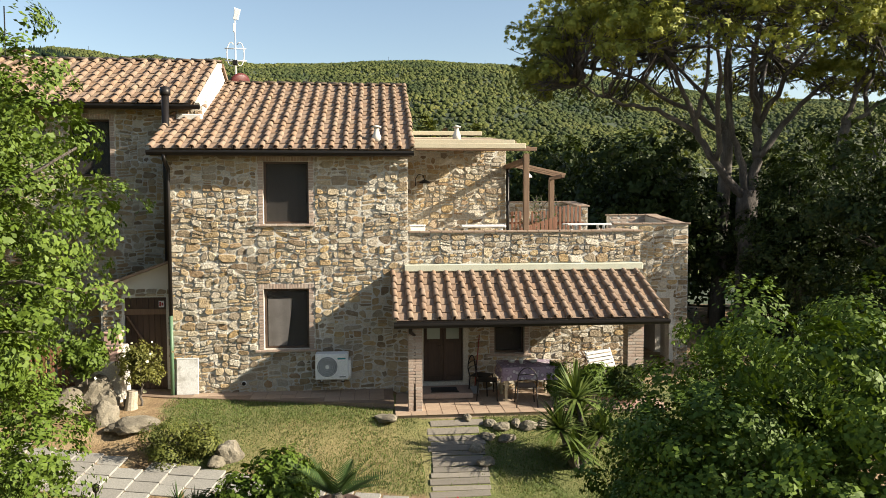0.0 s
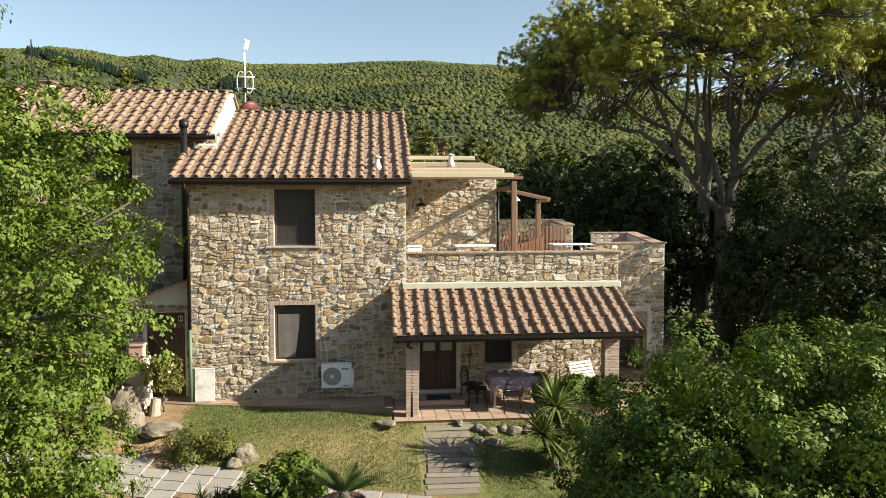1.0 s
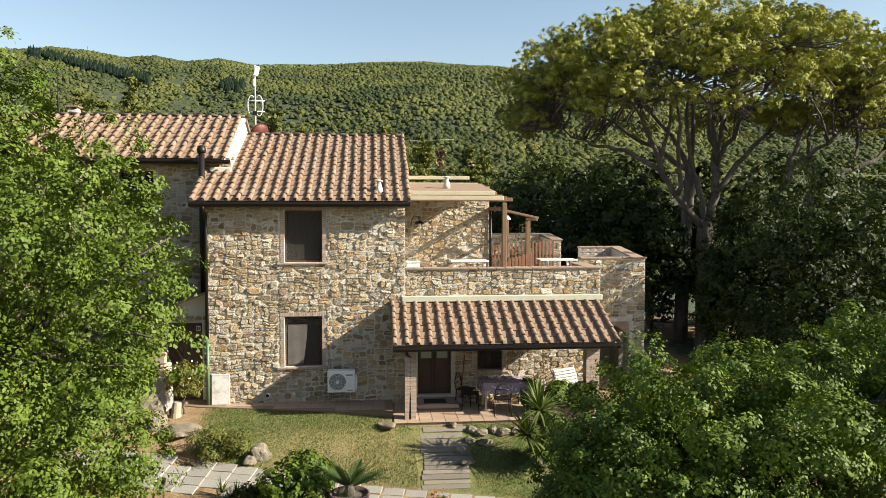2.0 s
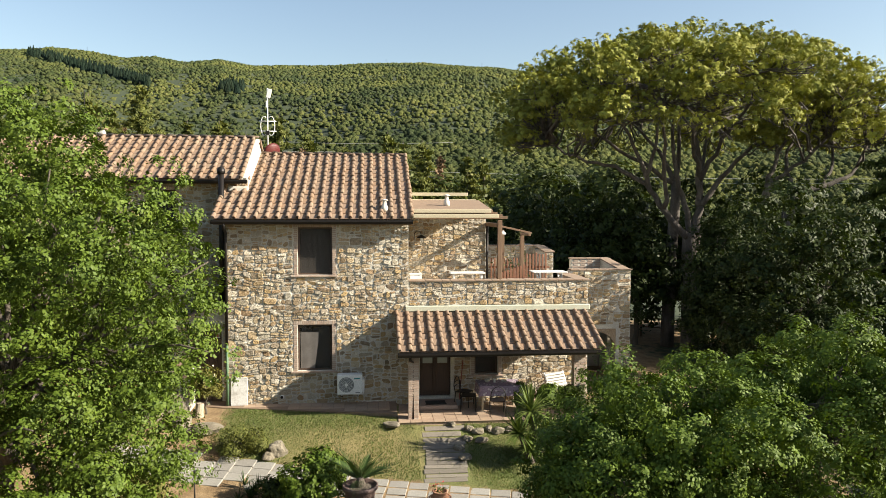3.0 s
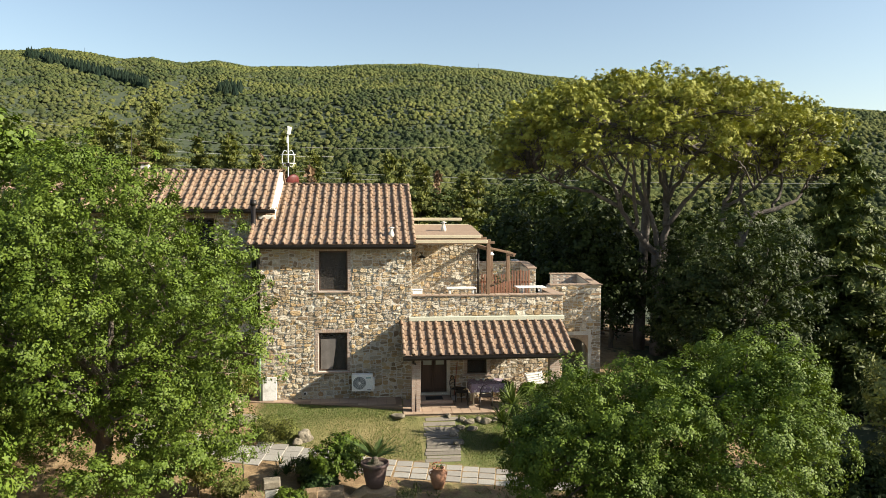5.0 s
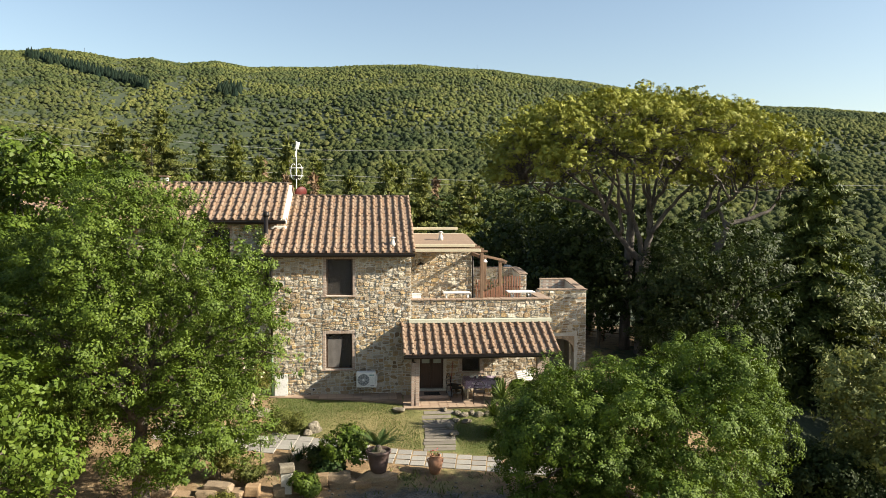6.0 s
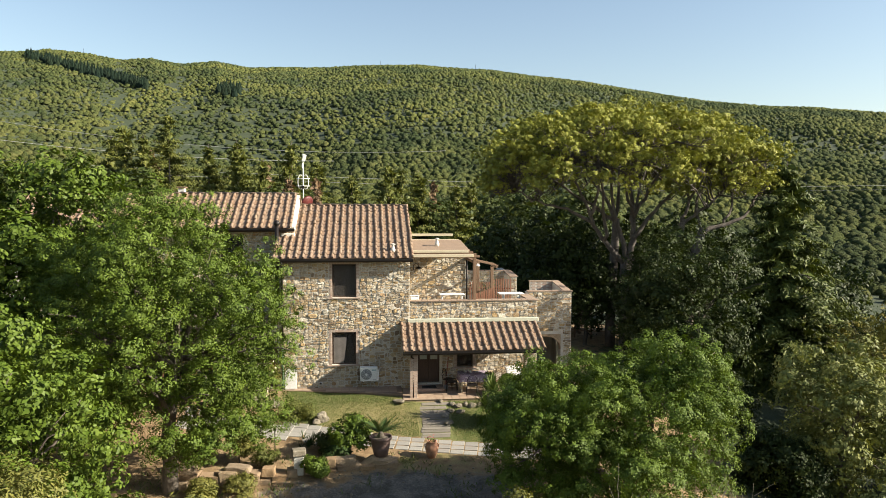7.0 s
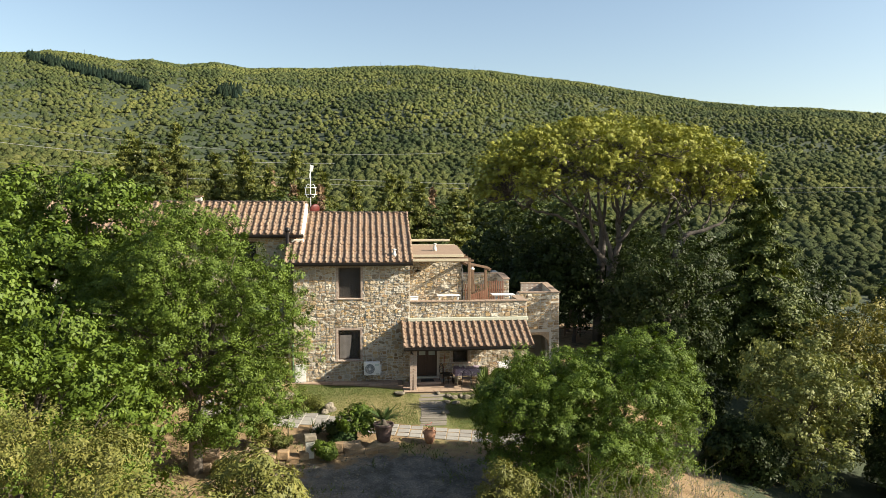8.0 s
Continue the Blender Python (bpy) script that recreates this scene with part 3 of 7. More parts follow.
# stair tower with an open top
wall_tower = wall_sheet("wall", (5.2, 2.2, -0.9), (1, 0, 0), (0, -1, 0), 2.15, 4.75, [(0.3, 1.65, 0.0, 2.75)], 0.3, MORTAR, house, "rubble stone stair tower with an arch")
wall_sheet("wall", (7.35, 2.502, -0.9), (0, 1, 0), (1, 0, 0), 2.1, 4.75, [(0.8, 1.2, 0.9, 2.3)], 0.3, MORTAR, house, top=lambda v: 4.75 + 0.11 * v)
wall_sheet("wall", (5.2, 4.602, -0.9), (0, -1, 0), (-1, 0, 0), 2.1, 3.9, [], 0.3, MORTAR, house)
wall_sheet("wall", (7.35, 4.902, -0.9), (-1, 0, 0), (0, 1, 0), 2.15, 3.9, [], 0.3, MORTAR, house)
wall_well = wall_sheet("wall", (5.95, 4.602, 3.0), (1, 0, 0), (0, -1, 0), 1.4, 1.08, [], 0.3, MORTAR, house, "pale brick parapet behind the stair well")
block("tower_floor", (5.502, 7.048, 2.502, 4.6, 2.35, 2.45), MORTAR, house, "", 0)
coping_row(5.24, 7.4, 2.15, 2.53, 3.85)
coping_row(5.91, 7.4, 4.57, 4.94, 4.08)
coping_row(7.02, 7.4, 2.532, 4.568, 3.85, "y", lean=0.11)
for k in range(14):
    for c in range(5):
        block("brick", (5.96 + c * 0.278 + 0.07 * (k % 2), 5.96 + c * 0.278 + 0.262 - 0.03 * (k % 2), 4.588, 4.604, 3.02 + k * 0.075, 3.082 + k * 0.075), BRICK, wall_well, "", 0.004)

ARCH = [(6.175 + 0.675 * math.cos(t), 1.12 + 0.62 * math.sin(t)) for t in np.linspace(math.pi, 0, 17)]
verts = [(x, y, z) for y in (2.19, 2.49) for x, z in ARCH] + [(x, y, 1.848) for y in (2.19, 2.49) for x, _ in ARCH]
faces = [(34 + i, i, i + 1, 35 + i) for i in range(16)] + [(51 + i, 52 + i, 18 + i, 17 + i) for i in range(16)] + [(i, 17 + i, 18 + i, i + 1) for i in range(16)]
make("arch", verts, faces, STONE, wall_tower, "shallow stone arch")

# porch columns and floor
def brick_column(x0, x1, y0, y1, z0, z1):
    core = block("porch_column", (x0 + 0.012, x1 - 0.012, y0 + 0.012, y1 - 0.012, z0, z1), MORTAR, house, "pale brick porch column", 0)
    n = int((z1 - z0) / 0.066)
    step = (z1 - z0) / n
    for k in range(n):
        w, d = x1 - x0, y1 - y0
        split = 0.5 if k % 2 else 0.33
        for a, b in ((x0, x0 + w * split), (x0 + w * split, x1)):
            bm = bmesh.new()
            add_box(bm, a + 0.003, b - 0.003, y0, y1, z0 + k * step + 0.004, z0 + (k + 1) * step - 0.004, 0.004)
            part("brick", bm, BRICK, core)


for cx0, cx1 in ((-0.46, -0.16), (4.3, 4.66)):
    brick_column(cx0, cx1, -1.65, -1.35, -0.1, 1.92)
block("porch_beam", (-0.5, 4.9, -1.6, -1.4, 1.9, 2.02), WOOD_DARK, house, "dark wooden porch beam", 0.01)
porch_floor = tagged(block("pavement", (-0.75, 5.2, -1.88, 0.05, -0.6, -0.02), surface("porch_floor", [(0.362, 0.253, 0.172), (0.452, 0.335, 0.235)], 2, 40, 0.8, 0.2, 0.005), None, "", 0.02), "tiled terracotta porch floor", "pavement", kind="structure")
WALKWAY = [(-6.6, 0.6), (-6.6, -0.05), (-5.87, -0.26), (-4.1, -0.64), (-2.4, -1.02), (-0.752, -1.40), (-0.752, 0.0), (-5.78, 0.0), (-5.78, 0.6)]
walkway = tagged(make("pavement", [(x, y, z) for z in (-0.6, 0.09) for x, y in WALKWAY], [tuple(reversed(range(9))), tuple(range(9, 18))] + [(k, (k + 1) % 9, 9 + (k + 1) % 9, 9 + k) for k in range(9)], surface("walkway_brick", [(0.181, 0.122, 0.081), (0.253, 0.181, 0.126)], 2, 30, 0.9, 0.3, 0.006)), "brick walkway along the house wall", "pavement", kind="structure")
tagged(block("doorstep", (-0.1, 1.05, -0.75, 0.05, 0.0, 0.12), BRICK, None, "", 0.015), "low tiled doorstep under the porch", "step")

# ---------------------------------------------------------------- trees
def leaves(C, N, size, aspect, rng, curl=0.25):
    """Leaf quads at C with normals near N: an array (n, 4, 3)."""
    n = len(C)
    N = N / (np.linalg.norm(N, axis=1, keepdims=True) + 1e-9)
    D = rng.normal(size=(n, 3))
    D -= (D * N).sum(1, keepdims=True) * N
    D /= np.linalg.norm(D, axis=1, keepdims=True) + 1e-9
    S = np.cross(N, D)
    L = (size * rng.uniform(0.65, 1.3, n))[:, None]
    W = L * aspect
    base, tip = C - D * L * 0.5, C + D * L * 0.5 - N * L * curl * 0.5
    a, b = C + S * W * 0.5 - D * L * 0.05 + N * W * curl * 0.5, C - S * W * 0.5 - D * L * 0.05 + N * W * curl * 0.5
    return np.stack([base, a, tip, b], axis=1)


def shell(n, rng, low=-0.5, inner=0.55):
    """Unit-ball points, mostly near the outside and not far below."""
    V = rng.normal(size=(n * 3, 3))
    V /= np.linalg.norm(V, axis=1, keepdims=True)
    V = V[V[:, 2] > low + rng.uniform(-0.25, 0.25, len(V))][:n]
    return V * (rng.uniform(inner ** 3, 1, len(V)) ** (1 / 3))[:, None]


def lumps_in(center, radii, n, rng, low=-0.6, size=(0.22, 0.36), inner=0.6):
    """Lump centres and radii inside an ellipsoid."""
    center, radii = np.array(center), np.array(radii)
    V = shell(n, rng, low, inner)
    rad = rng.uniform(*size, len(V)) * radii.mean()
    return center + V * (radii - rad[:, None] * 0.75), rad


def leafy(lumps, rads, twigs, per_twig, twig_r, size, aspect, rng, flat=0.8, up=0.5, low=-0.7, core=80, loose=0.4):
    """Leaves in domed sprays, sprays on lumps; larger leaves added inside each lump block light and darken it."""
    out = []
    for c, r in zip(lumps, rads):
        k = max(3, int(twigs * (r / rads.mean()) ** 2))
        V = shell(k, rng, low, 0.72)
        T = c + V * np.array([r, r, r * flat])
        tr = twig_r * rng.uniform(0.6, 1.35, len(T))
        W = np.repeat(V, per_twig, axis=0)
        D = W * 0.75 + rng.normal(size=W.shape) * 0.62 + np.array([0, 0, 0.2])
        D /= np.linalg.norm(D, axis=1, keepdims=True) + 1e-9
        reach = np.repeat(tr, per_twig) * rng.uniform(0.45, 1.12, len(D))
        P = np.repeat(T, per_twig, axis=0) + D * reach[:, None] * np.array([1, 1, 0.8])
        N = W * 1.1 + D * 2 * loose + rng.normal(size=D.shape) * loose + np.array([0, 0, up])
        out.append(leaves(P, N, size, aspect, rng))
        # added blockers: larger leaves that keep the lump's inside dark and opaque
        if core:
            D = rng.normal(size=(core, 3))
            D /= np.linalg.norm(D, axis=1, keepdims=True)
            P = c + D * r * rng.uniform(0.15, 0.5, (core, 1)) * np.array([1, 1, flat])
            out.append(leaves(P, D + rng.normal(size=D.shape) * 0.4, min(0.2 * r, 0.01 + 1.2 * size), max(aspect, 0.6), rng))
    return np.concatenate(out)


def limb(a, b, r0, r1, rng, wander=0.08, n=7, sag=0.0, seg=7):
    a, b = np.array(a, float), np.array(b, float)
    L = np.linalg.norm(b - a)
    pts = []
    for i in range(n):
        k = i / (n - 1)
        p = a + (b - a) * k + rng.normal(size=3) * wander * L * math.sin(math.pi * k) * 0.6
        p[2] += sag * L * math.sin(math.pi * k)
        pts.append(p)
    return tube(pts, [r0 + (r1 - r0) * (i / (n - 1)) ** 0.8 for i in range(n)], seg)


def broad_tree(name, base, trunk_top, trunk_r, lumps, rads, label, leaf_mat, rng, twigs=30, per_twig=20, twig_r=0.3, size=0.09, aspect=0.62, bark=None, category="tree", group="", up=0.5, low=-0.7, branches=14, flat=0.8, blocker_leaves=80):
    t = thing(name, base, label, category, group)
    bark = bark or BARK
    p = Pile()
    base, top = np.array(base, float), np.array(trunk_top, float)
    p.add(limb(base - [0, 0, 0.3], top, trunk_r, trunk_r * 0.55, rng, 0.05, 8, seg=10))
    p.done("trunk", bark, t, "", True)
    p = Pile()
    order = np.argsort([-r for r in rads])[:branches]
    for i in order:
        k = rng.uniform(0.45, 1.0)
        start = base + (top - base) * k
        mid = (start + lumps[i]) / 2 + rng.normal(size=3) * 0.15
        p.add(limb(start, lumps[i], trunk_r * 0.42, trunk_r * 0.10, rng, 0.09, 7, 0.05))
        for _ in range(2):
            tip = lumps[i] + rng.normal(size=3) * rads[i] * 0.6
            p.add(limb(mid, tip, trunk_r * 0.18, trunk_r * 0.05, rng, 0.08, 5, 0.03, 5))
    tagged(p.done("branchwork", bark, t, "", True), kind="stuff")
    quads_object("crown", leafy(lumps, rads, twigs, per_twig, twig_r, size, aspect, rng, flat=flat, up=up, low=low, core=blocker_leaves), leaf_mat, t)
    return t


def big_trees():
    rng = np.random.default_rng(11)
    # oak beside the drive
    L, R = lumps_in((-8.55, -7.8, 3.5), (4.7, 3.7, 5.2), 245, rng, -0.6, (0.11, 0.21), 0.5)
    L2, R2 = lumps_in((-7.9, -8.0, 1.25), (3.6, 2.9, 1.6), 46, rng, -0.8, (0.18, 0.3), 0.5)
    L, R = np.concatenate([L, L2]), np.concatenate([R, R2])
    broad_tree("oak_tree", (-8.5, -7.2, -1.4), (-8.2, -7.6, 3.0), 0.27, L, R, "bright green oak tree with a leaning forked trunk", OAK_LEAF, rng, 13, 56, 0.2, 0.068, branches=24)
    # tall tree behind it
    L, R = lumps_in((-14.0, -3.2, 4.4), (5.4, 4.0, 5.7), 220, rng, -1.1, (0.11, 0.19), 0.5)
    for at, rad, n in (((-13.6, -5.4, 5.2), (2.6, 1.6, 2.4), 36), ((-14.8, -5.6, 3.4), (2.2, 1.6, 2.2), 30)):
        L2, R2 = lumps_in(at, rad, n, rng, -0.9, (0.22, 0.34), 0.5)
        L, R = np.concatenate([L, L2]), np.concatenate([R, R2])
    broad_tree("oak_tree", (-14, -3.2, -0.5), (-14, -3.2, 4.0), 0.26, L, R, "tall leafy tree beside the annexe", OAK_LEAF, rng, 11, 20, 0.30, 0.18)
    # trees by the drive
    L, R = lumps_in((-11.4, -14.4, 2.0), (4.1, 3.2, 3.9), 165, rng, -0.7, (0.12, 0.20), 0.5)
    broad_tree("oak_tree", (-11.5, -14.4, -2.2), (-11.5, -14.4, 1.2), 0.2, L, R, "bright green young oak tree", OAK_LEAF, rng, 12, 32, 0.22, 0.115)
    L, R = lumps_in((-12.3, -17.2, 5.4), (2.9, 2.6, 3.4), 110, rng, -0.7, (0.13, 0.21), 0.5)
    broad_tree("oak_tree", (-12.0, -17.0, -2.4), (-12.0, -17.0, 4.0), 0.2, L, R, "bright green oak tree standing higher", OAK_LEAF, rng, 12, 30, 0.22, 0.115)
    L, R = lumps_in((-18.5, -9.0, 3.2), (4.2, 3.8, 4.4), 110, rng, -0.7, (0.13, 0.21), 0.5)
    broad_tree("oak_tree", (-18.5, -9.0, -1.5), (-18.5, -9.0, 2.5), 0.22, L, R, "leafy oak tree at the garden's edge", OAK_LEAF, rng, 13, 18, 0.34, 0.2)
    # broad dark tree before the porch
    L, R = lumps_in((5.25, -9.8, 0.7), (4.2, 3.5, 3.0), 185, rng, -1.2, (0.11, 0.19), 0.5)
    for at, rad, n in (((3.0, -9.8, 1.3), (1.9, 2.6, 2.2), 42), ((6.9, -9.6, 1.9), (2.3, 2.5, 2.5), 40), ((4.3, -10.0, 1.5), (1.9, 2.2, 2.3), 30)):
        L2, R2 = lumps_in(at, rad, n, rng, -0.5, (0.19, 0.32), 0.5)
        L, R = np.concatenate([L, L2]), np.concatenate([R, R2])
    broad_tree("mulberry_tree", (5.4, -9.8, -1.9), (5.4, -9.8, 0.6), 0.24, L, R, "broad dark green tree with a low spreading crown", MULBERRY_LEAF, rng, 14, 62, 0.20, 0.061, 0.66)
    # olives near the drive
    L, R = lumps_in((-7.8, -22.6, 2.5), (3.2, 2.4, 3.2), 90, rng, -0.7, (0.14, 0.24), 0.5)
    broad_tree("olive_tree", (-7.9, -22.6, -3.0), (-7.9, -22.6, 1.5), 0.18, L, R, "pale grey-green olive tree", OLIVE_LEAF, rng, 26, 44, 0.22, 0.066, 0.34)
    L, R = lumps_in((-4.1, -23.4, 3.4), (0.95, 0.9, 1.3), 16, rng, -0.7)
    broad_tree("olive_tree", (-4.1, -23.4, -3.0), (-4.1, -23.4, 2.8), 0.1, L, R, "slender pale olive tree", OLIVE_LEAF, rng, 26, 30, 0.2, 0.085, 0.34)
    L, R = lumps_in((0.8, -17.4, 1.2), (0.75, 0.7, 1.2), 12, rng, -0.7)
    broad_tree("bush", (0.8, -17.4, -2.4), (0.8, -17.4, 0.5), 0.06, L, R, "yellowish upright bush by the drive", YELLOW_LEAF, rng, 24, 26, 0.18, 0.08, 0.4, category="bush")
    # trees on the bank to the east; the darkest carry shade in their leaf colour
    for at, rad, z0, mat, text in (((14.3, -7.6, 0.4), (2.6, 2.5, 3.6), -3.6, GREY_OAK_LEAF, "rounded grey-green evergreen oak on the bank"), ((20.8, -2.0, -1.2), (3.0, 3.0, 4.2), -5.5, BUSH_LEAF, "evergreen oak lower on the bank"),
                                   ((18.9, -4.0, 0.7), (2.8, 2.8, 4.0), -4.9, YELLOW_OAK_LEAF, "yellow-green tree on the far bank"), ((12.5, 0.6, 3.0), (3.2, 2.9, 4.6), -1.5, SHADE_OAK_LEAF, "leafy tree beside the stair tower"), ((13.8, 5.4, 3.0), (3.4, 2.8, 3.6), -1.5, SHADE_OAK_LEAF, "leafy tree below the umbrella pine"), ((12.0, -7.5, -1.4), (1.7, 1.6, 1.6), -3.0, SHADE_OAK_LEAF, "dark shrub on the bank"), ((18.5, -8.0, -1.2), (2.2, 2.0, 2.6), -4.4, SHADE_OAK_LEAF, "dark shrub on the bank"), ((17.5, -11.0, -1.5), (2.2, 2.0, 2.6), -4.2, SHADE_OAK_LEAF, "dark evergreen oak on the lower bank"), ((12.2, 5.0, 2.5), (2.2, 2.0, 3.2), -1.0, SHADE_OAK_LEAF, "dark leafy tree beside the stair tower"), ((12.5, -2.0, -0.6), (1.6, 1.6, 1.8), -2.4, SHADE_OAK_LEAF, "dark shrub on the bank")):
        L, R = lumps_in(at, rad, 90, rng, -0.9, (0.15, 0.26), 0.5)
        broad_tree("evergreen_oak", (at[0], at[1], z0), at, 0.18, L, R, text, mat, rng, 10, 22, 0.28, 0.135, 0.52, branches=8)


def umbrella_pine():
    rng = np.random.default_rng(21)
    base = np.array((12.35, 8.4, -0.5))
    t = thing("umbrella_pine", base, "large umbrella pine with a spreading domed crown", "tree")

    def dome(a, rr):
        """A point of the crown's upper skin."""
        x, y = 12.1 + 7.6 * rr * np.cos(a), 8.8 + 6.4 * rr * np.sin(a)
        return np.stack([x, y, 8.9 + 3.9 * np.sqrt(np.clip(1 - rr ** 2.2 * 0.92, 0, 1))], -1)

    # clumps: big ones over the dome, each broken into smaller tufts
    n = 130
    a = np.arange(n) * 2.39996 + rng.uniform(-0.2, 0.2, n)
    rr = np.sqrt((np.arange(n) + 0.5) / n)
    big = dome(a, rr) + rng.normal(size=(n, 3)) * np.array([0.25, 0.25, 0.22])
    big_r = rng.uniform(0.75, 1.25, n)
    # skirt at the rim, lower to the west
    m = 54
    a2 = np.concatenate([rng.uniform(1.9, 4.6, 36), rng.uniform(-1.2, 1.2, 18)])
    skirt = dome(a2, rng.uniform(0.86, 1.02, m)) - np.stack([0 * a2, 0 * a2, rng.uniform(0.3, 1.5, m)], 1)
    # an under-layer inside the skin
    g = 120
    a4, r4 = rng.uniform(0, 2 * math.pi, g), np.sqrt(rng.uniform(0.12, 0.97, g))
    under = dome(a4, r4) - np.stack([0 * a4, 0 * a4, rng.uniform(0.7, 1.7, g)], 1)
    # second, lower dome to the east on the leaning trunks
    q = 46
    a3, r3 = rng.uniform(0, 2 * math.pi, q), np.sqrt(rng.uniform(0, 1, q))
    east = np.stack([17.2 + 2.7 * r3 * np.cos(a3), 6.6 + 3.0 * r3 * np.sin(a3), 8.9 + 1.9 * np.sqrt(1 - 0.9 * r3 ** 2) - 0.9 * (r3 > 0.75)], 1)
    big = np.concatenate([big, skirt, under, east])
    big_r = np.concatenate([big_r, rng.uniform(0.5, 0.85, m), rng.uniform(0.55, 0.9, g), rng.uniform(0.6, 1.0, q)])
    tufts, tuft_r = [], []
    for c, r in zip(big, big_r):
        k = int(9 * r * r + 3)
        V = shell(k, rng, -0.25, 0.7)
        tufts.append(c + V * np.array([r, r, r * 0.62]))
        tuft_r.append(rng.uniform(0.26, 0.46, len(V)))
    tufts, tuft_r = np.concatenate(tufts), np.concatenate(tuft_r)

    # trunks: the main one, a paler one behind it, two leaning to the east
    for path, radii, text in ((((12.35, 8.4, -0.5), (12.4, 8.4, 2.5), (12.35, 8.4, 5.0)), (0.44, 0.40, 0.38), "furrowed reddish-grey trunk"),
                              (((11.7, 9.4, -0.5), (11.8, 9.3, 4.0), (11.95, 9.2, 7.2)), (0.30, 0.26, 0.20), "pale second trunk behind the first"),
                              (((13.6, 6.4, -0.5), (14.0, 6.3, 4.6), (14.6, 6.2, 7.2)), (0.24, 0.20, 0.15), "pale leaning trunk"),
                              (((14.4, 6.0, -0.5), (14.7, 6.0, 5.0), (15.6, 5.9, 6.7)), (0.28, 0.26, 0.22), "dark leaning trunk")):
        Pile().add(tube([tuple(np.array(path[0]) * (1 - k) ** 2 + 2 * np.array(path[1]) * k * (1 - k) + np.array(path[2]) * k * k + rng.normal(size=3) * 0.03) for k in np.linspace(0, 1, 8)], [float(r) for r in np.interp(np.linspace(0, 1, 8), (0, 0.5, 1), radii)], 12)).done("trunk", PINE_BARK, t, text, True)
    p = Pile()

    def bough(pts, r0, r1):
        """A crooked limb through pts; gives points along its outer half."""
        pts = [np.array(q, float) for q in pts]
        line = []
        for i in range(len(pts) - 1):
            before, after = pts[max(i - 1, 0)], pts[min(i + 2, len(pts) - 1)]
            for k in np.linspace(0, 1, 5)[:-1]:
                u, v = pts[i], pts[i + 1]
                line.append(0.5 * (2 * u + (v - before) * k + (2 * before - 5 * u + 4 * v - after) * k * k + (3 * u - before - 3 * v + after) * k ** 3) + rng.normal(size=3) * 0.05)
        line.append(pts[-1])
        p.add(tube(line, [0.82 * r0 + (0.75 * r1 - 0.82 * r0) * (i / (len(line) - 1)) ** 0.7 for i in range(len(line))], 8))
        return line[len(line) // 3:]

    ends = []
    main, rear, lean, low = (12.35, 8.4, 4.6), (11.95, 9.2, 7.0), (14.55, 6.2, 7.0), (15.5, 5.9, 6.6)
    # the great limb to the west and its forks
    ends += bough([main, (11.3, 8.1, 5.5), (10.2, 7.8, 6.9), (9.6, 7.6, 8.2), (8.6, 7.3, 9.6)], 0.25, 0.07)
    ends += bough([(10.2, 7.8, 6.9), (9.0, 7.9, 7.6), (7.6, 8.2, 8.0), (6.0, 8.6, 8.7)], 0.15, 0.05)
    ends += bough([(10.9, 7.9, 6.0), (10.4, 6.8, 7.8), (9.8, 5.6, 9.4), (9.6, 4.8, 10.4)], 0.14, 0.05)
    ends += bough([(10.0, 7.7, 7.3), (10.4, 7.5, 9.0), (10.2, 7.2, 11.0)], 0.13, 0.05)
    # the upright fork and what spreads from it
    ends += bough([main, (12.55, 8.3, 6.0), (12.6, 8.2, 7.6), (12.3, 8.1, 9.2), (12.5, 8.0, 11.4)], 0.30, 0.07)
    ends += bough([main, (11.9, 8.3, 6.2), (11.4, 8.0, 7.6), (11.2, 7.8, 9.4), (10.9, 7.4, 11.2)], 0.22, 0.06)
    ends += bough([(12.55, 8.3, 6.2), (13.4, 8.0, 7.3), (14.6, 7.6, 8.6), (16.0, 7.0, 9.9)], 0.19, 0.06)
    ends += bough([(12.6, 8.2, 7.3), (13.2, 7.6, 8.8), (14.0, 6.8, 10.4), (14.6, 6.0, 11.3)], 0.15, 0.05)
    ends += bough([(12.6, 8.2, 7.4), (11.9, 7.4, 8.6), (11.5, 6.4, 10.0), (11.6, 5.2, 11.2)], 0.15, 0.05)
    ends += bough([(12.5, 8.2, 7.0), (13.3, 9.3, 8.6), (14.4, 10.8, 10.4)], 0.15, 0.06)
    ends += bough([(12.4, 8.1, 9.0), (13.2, 7.9, 10.4), (13.6, 7.4, 12.0)], 0.10, 0.05)
    ends += bough([rear, (11.4, 10.0, 8.6), (10.4, 11.2, 10.4)], 0.18, 0.06)
    ends += bough([rear, (12.2, 9.6, 9.0), (12.6, 10.2, 11.4)], 0.18, 0.06)
    ends += bough([rear, (10.6, 9.6, 8.0), (8.6, 10.6, 9.4), (7.0, 11.0, 9.8)], 0.16, 0.05)
    # the leaning stems
    ends += bough([lean, (14.9, 6.2, 8.2), (15.6, 6.4, 9.6), (15.4, 6.8, 10.8)], 0.13, 0.05)
    ends += bough([lean, (15.6, 5.6, 7.9), (16.6, 5.2, 9.0), (17.4, 5.0, 10.0)], 0.12, 0.05)
    ends += bough([low, (16.6, 5.8, 6.9), (17.8, 5.8, 7.4), (18.6, 6.0, 8.6)], 0.19, 0.06)
    ends += bough([low, (15.2, 6.2, 7.6), (15.8, 6.8, 8.8), (16.6, 7.4, 10.0)], 0.14, 0.05)
    ends += bough([(16.6, 5.8, 6.9), (17.4, 6.4, 8.2), (17.8, 7.2, 9.6)], 0.10, 0.05)
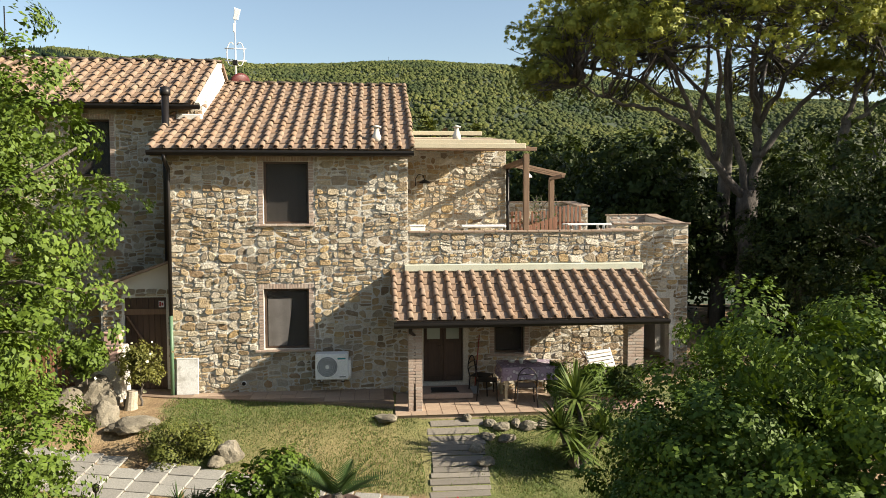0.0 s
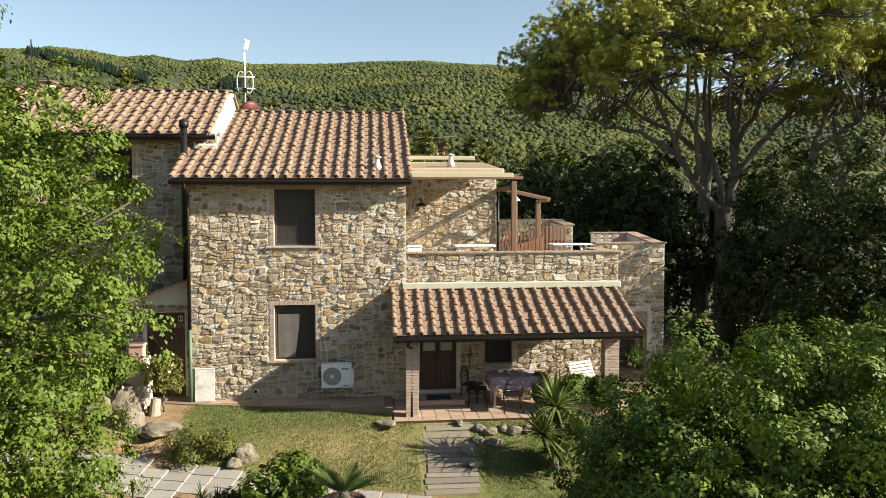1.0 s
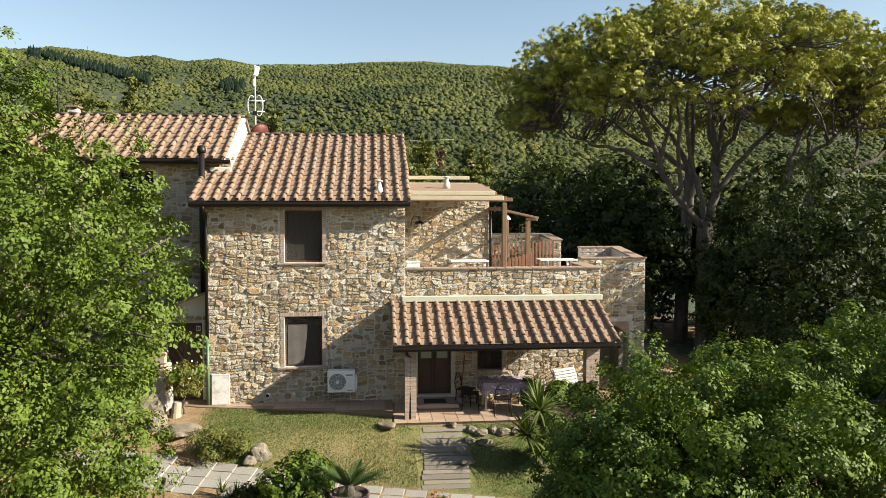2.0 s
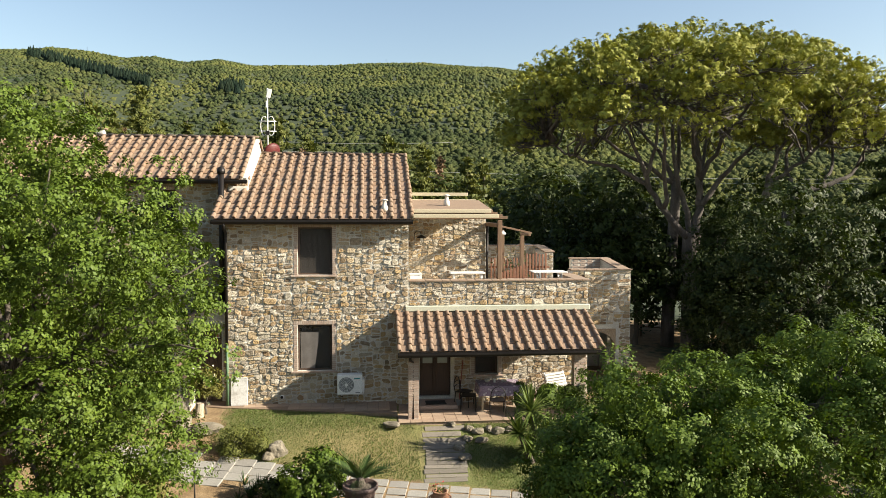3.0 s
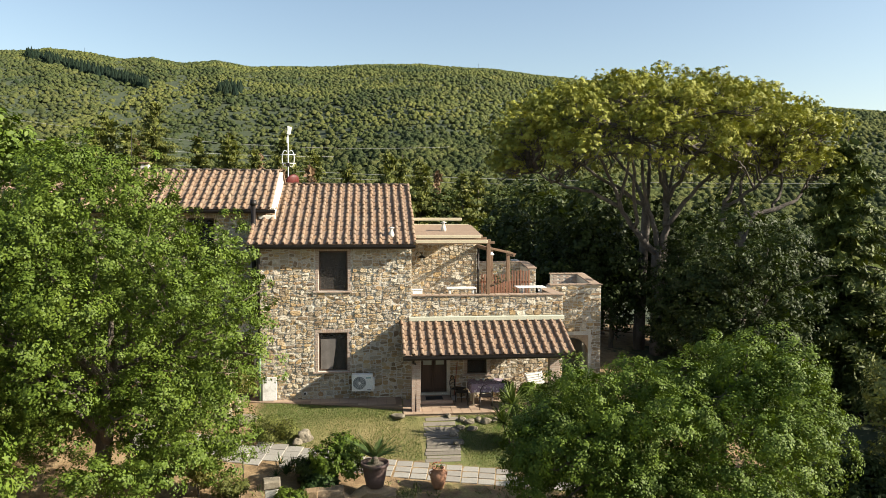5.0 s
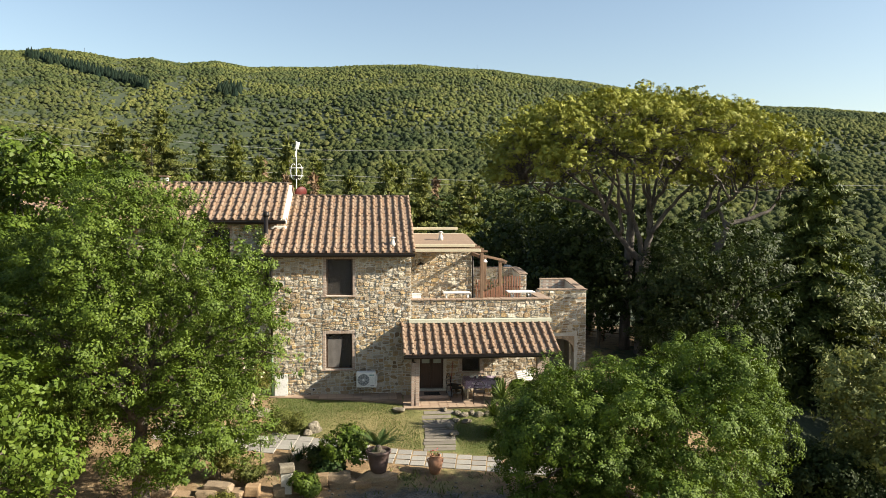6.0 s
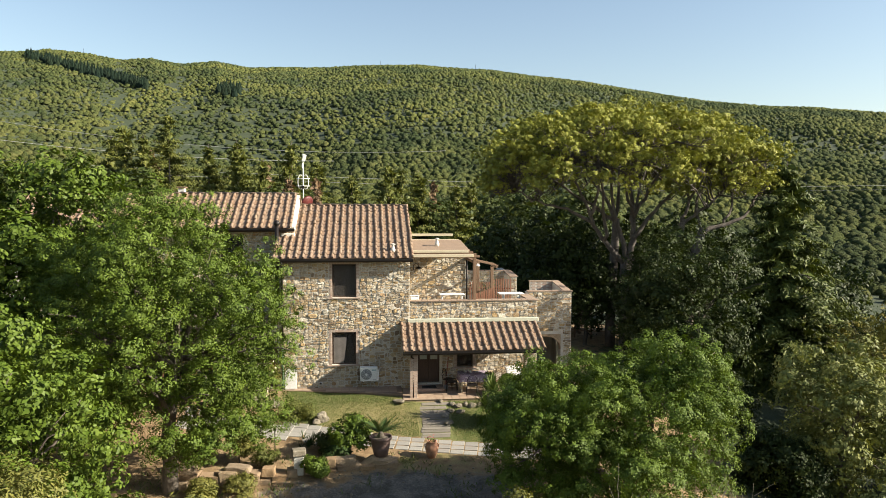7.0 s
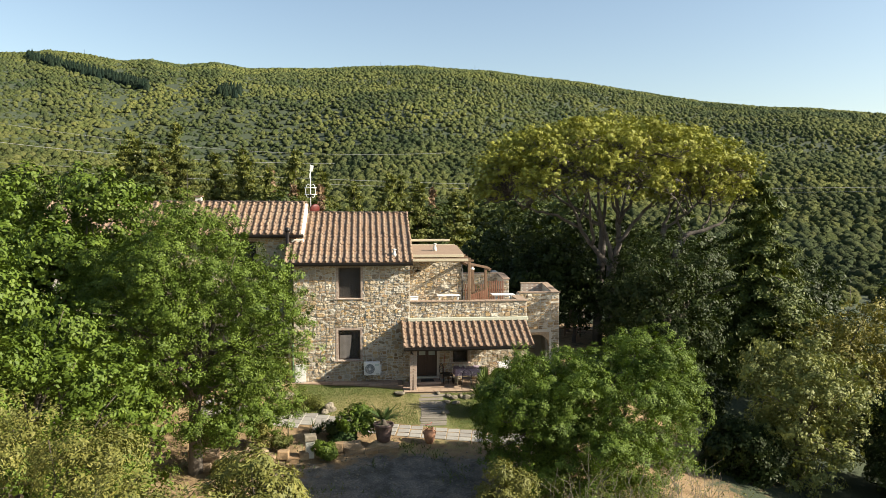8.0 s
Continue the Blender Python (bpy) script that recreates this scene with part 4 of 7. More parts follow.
    ends = np.array(ends)
    # boughs to the clumps, bare twigs below them
    for c, r in zip(big, big_r):
        i = np.argmin(((ends - c + [0, 0, 0.9]) ** 2).sum(1))
        p.add(limb(ends[i], c - [0, 0, r * 0.25], 0.06, 0.02, rng, 0.09, 6, -0.03, 6))
        for _ in range(5):
            p.add(limb(ends[i] + (c - ends[i]) * rng.uniform(0.3, 0.85), c + rng.normal(size=3) * r * np.array([0.6, 0.6, 0.2]) - [0, 0, 0.25 * r], 0.026, 0.008, rng, 0.12, 4, 0, 4))
    tagged(p.done("limbwork", PINE_BARK, t, "spreading bare limbs", True), kind="stuff")
    quads_object("crown", leafy(tufts, tuft_r, 6, 15, 0.11, 0.15, 0.30, rng, flat=0.75, up=0.35, low=-0.5, core=5, loose=0.16), PINE_LEAF, t)


def conifer(name, height, width, rng, leaf_mat, label, droop=0.25, density=1.0, size=0.22, aspect=0.35):
    """A conifer at the origin with whorls of drooping boughs."""
    t = thing(name, (0, 0, 0), label, "tree", "conifers behind the house")
    p = Pile()
    p.add(limb((0, 0, -0.5), (0, 0, height), 0.03 * height ** 0.9, 0.02, rng, 0.004, 8))
    p.done("trunk", BARK, t)
    p = Pile()
    out = []
    levels = int(height * 2.2)
    for i in range(levels):
        k = i / levels
        z = height * (0.06 + 0.93 * k)
        reach = width / 2 * (1 - k) ** 0.75 * rng.uniform(0.7, 1.2) + 0.15
        for b in range(max(4, int(8 * (1 - k) + 3))):
            a = rng.uniform(0, 2 * math.pi)
            r = reach * rng.uniform(0.65, 1.1)
            tip = np.array((r * math.cos(a), r * math.sin(a), z - droop * r + 0.1 * r))
            root = np.array((0, 0, z))
            if b % 2 == 0:
                p.add(limb(root, tip, 0.02 + 0.012 * r, 0.006, rng, 0.05, 3, 0.04, 4))
            m = int(density * (14 + 26 * r))
            s = rng.uniform(0.15, 1, m) ** 0.8
            P = root + (tip - root) * s[:, None] + rng.normal(size=(m, 3)) * np.array([0.13, 0.13, 0.07]) * (0.5 + 0.35 * r)
            N = rng.normal(size=(m, 3)) * 0.6 + np.array([0.9 * math.cos(a), 0.9 * math.sin(a), 0.7])
            out.append(leaves(P, N, size, aspect, rng))
            k2 = max(2, m // 5)
            P = root + (tip - root) * rng.uniform(0.05, 0.6, (k2, 1)) + rng.normal(size=(k2, 3)) * 0.12
            out.append(leaves(P, rng.normal(size=(k2, 3)), size * 1.9, 0.5, rng))
    tagged(p.done("boughwork", BARK, t), kind="stuff")
    quads_object("crown", np.concatenate(out), leaf_mat, t)
    return t


def domes(C, S, rng, tall=0.9):
    """Rounded, uneven crowns with centres C and radii S: verts (n, 11, 3) and the faces of one crown."""
    n = len(C)
    turn = rng.uniform(0, 2 * math.pi, (n, 1))
    V = np.zeros((n, 11, 3))
    for ring, (rad, z) in enumerate(((1.0, -0.35), (0.82, 0.42))):
        a = turn + 2 * math.pi * (np.arange(5)[None] + 0.5 * ring) / 5 + rng.uniform(-0.25, 0.25, (n, 5))
        r = rad * rng.uniform(0.6, 1.3, (n, 5))
        V[:, ring * 5:ring * 5 + 5, 0], V[:, ring * 5:ring * 5 + 5, 1] = r * np.cos(a), r * np.sin(a)
        V[:, ring * 5:ring * 5 + 5, 2] = z + rng.uniform(-0.25, 0.25, (n, 5))
    V[:, 10, 2] = rng.uniform(0.75, 1.1, n)
    V[:, :, 2] *= tall
    faces = []
    for i in range(5):
        j = (i + 1) % 5
        faces += [(i, j, 5 + i), (j, 5 + j, 5 + i), (5 + i, 5 + j, 10)]
    return C[:, None, :] + V * S[:, None, None], np.array(faces)


def woods():
    """The wooded hills: thousands of rounded crowns, the nearer ones roughened with leafy sprays."""
    rng = np.random.default_rng(31)
    for r0, r1, count, rad, sprays, spread in ((105, 190, 4200, (0.75, 1.9), 22, 0.32), (185, 370, 16000, (0.8, 2.2), 7, 0.34), (360, 945, 54000, (0.8, 2.2), 0, 0)):
        az = np.radians(rng.uniform(-30, 42, count))
        r = np.sqrt(rng.uniform(r0 ** 2, r1 ** 2, count))
        X, Y = EYE0.x + r * np.sin(az), EYE0.y + r * np.cos(az)
        keep = Y > 75
        X, Y = X[keep], Y[keep]
        Z = np.array([ground_z(x, y) for x, y in zip(X, Y)])
        S = rad[0] + (rad[1] - rad[0]) * rng.uniform(0, 1, len(X)) ** 1.5
        C = np.stack([X, Y, Z + S * rng.uniform(0.15, 0.65, len(X))], 1)
        V, F = domes(C, S, rng)
        me = bpy.data.meshes.new("hill_woods")
        me.vertices.add(V.shape[0] * 11)
        me.vertices.foreach_set("co", V.reshape(-1).astype(np.float32))
        index = (np.arange(len(V))[:, None, None] * 11 + F[None]).reshape(-1).astype(np.int32)
        me.loops.add(len(index))
        me.loops.foreach_set("vertex_index", index)
        me.polygons.add(len(index) // 3)
        me.polygons.foreach_set("loop_start", np.arange(0, len(index), 3, dtype=np.int32))
        me.polygons.foreach_set("use_smooth", np.ones(len(index) // 3, dtype=bool))
        me.update(calc_edges=True)
        me.materials.append(HAZED_WOODS_LEAF)
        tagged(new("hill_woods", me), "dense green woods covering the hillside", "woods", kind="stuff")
        if sprays:
            D = rng.normal(size=(len(X), sprays, 3)) + np.array([0, 0, 0.6])
            D /= np.linalg.norm(D, axis=2, keepdims=True)
            P = C[:, None, :] + D * S[:, None, None] * np.array([0.92, 0.92, 0.85])
            N = (D + rng.normal(size=D.shape) * 0.35 + np.array([0, 0, 0.3])).reshape(-1, 3)
            Q = leaves(P.reshape(-1, 3), N, np.repeat(S, sprays) * spread, 0.8, rng, 0.35)
            tagged(quads_object("woods_foliage", Q, HAZED_WOODS_LEAF), "leafy sprays on the crowns of the nearer woods", "woods", kind="stuff")


def plantation():
    """Dark conifers in a band below the ridge."""
    rng = np.random.default_rng(33)
    ring = [(math.cos(k * math.pi / 3), math.sin(k * math.pi / 3), 0.0) for k in range(6)]
    p = Pile()
    for k in range(330):
        s = rng.uniform(0, 1)
        az, el = (-23.5 + 7.6 * s, 10.35 - 1.5 * s + rng.uniform(-0.28, 0.1)) if k < 275 else (-10.2 + rng.uniform(-0.8, 0.8), 8.7 + rng.uniform(-0.3, 0.25))
        for r in range(300, 940, 4):
            x, y = EYE0.x + r * math.sin(radians(az)), EYE0.y + r * math.cos(radians(az))
            if math.degrees(math.atan2(ground_z(x, y) - EYE0.z, r)) > el:
                break
        z, w, h = ground_z(x, y), rng.uniform(1.6, 2.6), rng.uniform(6, 8.5)
        p.add(([(x + w * a, y + w * b, z + 0.5) for a, b, _ in ring] + [(x, y, z + h)], [(i, (i + 1) % 6, 6) for i in range(6)]))
    tagged(p.done("far_plantation", DARK_WOODS, None), "dark conifers in a band below the far ridge", "woods", kind="stuff")
    for az in (-20.0, 1.2, 8.6):
        x, y = EYE0.x + 895 * math.sin(radians(az)), EYE0.y + 895 * math.cos(radians(az))
        m = thing("radio_mast", (x, y, ground_z(x, y)), "thin radio mast on the far ridge", "mast", "radio masts")
        pipe("pole", [(x, y, ground_z(x, y) - 1), (x, y, ground_z(x, y) + 9)], 0.16, DARK_METAL, m, "", 6)


big_trees()
umbrella_pine()
woods()
plantation()


def grove():
    rng = np.random.default_rng(41)
    fir = conifer("conifer", 12.3, 10.0, rng, FIR_LEAF, "dark green drooping conifer", 0.3, 3.2, 0.27, 0.30)
    fir.matrix_basis = Matrix.Translation((19.2, 4.3, -2.1))
    tall = conifer("conifer", 14.0, 9.0, rng, GREY_FIR_LEAF, "tall olive-green conifer beyond the roof", 0.05, 1.35, 0.27, 0.32)
    tall.matrix_basis = Matrix.Translation((-23.0, 49, 4.0))
    for x, y, top, r in ((-28, 50, 17, 1), (-25, 47, 15.5, 2), (-19.5, 52, 15, 2.4), (-18, 61, 16.3, 3), (-10, 47, 15, 5), (-12.5, 44, 13, 5.5), (-0.3, 31, 11.7, 6), (2.3, 32, 11.2, 7), (5, 27, 9.8, 2.5), (-3.5, 34, 11.0, 3.5), (7.5, 36, 10.5, 4.2), (-16, 50, 14.6, 0.4), (-7, 42, 12.8, 0.9), (-30.5, 54, 16, 1.9), (1.2, 40, 12, 5.1)):
        z = ground_z(x, y)
        copy_thing(tall, Matrix.Translation((x, y, z)) @ Matrix.Rotation(r, 4, "Z") @ Matrix.Scale((top - z) / 14.0, 4))
    brown = conifer("bare_conifer", 12.0, 4.0, rng, BROWN_LEAF, "half-bare reddish-brown conifer beyond the roof", 0.0, 1.0, 0.28, 0.25)
    brown.matrix_basis = Matrix.Translation((-6.3, 30, -1.5))
    for x, y, z, r in ((-9.5, 40, -1, 2), (4.0, 36, -1.5, 3), (-25.5, 52, 2.5, 1), (-13, 50, 1, 4)):
        copy_thing(brown, Matrix.Translation((x, y, z)) @ Matrix.Rotation(r, 4, "Z"))
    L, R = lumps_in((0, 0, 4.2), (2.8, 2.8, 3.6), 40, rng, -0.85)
    protos = [broad_tree("evergreen_oak", (0, 0, 0), (0, 0, 3), 0.2, L, R, "dense dark evergreen oak behind the house", SHADE_OAK_LEAF, rng, 12, 14, 0.42, 0.25, branches=5, blocker_leaves=20, group="grove behind the house")]
    L, R = lumps_in((0, 0, 4.2), (2.9, 2.9, 3.6), 40, rng, -0.85)
    protos.append(broad_tree("broadleaf_tree", (0, 0, 0), (0, 0, 3), 0.2, L, R, "mid-green broadleaf tree behind the house", BUSH_LEAF, rng, 12, 13, 0.45, 0.27, branches=4, blocker_leaves=20, group="grove behind the house"))
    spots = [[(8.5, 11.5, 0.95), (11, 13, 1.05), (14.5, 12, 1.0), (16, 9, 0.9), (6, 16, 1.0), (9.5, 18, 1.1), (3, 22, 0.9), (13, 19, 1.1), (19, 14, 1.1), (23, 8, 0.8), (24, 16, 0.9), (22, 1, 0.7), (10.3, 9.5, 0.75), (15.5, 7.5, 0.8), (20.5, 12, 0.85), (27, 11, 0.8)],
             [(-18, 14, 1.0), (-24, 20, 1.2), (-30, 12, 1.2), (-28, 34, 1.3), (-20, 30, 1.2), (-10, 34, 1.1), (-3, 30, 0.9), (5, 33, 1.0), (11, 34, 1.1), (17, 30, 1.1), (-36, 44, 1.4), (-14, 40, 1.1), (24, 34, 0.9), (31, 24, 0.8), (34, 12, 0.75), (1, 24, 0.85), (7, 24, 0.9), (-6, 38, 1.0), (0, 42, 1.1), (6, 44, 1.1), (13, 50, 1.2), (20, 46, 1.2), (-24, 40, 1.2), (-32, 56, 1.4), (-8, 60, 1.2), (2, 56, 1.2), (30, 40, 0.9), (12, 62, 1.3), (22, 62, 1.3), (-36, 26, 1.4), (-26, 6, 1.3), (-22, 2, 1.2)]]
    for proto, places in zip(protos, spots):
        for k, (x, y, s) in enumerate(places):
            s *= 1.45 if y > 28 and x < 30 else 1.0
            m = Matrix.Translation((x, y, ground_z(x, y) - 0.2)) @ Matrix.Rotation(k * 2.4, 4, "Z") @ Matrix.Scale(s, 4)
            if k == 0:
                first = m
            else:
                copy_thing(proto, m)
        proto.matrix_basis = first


grove()

# ---------------------------------------------------------------- windows, doors and fittings of the house
def brick_mesh(w, d, h, name="brick"):
    bm = bmesh.new()
    add_box(bm, -w / 2, w / 2, -d / 2, d / 2, -h / 2, h / 2, 0.004)
    me = bpy.data.meshes.new(name)
    bm.to_mesh(me)
    bm.free()
    me.materials.append(BRICK)
    return me


FLAT_BRICK, SOLDIER, SILL_BRICK = brick_mesh(0.118, 0.14, 0.052), brick_mesh(0.055, 0.14, 0.115), brick_mesh(0.115, 0.2, 0.05)
piece_rng = random.Random(8)
SCREEN, scr_nt, scr_b = material("dark_insect_screen_net")
scr_b.inputs["Base Color"].default_value = (0.035, 0.030, 0.026, 1)
scr_b.inputs["Roughness"].default_value = 0.6
scr_t = scr_nt.nodes.new("ShaderNodeBsdfTransparent")
scr_m = scr_nt.nodes.new("ShaderNodeMixShader")
scr_m.inputs[0].default_value = 0.72
scr_nt.links.new(scr_t.outputs[0], scr_m.inputs[1]), scr_nt.links.new(scr_b.outputs[0], scr_m.inputs[2])
scr_nt.links.new(scr_m.outputs[0], scr_nt.nodes["Material Output"].inputs[0])
CURTAIN = surface("grey_curtain", [(0.271, 0.271, 0.271), (0.380, 0.380, 0.380)], 3, 80, 0.9, 0.1, 0.002)
GLASS, gl_nt, gl_b = material("window_glass")
gl_b.inputs["Base Color"].default_value = (0.30, 0.34, 0.30, 1)
gl_b.inputs["Roughness"].default_value = 0.08
gl_b.inputs["Specular IOR Level"].default_value = 0.6


def piece(me, name, parent, x, y, z, rot=0.0, s=(1, 1, 1)):
    ob = new(name, me)
    ob.matrix_basis = Matrix.Translation((x, y, z)) @ Matrix.Rotation(rot, 4, "Y") @ Matrix.Diagonal((*s, 1))
    ob.parent = parent
    return ob


NET = surface("grey_net", [(0.090, 0.080, 0.072), (0.145, 0.131, 0.122)], 3, 60, 0.9, 0.3, 0.004)


def window(x0, x1, z0, z1, y, drawn=0.0):
    w = block("window", (x0, x1, y + 0.24, y + 0.27, z0, z1), SHUTTER, house, "dark screened window in pale brick surrounds", 0)
    bm = bmesh.new()
    for b in ((x0, x0 + 0.05, z0, z1), (x1 - 0.05, x1, z0, z1), (x0 + 0.05, x1 - 0.05, z1 - 0.05, z1), (x0 + 0.05, x1 - 0.05, z0, z0 + 0.05)):
        add_box(bm, b[0], b[1], y + 0.12, y + 0.17, b[2], b[3], 0.004)
    part("window_frame", bm, WOOD_DARK, w, "dark brown frame")
    block("insect_screen", (x0 + 0.05, x1 - 0.05, y + 0.142, y + 0.146, z0 + 0.05, z1 - 0.05), SCREEN, w, "", 0)
    # a hanging curtain behind the net
    n, verts, faces = 24, [], []
    depth, share, head = (0.122, 0.62, z0 + 0.83 * (z1 - z0)) if drawn else (0.195, 0.75, z1 - 0.06)
    for j, z in enumerate((z0 + 0.06, z0 + 0.5 * (head - z0), head)):
        for i in range(n + 1):
            u = i / n
            pinch = 1 - 0.25 * drawn * (1 - j / 2)
            verts.append((x0 + 0.06 + (x1 - x0 - 0.12) * (0.02 + u * share * pinch), y + depth + (0.006 if drawn else 0.015) * math.sin(u * (9 if drawn else 26) + 2 * j), z))
    for j in range(2):
        for i in range(n):
            a = j * (n + 1) + i
            faces.append((a, a + 1, a + n + 2, a + n + 1))
    make("curtain", verts, faces, NET if drawn else CURTAIN, w, "pale grey net curtain" if drawn else "pale curtain", True)
    # brick jambs, head and sill
    rows = int((z1 - z0) / 0.06)
    for k in range(rows):
        z = z0 + (k + 0.5) * (z1 - z0) / rows
        for side, x in ((-1, x0), (1, x1)):
            j = piece_rng.uniform(-0.004, 0.004)
            long = 1.0 if (k // 2) % 2 else 0.86
            piece(FLAT_BRICK, "brick", w, x + side * (0.059 * long + 0.001), y + 0.055 + j, z, 0, (long, 1, 0.98))
    cols = int((x1 - x0 + 0.24) / 0.062)
    for k in range(cols):
        x = x0 - 0.12 + (k + 0.5) * (x1 - x0 + 0.24) / cols
        piece(SOLDIER, "brick", w, x, y + 0.055 + piece_rng.uniform(-0.004, 0.004), z1 + 0.062, 0)
    cols = 11
    for k in range(cols):
        x = x0 - 0.2 + (k + 0.5) * (x1 - x0 + 0.36) / cols
        piece(SILL_BRICK, "brick", w, x, y + 0.03, z0 - 0.03 + piece_rng.uniform(-0.003, 0.003), 0, ((x1 - x0 + 0.36) / cols / 0.12, 1, 1))
    return w


window(-3.66, -2.64, 3.95, 5.37, 0.0)
window(-3.68, -2.66, 1.07, 2.46, 0.0, 1.0)
window(-8.57, -7.59, 5.12, 6.51, UY)
window(1.66, 2.38, 0.85, 1.9, 0.05)


def porch_door():
    x0, x1, z0, z1, y = -0.02, 0.92, 0.2, 2.25, 0.17
    d = block("door", (x0, x1, y + 0.05, y + 0.09, z0, z1), WOOD_DARK, house, "dark wooden double door with glazed upper panels", 0.004)
    mid = (x0 + x1) / 2
    for a, b in ((x0 + 0.02, mid - 0.005), (mid + 0.005, x1 - 0.02)):
        bm = bmesh.new()
        for q in ((a, a + 0.07, z0, z1), (b - 0.07, b, z0, z1), (a + 0.07, b - 0.07, z0, z0 + 0.12), (a + 0.07, b - 0.07, z1 - 0.08, z1), (a + 0.07, b - 0.07, 1.12, 1.2)):
            add_box(bm, q[0], q[1], y, y + 0.048, q[2], q[3], 0.006)
        part("door_leaf", bm, WOOD_DARK, d)
        block("pane", (a + 0.07, b - 0.07, y + 0.015, y + 0.022, 1.2, z1 - 0.08), GLASS, d, "glass pane", 0)
        block("door_panel", (a + 0.07, b - 0.07, y + 0.02, y + 0.04, z0 + 0.12, 1.12), WOOD_DARK, d, "", 0.004)
    pipe("door_handle", [(mid - 0.06, y, 1.05), (mid - 0.06, y - 0.04, 1.05), (mid - 0.14, y - 0.04, 1.05)], 0.008, DARK_METAL, d, "", 6)


porch_door()


def split(x0, x1, y0, y1, rng, out, wide, high):
    """Cuts a rectangle into uneven stones that do not run in courses."""
    w, h = x1 - x0, y1 - y0
    over_w, over_h = w / (wide * rng.uniform(0.55, 1.5)), h / (high * rng.uniform(0.6, 1.45))
    if max(over_w, over_h) <= 1 or (w < 0.13 and h < 0.09):
        out.append((x0, x1, y0, y1))
    elif over_w > over_h * rng.uniform(0.75, 1.35):
        c = x0 + w * rng.uniform(0.34, 0.66)
        split(x0, c, y0, y1, rng, out, wide, high), split(c, x1, y0, y1, rng, out, wide, high)
    else:
        c = y0 + h * rng.uniform(0.34, 0.66)
        split(x0, x1, y0, c, rng, out, wide, high), split(x0, x1, c, y1, rng, out, wide, high)


def rubble(parent, origin, u, n, u0, u1, v0, v1, holes, seed, limit=300, near=None, mat=None, name="stone", wide=0.32, high=0.18):
    """Irregular angular stones of mixed sizes, proud of a wall's face; the first by distance from near are parts of their own, the rest one part."""
    rng = random.Random(seed)
    origin, u, n = Vector(origin), Vector(u).normalized(), Vector(n).normalized()
    cells, made = [], []
    split(u0, u1, v0, v1, rng, cells, wide, high)
    for x0, x1, y0, y1 in cells:
        for a, b, c, d in holes:
            if x0 < b and x1 > a and y0 < d and y1 > c:
                rest = [(a - x0, (x0, a, y0, y1)), (x1 - b, (b, x1, y0, y1)), (c - y0, (x0, x1, y0, c)), (y1 - d, (x0, x1, d, y1))]
                x0, x1, y0, y1 = max(rest)[1]
        w, h = x1 - x0, y1 - y0
        if w < 0.04 or h < 0.035:
            continue
        joint = rng.uniform(0.004, 0.014)
        mx, my = (x0 + x1) / 2, (y0 + y1) / 2
        ring = []
        for cx, cy, s in ((x0, y0, 0), (x1, y0, 1), (x1, y1, 0), (x0, y1, 1)):
            px, py = cx + (joint if cx < mx else -joint), cy + (joint if cy < my else -joint)
            sx, sy = (1 if cx < mx else -1), (1 if cy < my else -1)
            cut = min(w, h) * rng.choice((0.10, 0.14, 0.2, 0.32, 0.45))
            along = [(px + sx * min(cut * rng.uniform(0.8, 1.7), w * 0.45), py + sy * rng.uniform(-0.006, 0.012)), (px + sx * rng.uniform(-0.006, 0.012), py + sy * min(cut * rng.uniform(0.6, 1.1), h * 0.45))]
            ring += along if s else along[::-1]
        k = len(ring)
        proud = rng.uniform(0.008, 0.045)
        tilt = (rng.uniform(-0.12, 0.12), rng.uniform(-0.2, 0.16))
        verts, faces = [], []
        for scale, out in ((1.0, -0.012), (0.985, proud * 0.7), (0.88, proud)):
            for px, py in ring:
                a, b = (px - mx) * scale, (py - my) * scale
                q = Vector((mx + a, my + b, 0))
                edge = min(q.x - u0, u1 - q.x, q.y - v0, v1 - q.y)
                for ha, hb, hc, hd in holes:
                    edge = min(edge, max(ha - q.x, q.x - hb, hc - q.y, q.y - hd))
                edge = min(1.0, max(0.0, edge / 0.16))
                wx = 0.055 * noise.noise(Vector((q.x * 2.4, q.y * 2.4, seed))) + 0.022 * noise.noise(Vector((q.x * 7, q.y * 7, seed + 4)))
                wy = 0.085 * noise.noise(Vector((q.x * 1.9, q.y * 2.1, seed + 9.3))) + 0.028 * noise.noise(Vector((q.x * 6, q.y * 6, seed + 2)))
                lift = out + (a * tilt[0] + b * tilt[1] if out > 0 else 0)
                verts.append(origin + u * (q.x + wx * edge) + Vector((0, 0, q.y + wy * edge)) + n * lift)
        for m in range(2):
            for i in range(k):
                faces.append((m * k + i, m * k + (i + 1) % k, (m + 1) * k + (i + 1) % k, (m + 1) * k + i))
        faces.append(tuple(range(2 * k, 3 * k)))
        made.append((verts, faces))
    if near is not None:
        made.sort(key=lambda g: (g[0][0] - Vector(near)).length)
    for g in made[:limit]:
        make(name, *g, mat or STONE, parent)
    if len(made) > limit:
        rest = Pile()
        for g in made[limit:]:
            rest.add(g)
        tagged(rest.done("stonework", mat or STONE, parent), kind="stuff")


def around(x0, x1, z0, z1, base):
    """A window's opening with its surround, as a hole for the stones."""
    return (x0 - base - 0.13, x1 - base + 0.13, z0 - 0.07, z1 + 0.13)


